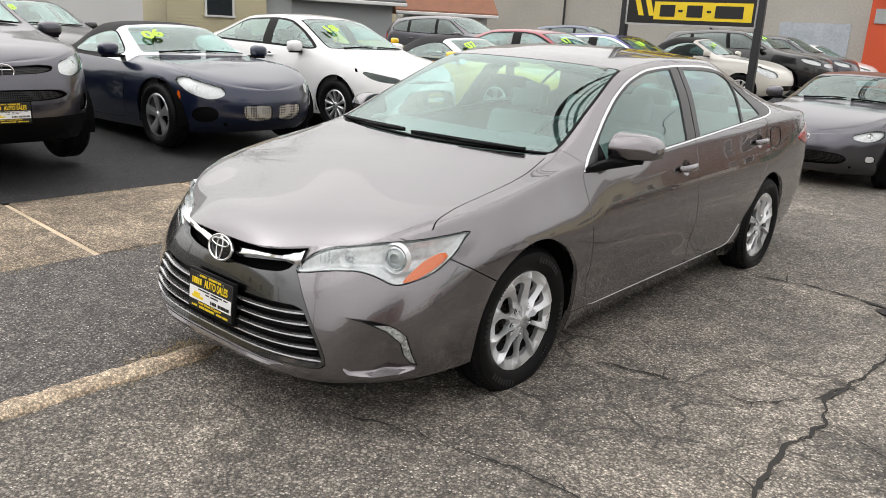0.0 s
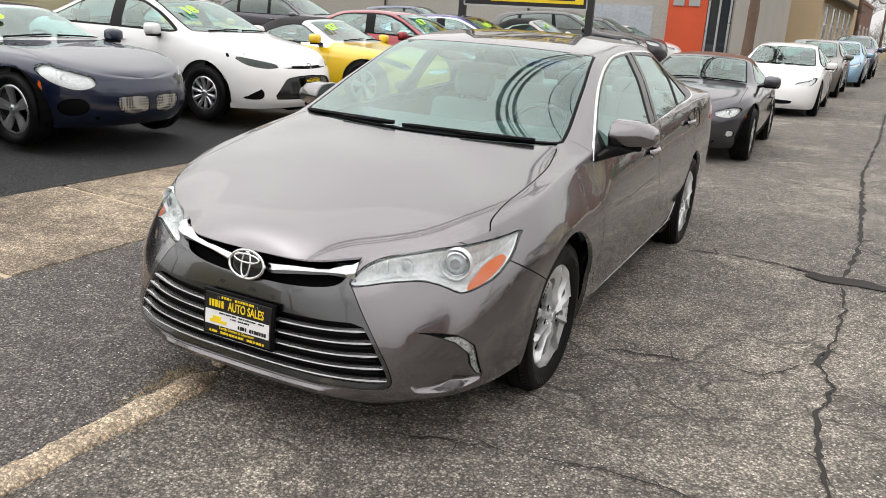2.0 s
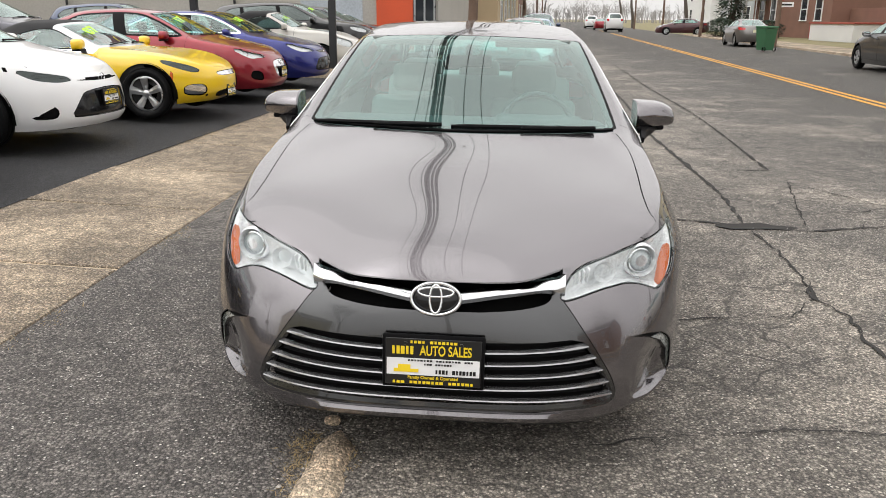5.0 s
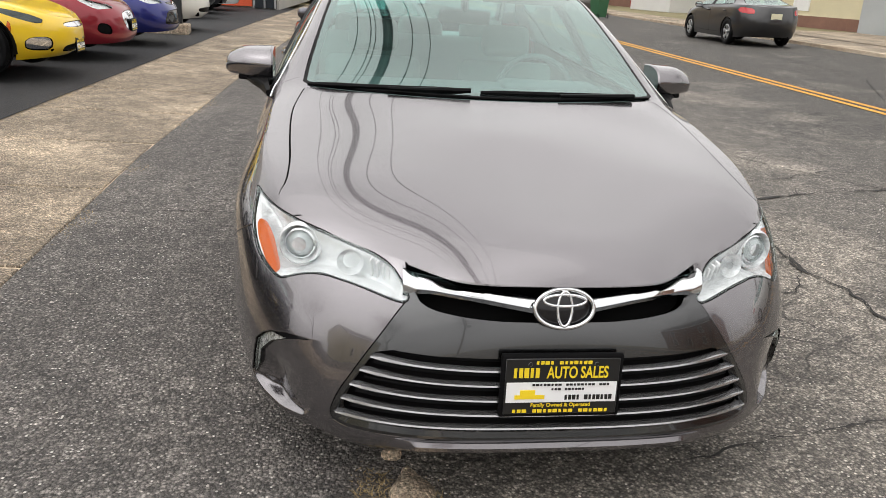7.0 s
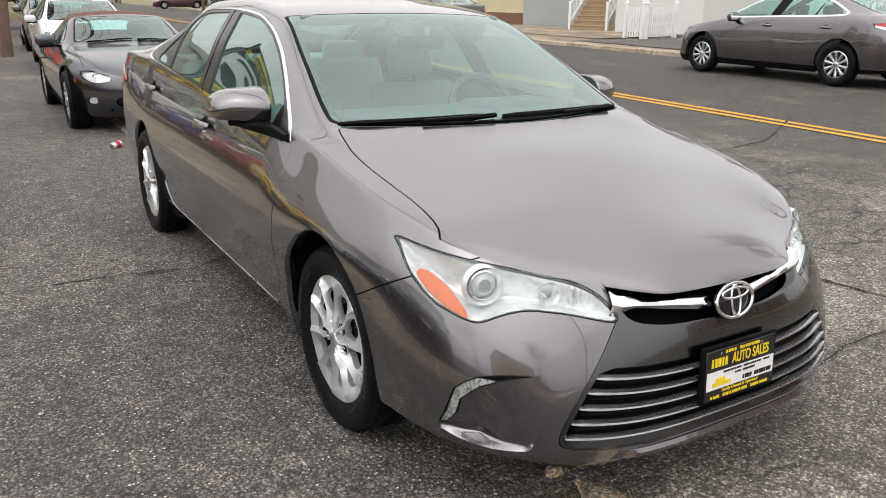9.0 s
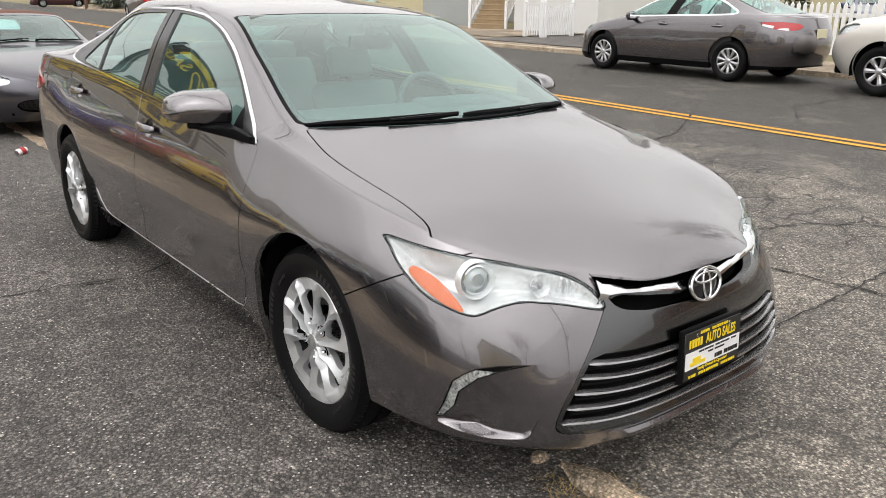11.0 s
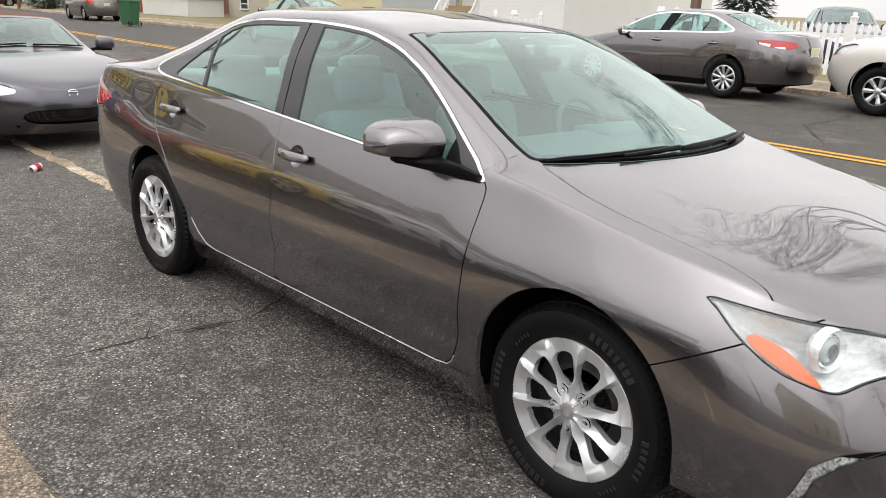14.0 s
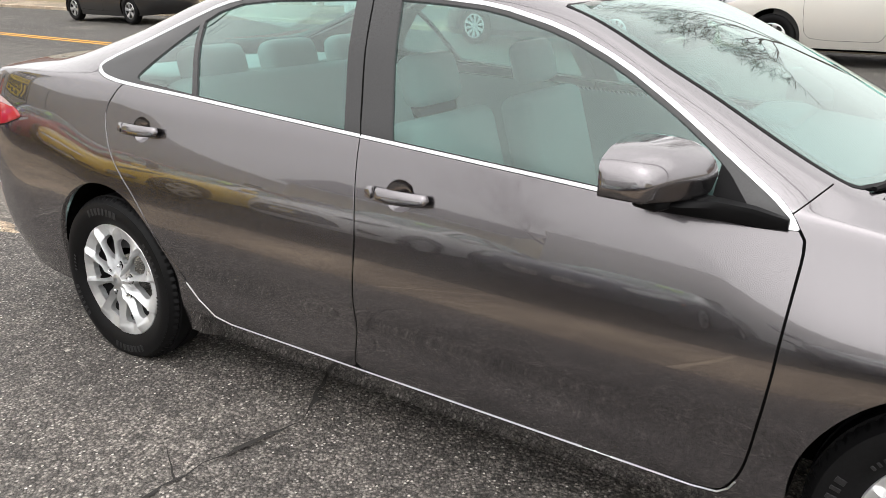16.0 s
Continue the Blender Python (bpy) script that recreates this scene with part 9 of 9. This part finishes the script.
house("garden_shed", "small grey corrugated metal shed", pose(-17.8, 14.2, 0.2, 0, 0, 70), 3.6, 2.8, 2.1, GREYSID, ROOFG, 0.6)

# across the street
ribbon("sidewalk", [(y, 12.2 + 0.062 * y, 0.20, 14.6 + 0.062 * y, 0.21) for y in YS[1:11]], WALKC, "pale concrete sidewalk across the street", "sidewalk")
bm = bmesh.new()
prev = None
for y in YS[1:11]:
    cur = [bm.verts.new((12.05 + 0.062 * y + dx, y, dz)) for dx, dz in ((0, 0.10), (0.01, 0.215), (0.03, 0.225), (0.17, 0.225), (0.18, 0.10))]
    if prev:
        for i in range(4):
            bm.faces.new((prev[i], prev[i + 1], cur[i + 1], cur[i]))
    prev = cur
tagged(part("kerb", bm, KERBC), "pale concrete kerb across the street", "kerb", "", "structure")
LEAVES = plain("fallen_leaves", (0.34, 0.20, 0.085), 0.9, 0, 0.4, 9, 60)
ribbon("verge", [(y, 14.6 + 0.062 * y, 0.19, 60 + 0.062 * y, 0.25) for y in YS[1:11]], LAWN, "winter grass of the front yards across the street", "lawn")
ribbon("driveway", [(y, 13.0 + 0.062 * y, 0.222, 19.8, 0.232) for y in (10.2, 12, 14.6)], APRON, "dark asphalt driveway across the street", "driveway")
ribbon("front_path", [(y, 14.2 + 0.062 * y, 0.226, 20.0, 0.236) for y in (15.0, 18.5, 25.5)], WALKC, "concrete yard and path before the steps", "path")
litter = [(12.6 + 0.062 * k * 0.12 + r2.uniform(-0.2, 1.6), -3 + 0.12 * k, 0.225) for k in range(90)]
tufts("fallen_leaves", litter, LEAVES, "brown fallen leaves along the far kerb", 21, 50, 0.07, 0.18)

house("garage", "white vinyl sided garage wall across the street", pose(23.4, 15.8, 0.2, 0, 0, 14), 7.4, 3.4, 3.2, WHITEW, ROOFG, 1.5)
house("clapboard_house", "white clapboard house with grey foundation across the street", pose(26.3, 21.5, 0.2, 0, 0, -84), 9.0, 9, 5.8, WHITEW, ROOFG, 2.6, WHITEW, windows=((-2.5, 3.0, 1.0, 1.5), (1.5, 3.0, 1.0, 1.5)), base=(1.0, GREYSID))
grey = part("porch_wall", boxes(((3.6, 0.3, 2.6), (20.7, 23.4, 1.4), Euler((0, 0, radians(-70))).to_matrix(), 0.01, 1)), GREYSID)
tagged(grey, "grey rendered porch wall beside the steps", "wall", "", "structure")
house("clapboard_house", "cream yellow clapboard house with brick footing across the street", pose(20.8, 30.5, 0.2, 0, 0, -86.5), 9.5, 9, 5.8, YELLOWS, ROOFG, 2.6, YELLOWS, windows=((-3.0, 2.6, 1.0, 1.5), (3.2, 2.6, 1.0, 1.5)), doors=((0.0, 0.7, 0.95, 2.05, WPAINT),), base=(0.5, BRICKW), side_windows=((2.5, 2.6, 1.0, 1.5),))
house("masonry_house", "low beige block house with small windows across the street", pose(24.6, 42.0, 0.2, 0, 0, -86.5), 9.0, 9, 5.4, plain("beige_block", (0.42, 0.39, 0.32), 0.85, 0, 0.12, 1, 15, 0.2), ROOFG, 2.2, windows=((-2.6, 0.9, 0.8, 0.6), (1.6, 0.9, 0.8, 0.6), (-2.6, 3.0, 1.0, 1.4), (1.6, 3.0, 1.0, 1.4)))
porch = empty("brick_porch", "white rendered porch with brick coping and red rail", "porch", pose(21.0, 49.0, 0.2, 0, 0, -86.5))
part("porch_base", boxes(((6.0, 2.6, 1.1), (0, 1.3, 0.55), None, 0.01, 1)), WHITEW, porch)
part("coping", boxes(((6.2, 2.8, 0.12), (0, 1.3, 1.14), None, 0.01, 1)), plain("red_brick_coping", (0.30, 0.07, 0.05), 0.85), porch)
for k in range(9):
    part("baluster", boxes(((0.04, 0.04, 0.9), (-2.9 - 0.12 * k, 0.2 + 0.02 * k, 0.6))), plain("red_rail", (0.35, 0.05, 0.04), 0.6) if k == 0 else MATS["red_rail"], porch, "", False)
brick = house("brick_house", "brown brick house with a white columned porch", pose(22.6, 62.0, 0.1, 0, 0, -86.5), 15.0, 10, 6.6, BRICKW, ROOFG, 2.4, windows=((-5.5, 2.2, 1.0, 1.6), (-3.0, 2.2, 1.0, 1.6), (3, 2.2, 1.0, 1.6), (5.5, 2.2, 1.0, 1.6), (-5.5, 5.0, 1.0, 1.5), (-3.0, 5.0, 1.0, 1.5), (3, 5.0, 1.0, 1.5), (5.5, 5.0, 1.0, 1.5)), side_windows=((2.5, 5.0, 0.9, 1.5), (2.5, 2.2, 0.9, 1.5)))
part("porch_roof", boxes(((4.2, 2.2, 0.3), (-6.0, -1.1, 3.2), None, 0.02, 1)), WPAINT, brick)
for x in (-7.9, -6.6, -5.3, -4.1):
    part("porch_column", tube(bmesh.new(), [(x, -2.0, 0), (x, -2.0, 3.1)], 0.13, 10), WPAINT, brick)
wall2 = part("garden_wall", boxes(((0.3, 13.0, 2.2), (24.5, 54.0, 1.2), Euler((0, 0, radians(-3.5))).to_matrix(), 0.01, 1)), BRICKW)
tagged(wall2, "long brown brick garden wall", "wall", "", "structure")
house("gabled_house", "grey house far down the street", pose(26.0, 88.0, 0.1, 0, 0, -86.5), 12, 9, 6, GREYSID, ROOFG, 3.2, windows=((-3, 2, 1, 1.5), (0, 2, 1, 1.5), (3, 2, 1, 1.5), (-3, 4.6, 1, 1.4), (3, 4.6, 1, 1.4)))
house("gabled_house", "pale house far down the street", pose(27.0, 112.0, 0.1, 0, 0, -86.5), 12, 9, 6, WHITEW, ROOFG, 3.0, windows=((-3, 2, 1, 1.5), (3, 2, 1, 1.5), (-3, 4.6, 1, 1.4), (3, 4.6, 1, 1.4)))
house("brick_building", "low brick building far down the street", pose(2.0, 92.0, 0.1, 0, 0, 86.5), 22, 9, 5, BRICKW, windows=((-6, 2, 1.4, 1.6), (0, 2, 1.4, 1.6), (6, 2, 1.4, 1.6)))

# houses behind the camera, seen only as reflections
house("brick_house", "brown brick house with grey roof further up the street", pose(22, -22, 0.1, 0, 0, -92), 14, 9, 6, BRICKW, ROOFG, 2.5, windows=((-4, 2, 1, 1.5), (0, 2, 1, 1.5), (4, 2, 1, 1.5), (-4, 4.6, 1, 1.4), (4, 4.6, 1, 1.4)))
house("clapboard_house", "pale clapboard house further up the street", pose(-18, -26, 0.1, 0, 0, 92), 13, 9, 6, YELLOWS, ROOFG, 2.5, windows=((-4, 2, 1, 1.5), (0, 2, 1, 1.5), (4, 2, 1, 1.5)))

# steps with white rails
st = empty("front_steps", "weathered wooden steps with white railings", "steps", pose(18.9, 19.6, 0.22, 0, 0, -62))
for k in range(7):
    part("tread", boxes(((1.35, 0.30, 0.045), (0, 0.14 + 0.27 * k, 0.17 + 0.175 * k), None, 0.008, 1)), STEPW, st)
    part("riser", boxes(((1.30, 0.03, 0.16), (0, 0.02 + 0.27 * k, 0.075 + 0.175 * k))), STEPW, st, "", False)
for s in (-1, 1):
    for k in range(2):
        part("newel_post", boxes(((0.11, 0.11, 1.05), (s * 0.74, 0.05 + 1.75 * k, 0.53 + 1.13 * k), None, 0.012, 1)), VINYL, st)
    L = math.hypot(1.75, 1.13)
    for zz in (0.28, 0.95):
        part("rail", boxes(((0.06, L, 0.07), (s * 0.74, 0.92, zz + 0.56), Euler((math.atan2(1.13, 1.75), 0, 0)).to_matrix(), 0.01, 1)), VINYL, st)
    for k in range(11):
        t = (k + 1) / 12
        part("baluster", boxes(((0.03, 0.03, 0.66), (s * 0.74, 0.05 + 1.75 * t, 0.62 + 1.13 * t))), VINYL, st, "", False)


def picket_fence(name, label, p, q, h, z0, pitch=0.155, gothic=True, wide=0.085, post_every=2.3):
    """A white picket fence between two points: posts with caps, two rails, pointed pickets."""
    p, q = Vector((*p, z0)), Vector((*q, z0))
    L = (q - p).length
    root = empty(name, label, "fence", pose(*p, 0, 0, math.degrees(math.atan2(q.y - p.y, q.x - p.x))))
    bm = bmesh.new()
    w, t = wide / 2, 0.011
    tip = 0.07 if gothic else 0.0
    pr = [(-w, 0), (w, 0), (w, h - tip), (0, h), (-w, h - tip)] if gothic else [(-w, 0), (w, 0), (w, h), (0, h), (-w, h)]
    a = [bm.verts.new((x, -t, z)) for x, z in pr]
    b = [bm.verts.new((x, t, z)) for x, z in pr]
    bm.faces.new(a)
    bm.faces.new(b[::-1])
    for i in range(5):
        bm.faces.new((a[i], a[(i + 1) % 5], b[(i + 1) % 5], b[i]))
    first = part("picket", bm, VINYL, root, "", False)
    first.matrix_basis = pose(pitch / 2, 0, 0.06)
    x = pitch * 1.5
    while x < L - 0.05:
        o = new("picket", first.data)
        o.parent = root
        o.matrix_basis = pose(x, 0, 0.06)
        x += pitch
    for zz in (0.24, h - 0.22):
        part("rail", boxes(((L, 0.04, 0.09), (L / 2, 0.035, zz), None, 0.006, 1)), VINYL, root)
    n = max(1, round(L / post_every))
    for k in range(n + 1):
        ps = part("post", boxes(((0.12, 0.12, h + 0.16), (L * k / n, 0.06, (h + 0.16) / 2), None, 0.008, 1)), VINYL, root)
        cap = lathe([(0, 0.085), (0.03, 0.09), (0.05, 0.05), (0.09, 0.055), (0.14, 0.03), (0.17, 0.0)], 12, "z")
        part("post_cap", cap, VINYL, ps).matrix_basis = pose(L * k / n, 0.06, h + 0.15)
    return root


picket_fence("picket_fence", "white picket fence with pointed pickets across the street", (16.25, 8.9), (15.95, -8.0), 1.15, 0.19)
picket_fence("picket_fence", "white picket fence panel by the driveway", (16.25, 8.9), (20.2, 10.2), 1.15, 0.19)
picket_fence("fence_panel", "white slatted fence panel beside the driveway", (16.2, 14.0), (17.8, 14.2), 0.88, 0.22, 0.10, False, 0.055, 3.2)
picket_fence("fence_panel", "white slatted fence panel beside the driveway", (16.15, 14.8), (16.2, 14.0), 0.88, 0.22, 0.10, False, 0.055, 3.2)
post = part("gate_post", boxes(((0.24, 0.24, 2.6), (20.1, 10.1, 1.5), None, 0.01, 1)), WOODP)
tagged(post, "rough dark timber post by the driveway", "post")
# wheelie bin
gb = empty("wheeled_bin", "green plastic wheeled rubbish bin at the far kerb", "bin", pose(11.9, 32.6, 0.13, 0, 0, 200))
BINM = plain("bin_green", (0.035, 0.12, 0.055), 0.55, 0, 0.1)
bm = bmesh.new()
a = [bm.verts.new(p) for p in ((-0.24, -0.26, 0.05), (0.24, -0.26, 0.05), (0.24, 0.26, 0.05), (-0.24, 0.26, 0.05))]
b = [bm.verts.new(p) for p in ((-0.30, -0.36, 1.0), (0.30, -0.36, 1.0), (0.30, 0.34, 1.0), (-0.30, 0.34, 1.0))]
for i in range(4):
    bm.faces.new((a[i], a[(i + 1) % 4], b[(i + 1) % 4], b[i]))
bm.faces.new(a[::-1])
bm.faces.new(b)
part("bin_body", bm, BINM, gb, "", False)
part("lid", boxes(((0.66, 0.78, 0.09), (0, 0, 1.05), None, 0.03, 2)), BINM, gb)
for s in (-1, 1):
    o = part("wheel", lathe([(-0.03, 0.0), (-0.03, 0.10), (0.03, 0.10), (0.03, 0.0)], 16), RUBBER, gb)
    o.matrix_basis = pose(s * 0.27, 0.28, 0.10)
# street signs far down
for x, y, shape in ((16.9, 46.5, "stop"), (16.2, 49.0, "yield")):
    sg = empty("street_sign", "red and white street sign on a thin post", "sign", pose(x, y, 0.2, 0, 0, 0), "street signs")
    part("post", tube(bmesh.new(), [(0, 0, 0), (0, 0, 3.1)], 0.035, 8), SATIN, sg)
    bm = bmesh.new()
    n = 8 if shape == "stop" else 3
    vs = [bm.verts.new((0.38 * math.cos(2 * math.pi * (k + 0.5) / n + (0 if n == 8 else 1.05)), -0.05, 2.8 + 0.38 * math.sin(2 * math.pi * (k + 0.5) / n + (0 if n == 8 else 1.05)))) for k in range(n)]
    f = bm.faces.new(vs)
    ex = bmesh.ops.extrude_face_region(bm, geom=[f])
    bmesh.ops.translate(bm, verts=[v for v in ex["geom"] if isinstance(v, bmesh.types.BMVert)], vec=(0, 0.012, 0))
    part("plate", bm, MATS["can_red"] if shape == "stop" else PLATEWHITE, sg, "", False)
    if shape == "stop":
        part("name_plate", boxes(((0.9, 0.02, 0.28), (0.3, -0.05, 2.2))), PLATEWHITE, sg, "", False)
        part("arrow_bar", boxes(((0.7, 0.02, 0.10), (0.3, -0.065, 2.2))), SIGNB, sg, "", False)
# thin far woods at the end of the street
# pale grey: the distance haze is mixed into the colour
WOODS = plain("far_woods", (0.30, 0.285, 0.275), 0.95, 0, 0.3, 0.2, 3)
r3 = random.Random(12)
bm = bmesh.new()


def twig(a, b, w):
    v = [bm.verts.new(p) for p in ((a[0] - w, a[1], a[2]), (a[0] + w, a[1], a[2]), (b[0], b[1], b[2]))]
    bm.faces.new(v)


for _ in range(900):
    x, y = r3.uniform(-150, 190), r3.uniform(300, 420)
    hh = r3.uniform(4, 10) * (1.3 if r3.random() < 0.15 else 1)
    top = (x + r3.uniform(-0.8, 0.8), y, hh * 0.75)
    twig((x, y, 0), top, 0.16)
    for _k in range(13):
        t = r3.uniform(0.3, 1.0)
        a = (x + (top[0] - x) * t, y, top[2] * t)
        d = r3.uniform(-0.33, 0.33) * hh * (1.15 - 0.5 * t)
        b = (a[0] + d, y, a[2] + abs(d) * r3.uniform(0.5, 1.1) + 0.2)
        twig(a, b, 0.07)
        for _j in range(2):
            u = r3.uniform(0.4, 0.9)
            c = (a[0] + (b[0] - a[0]) * u, y, a[2] + (b[2] - a[2]) * u)
            twig(c, (c[0] + r3.uniform(-0.9, 0.9), y, c[2] + r3.uniform(0.3, 1.2)), 0.05)
tagged(part("far_woods", bm, WOODS, None, "", False), "leafless woods far down the street, pale with painted-in haze", "woods", "", "stuff")
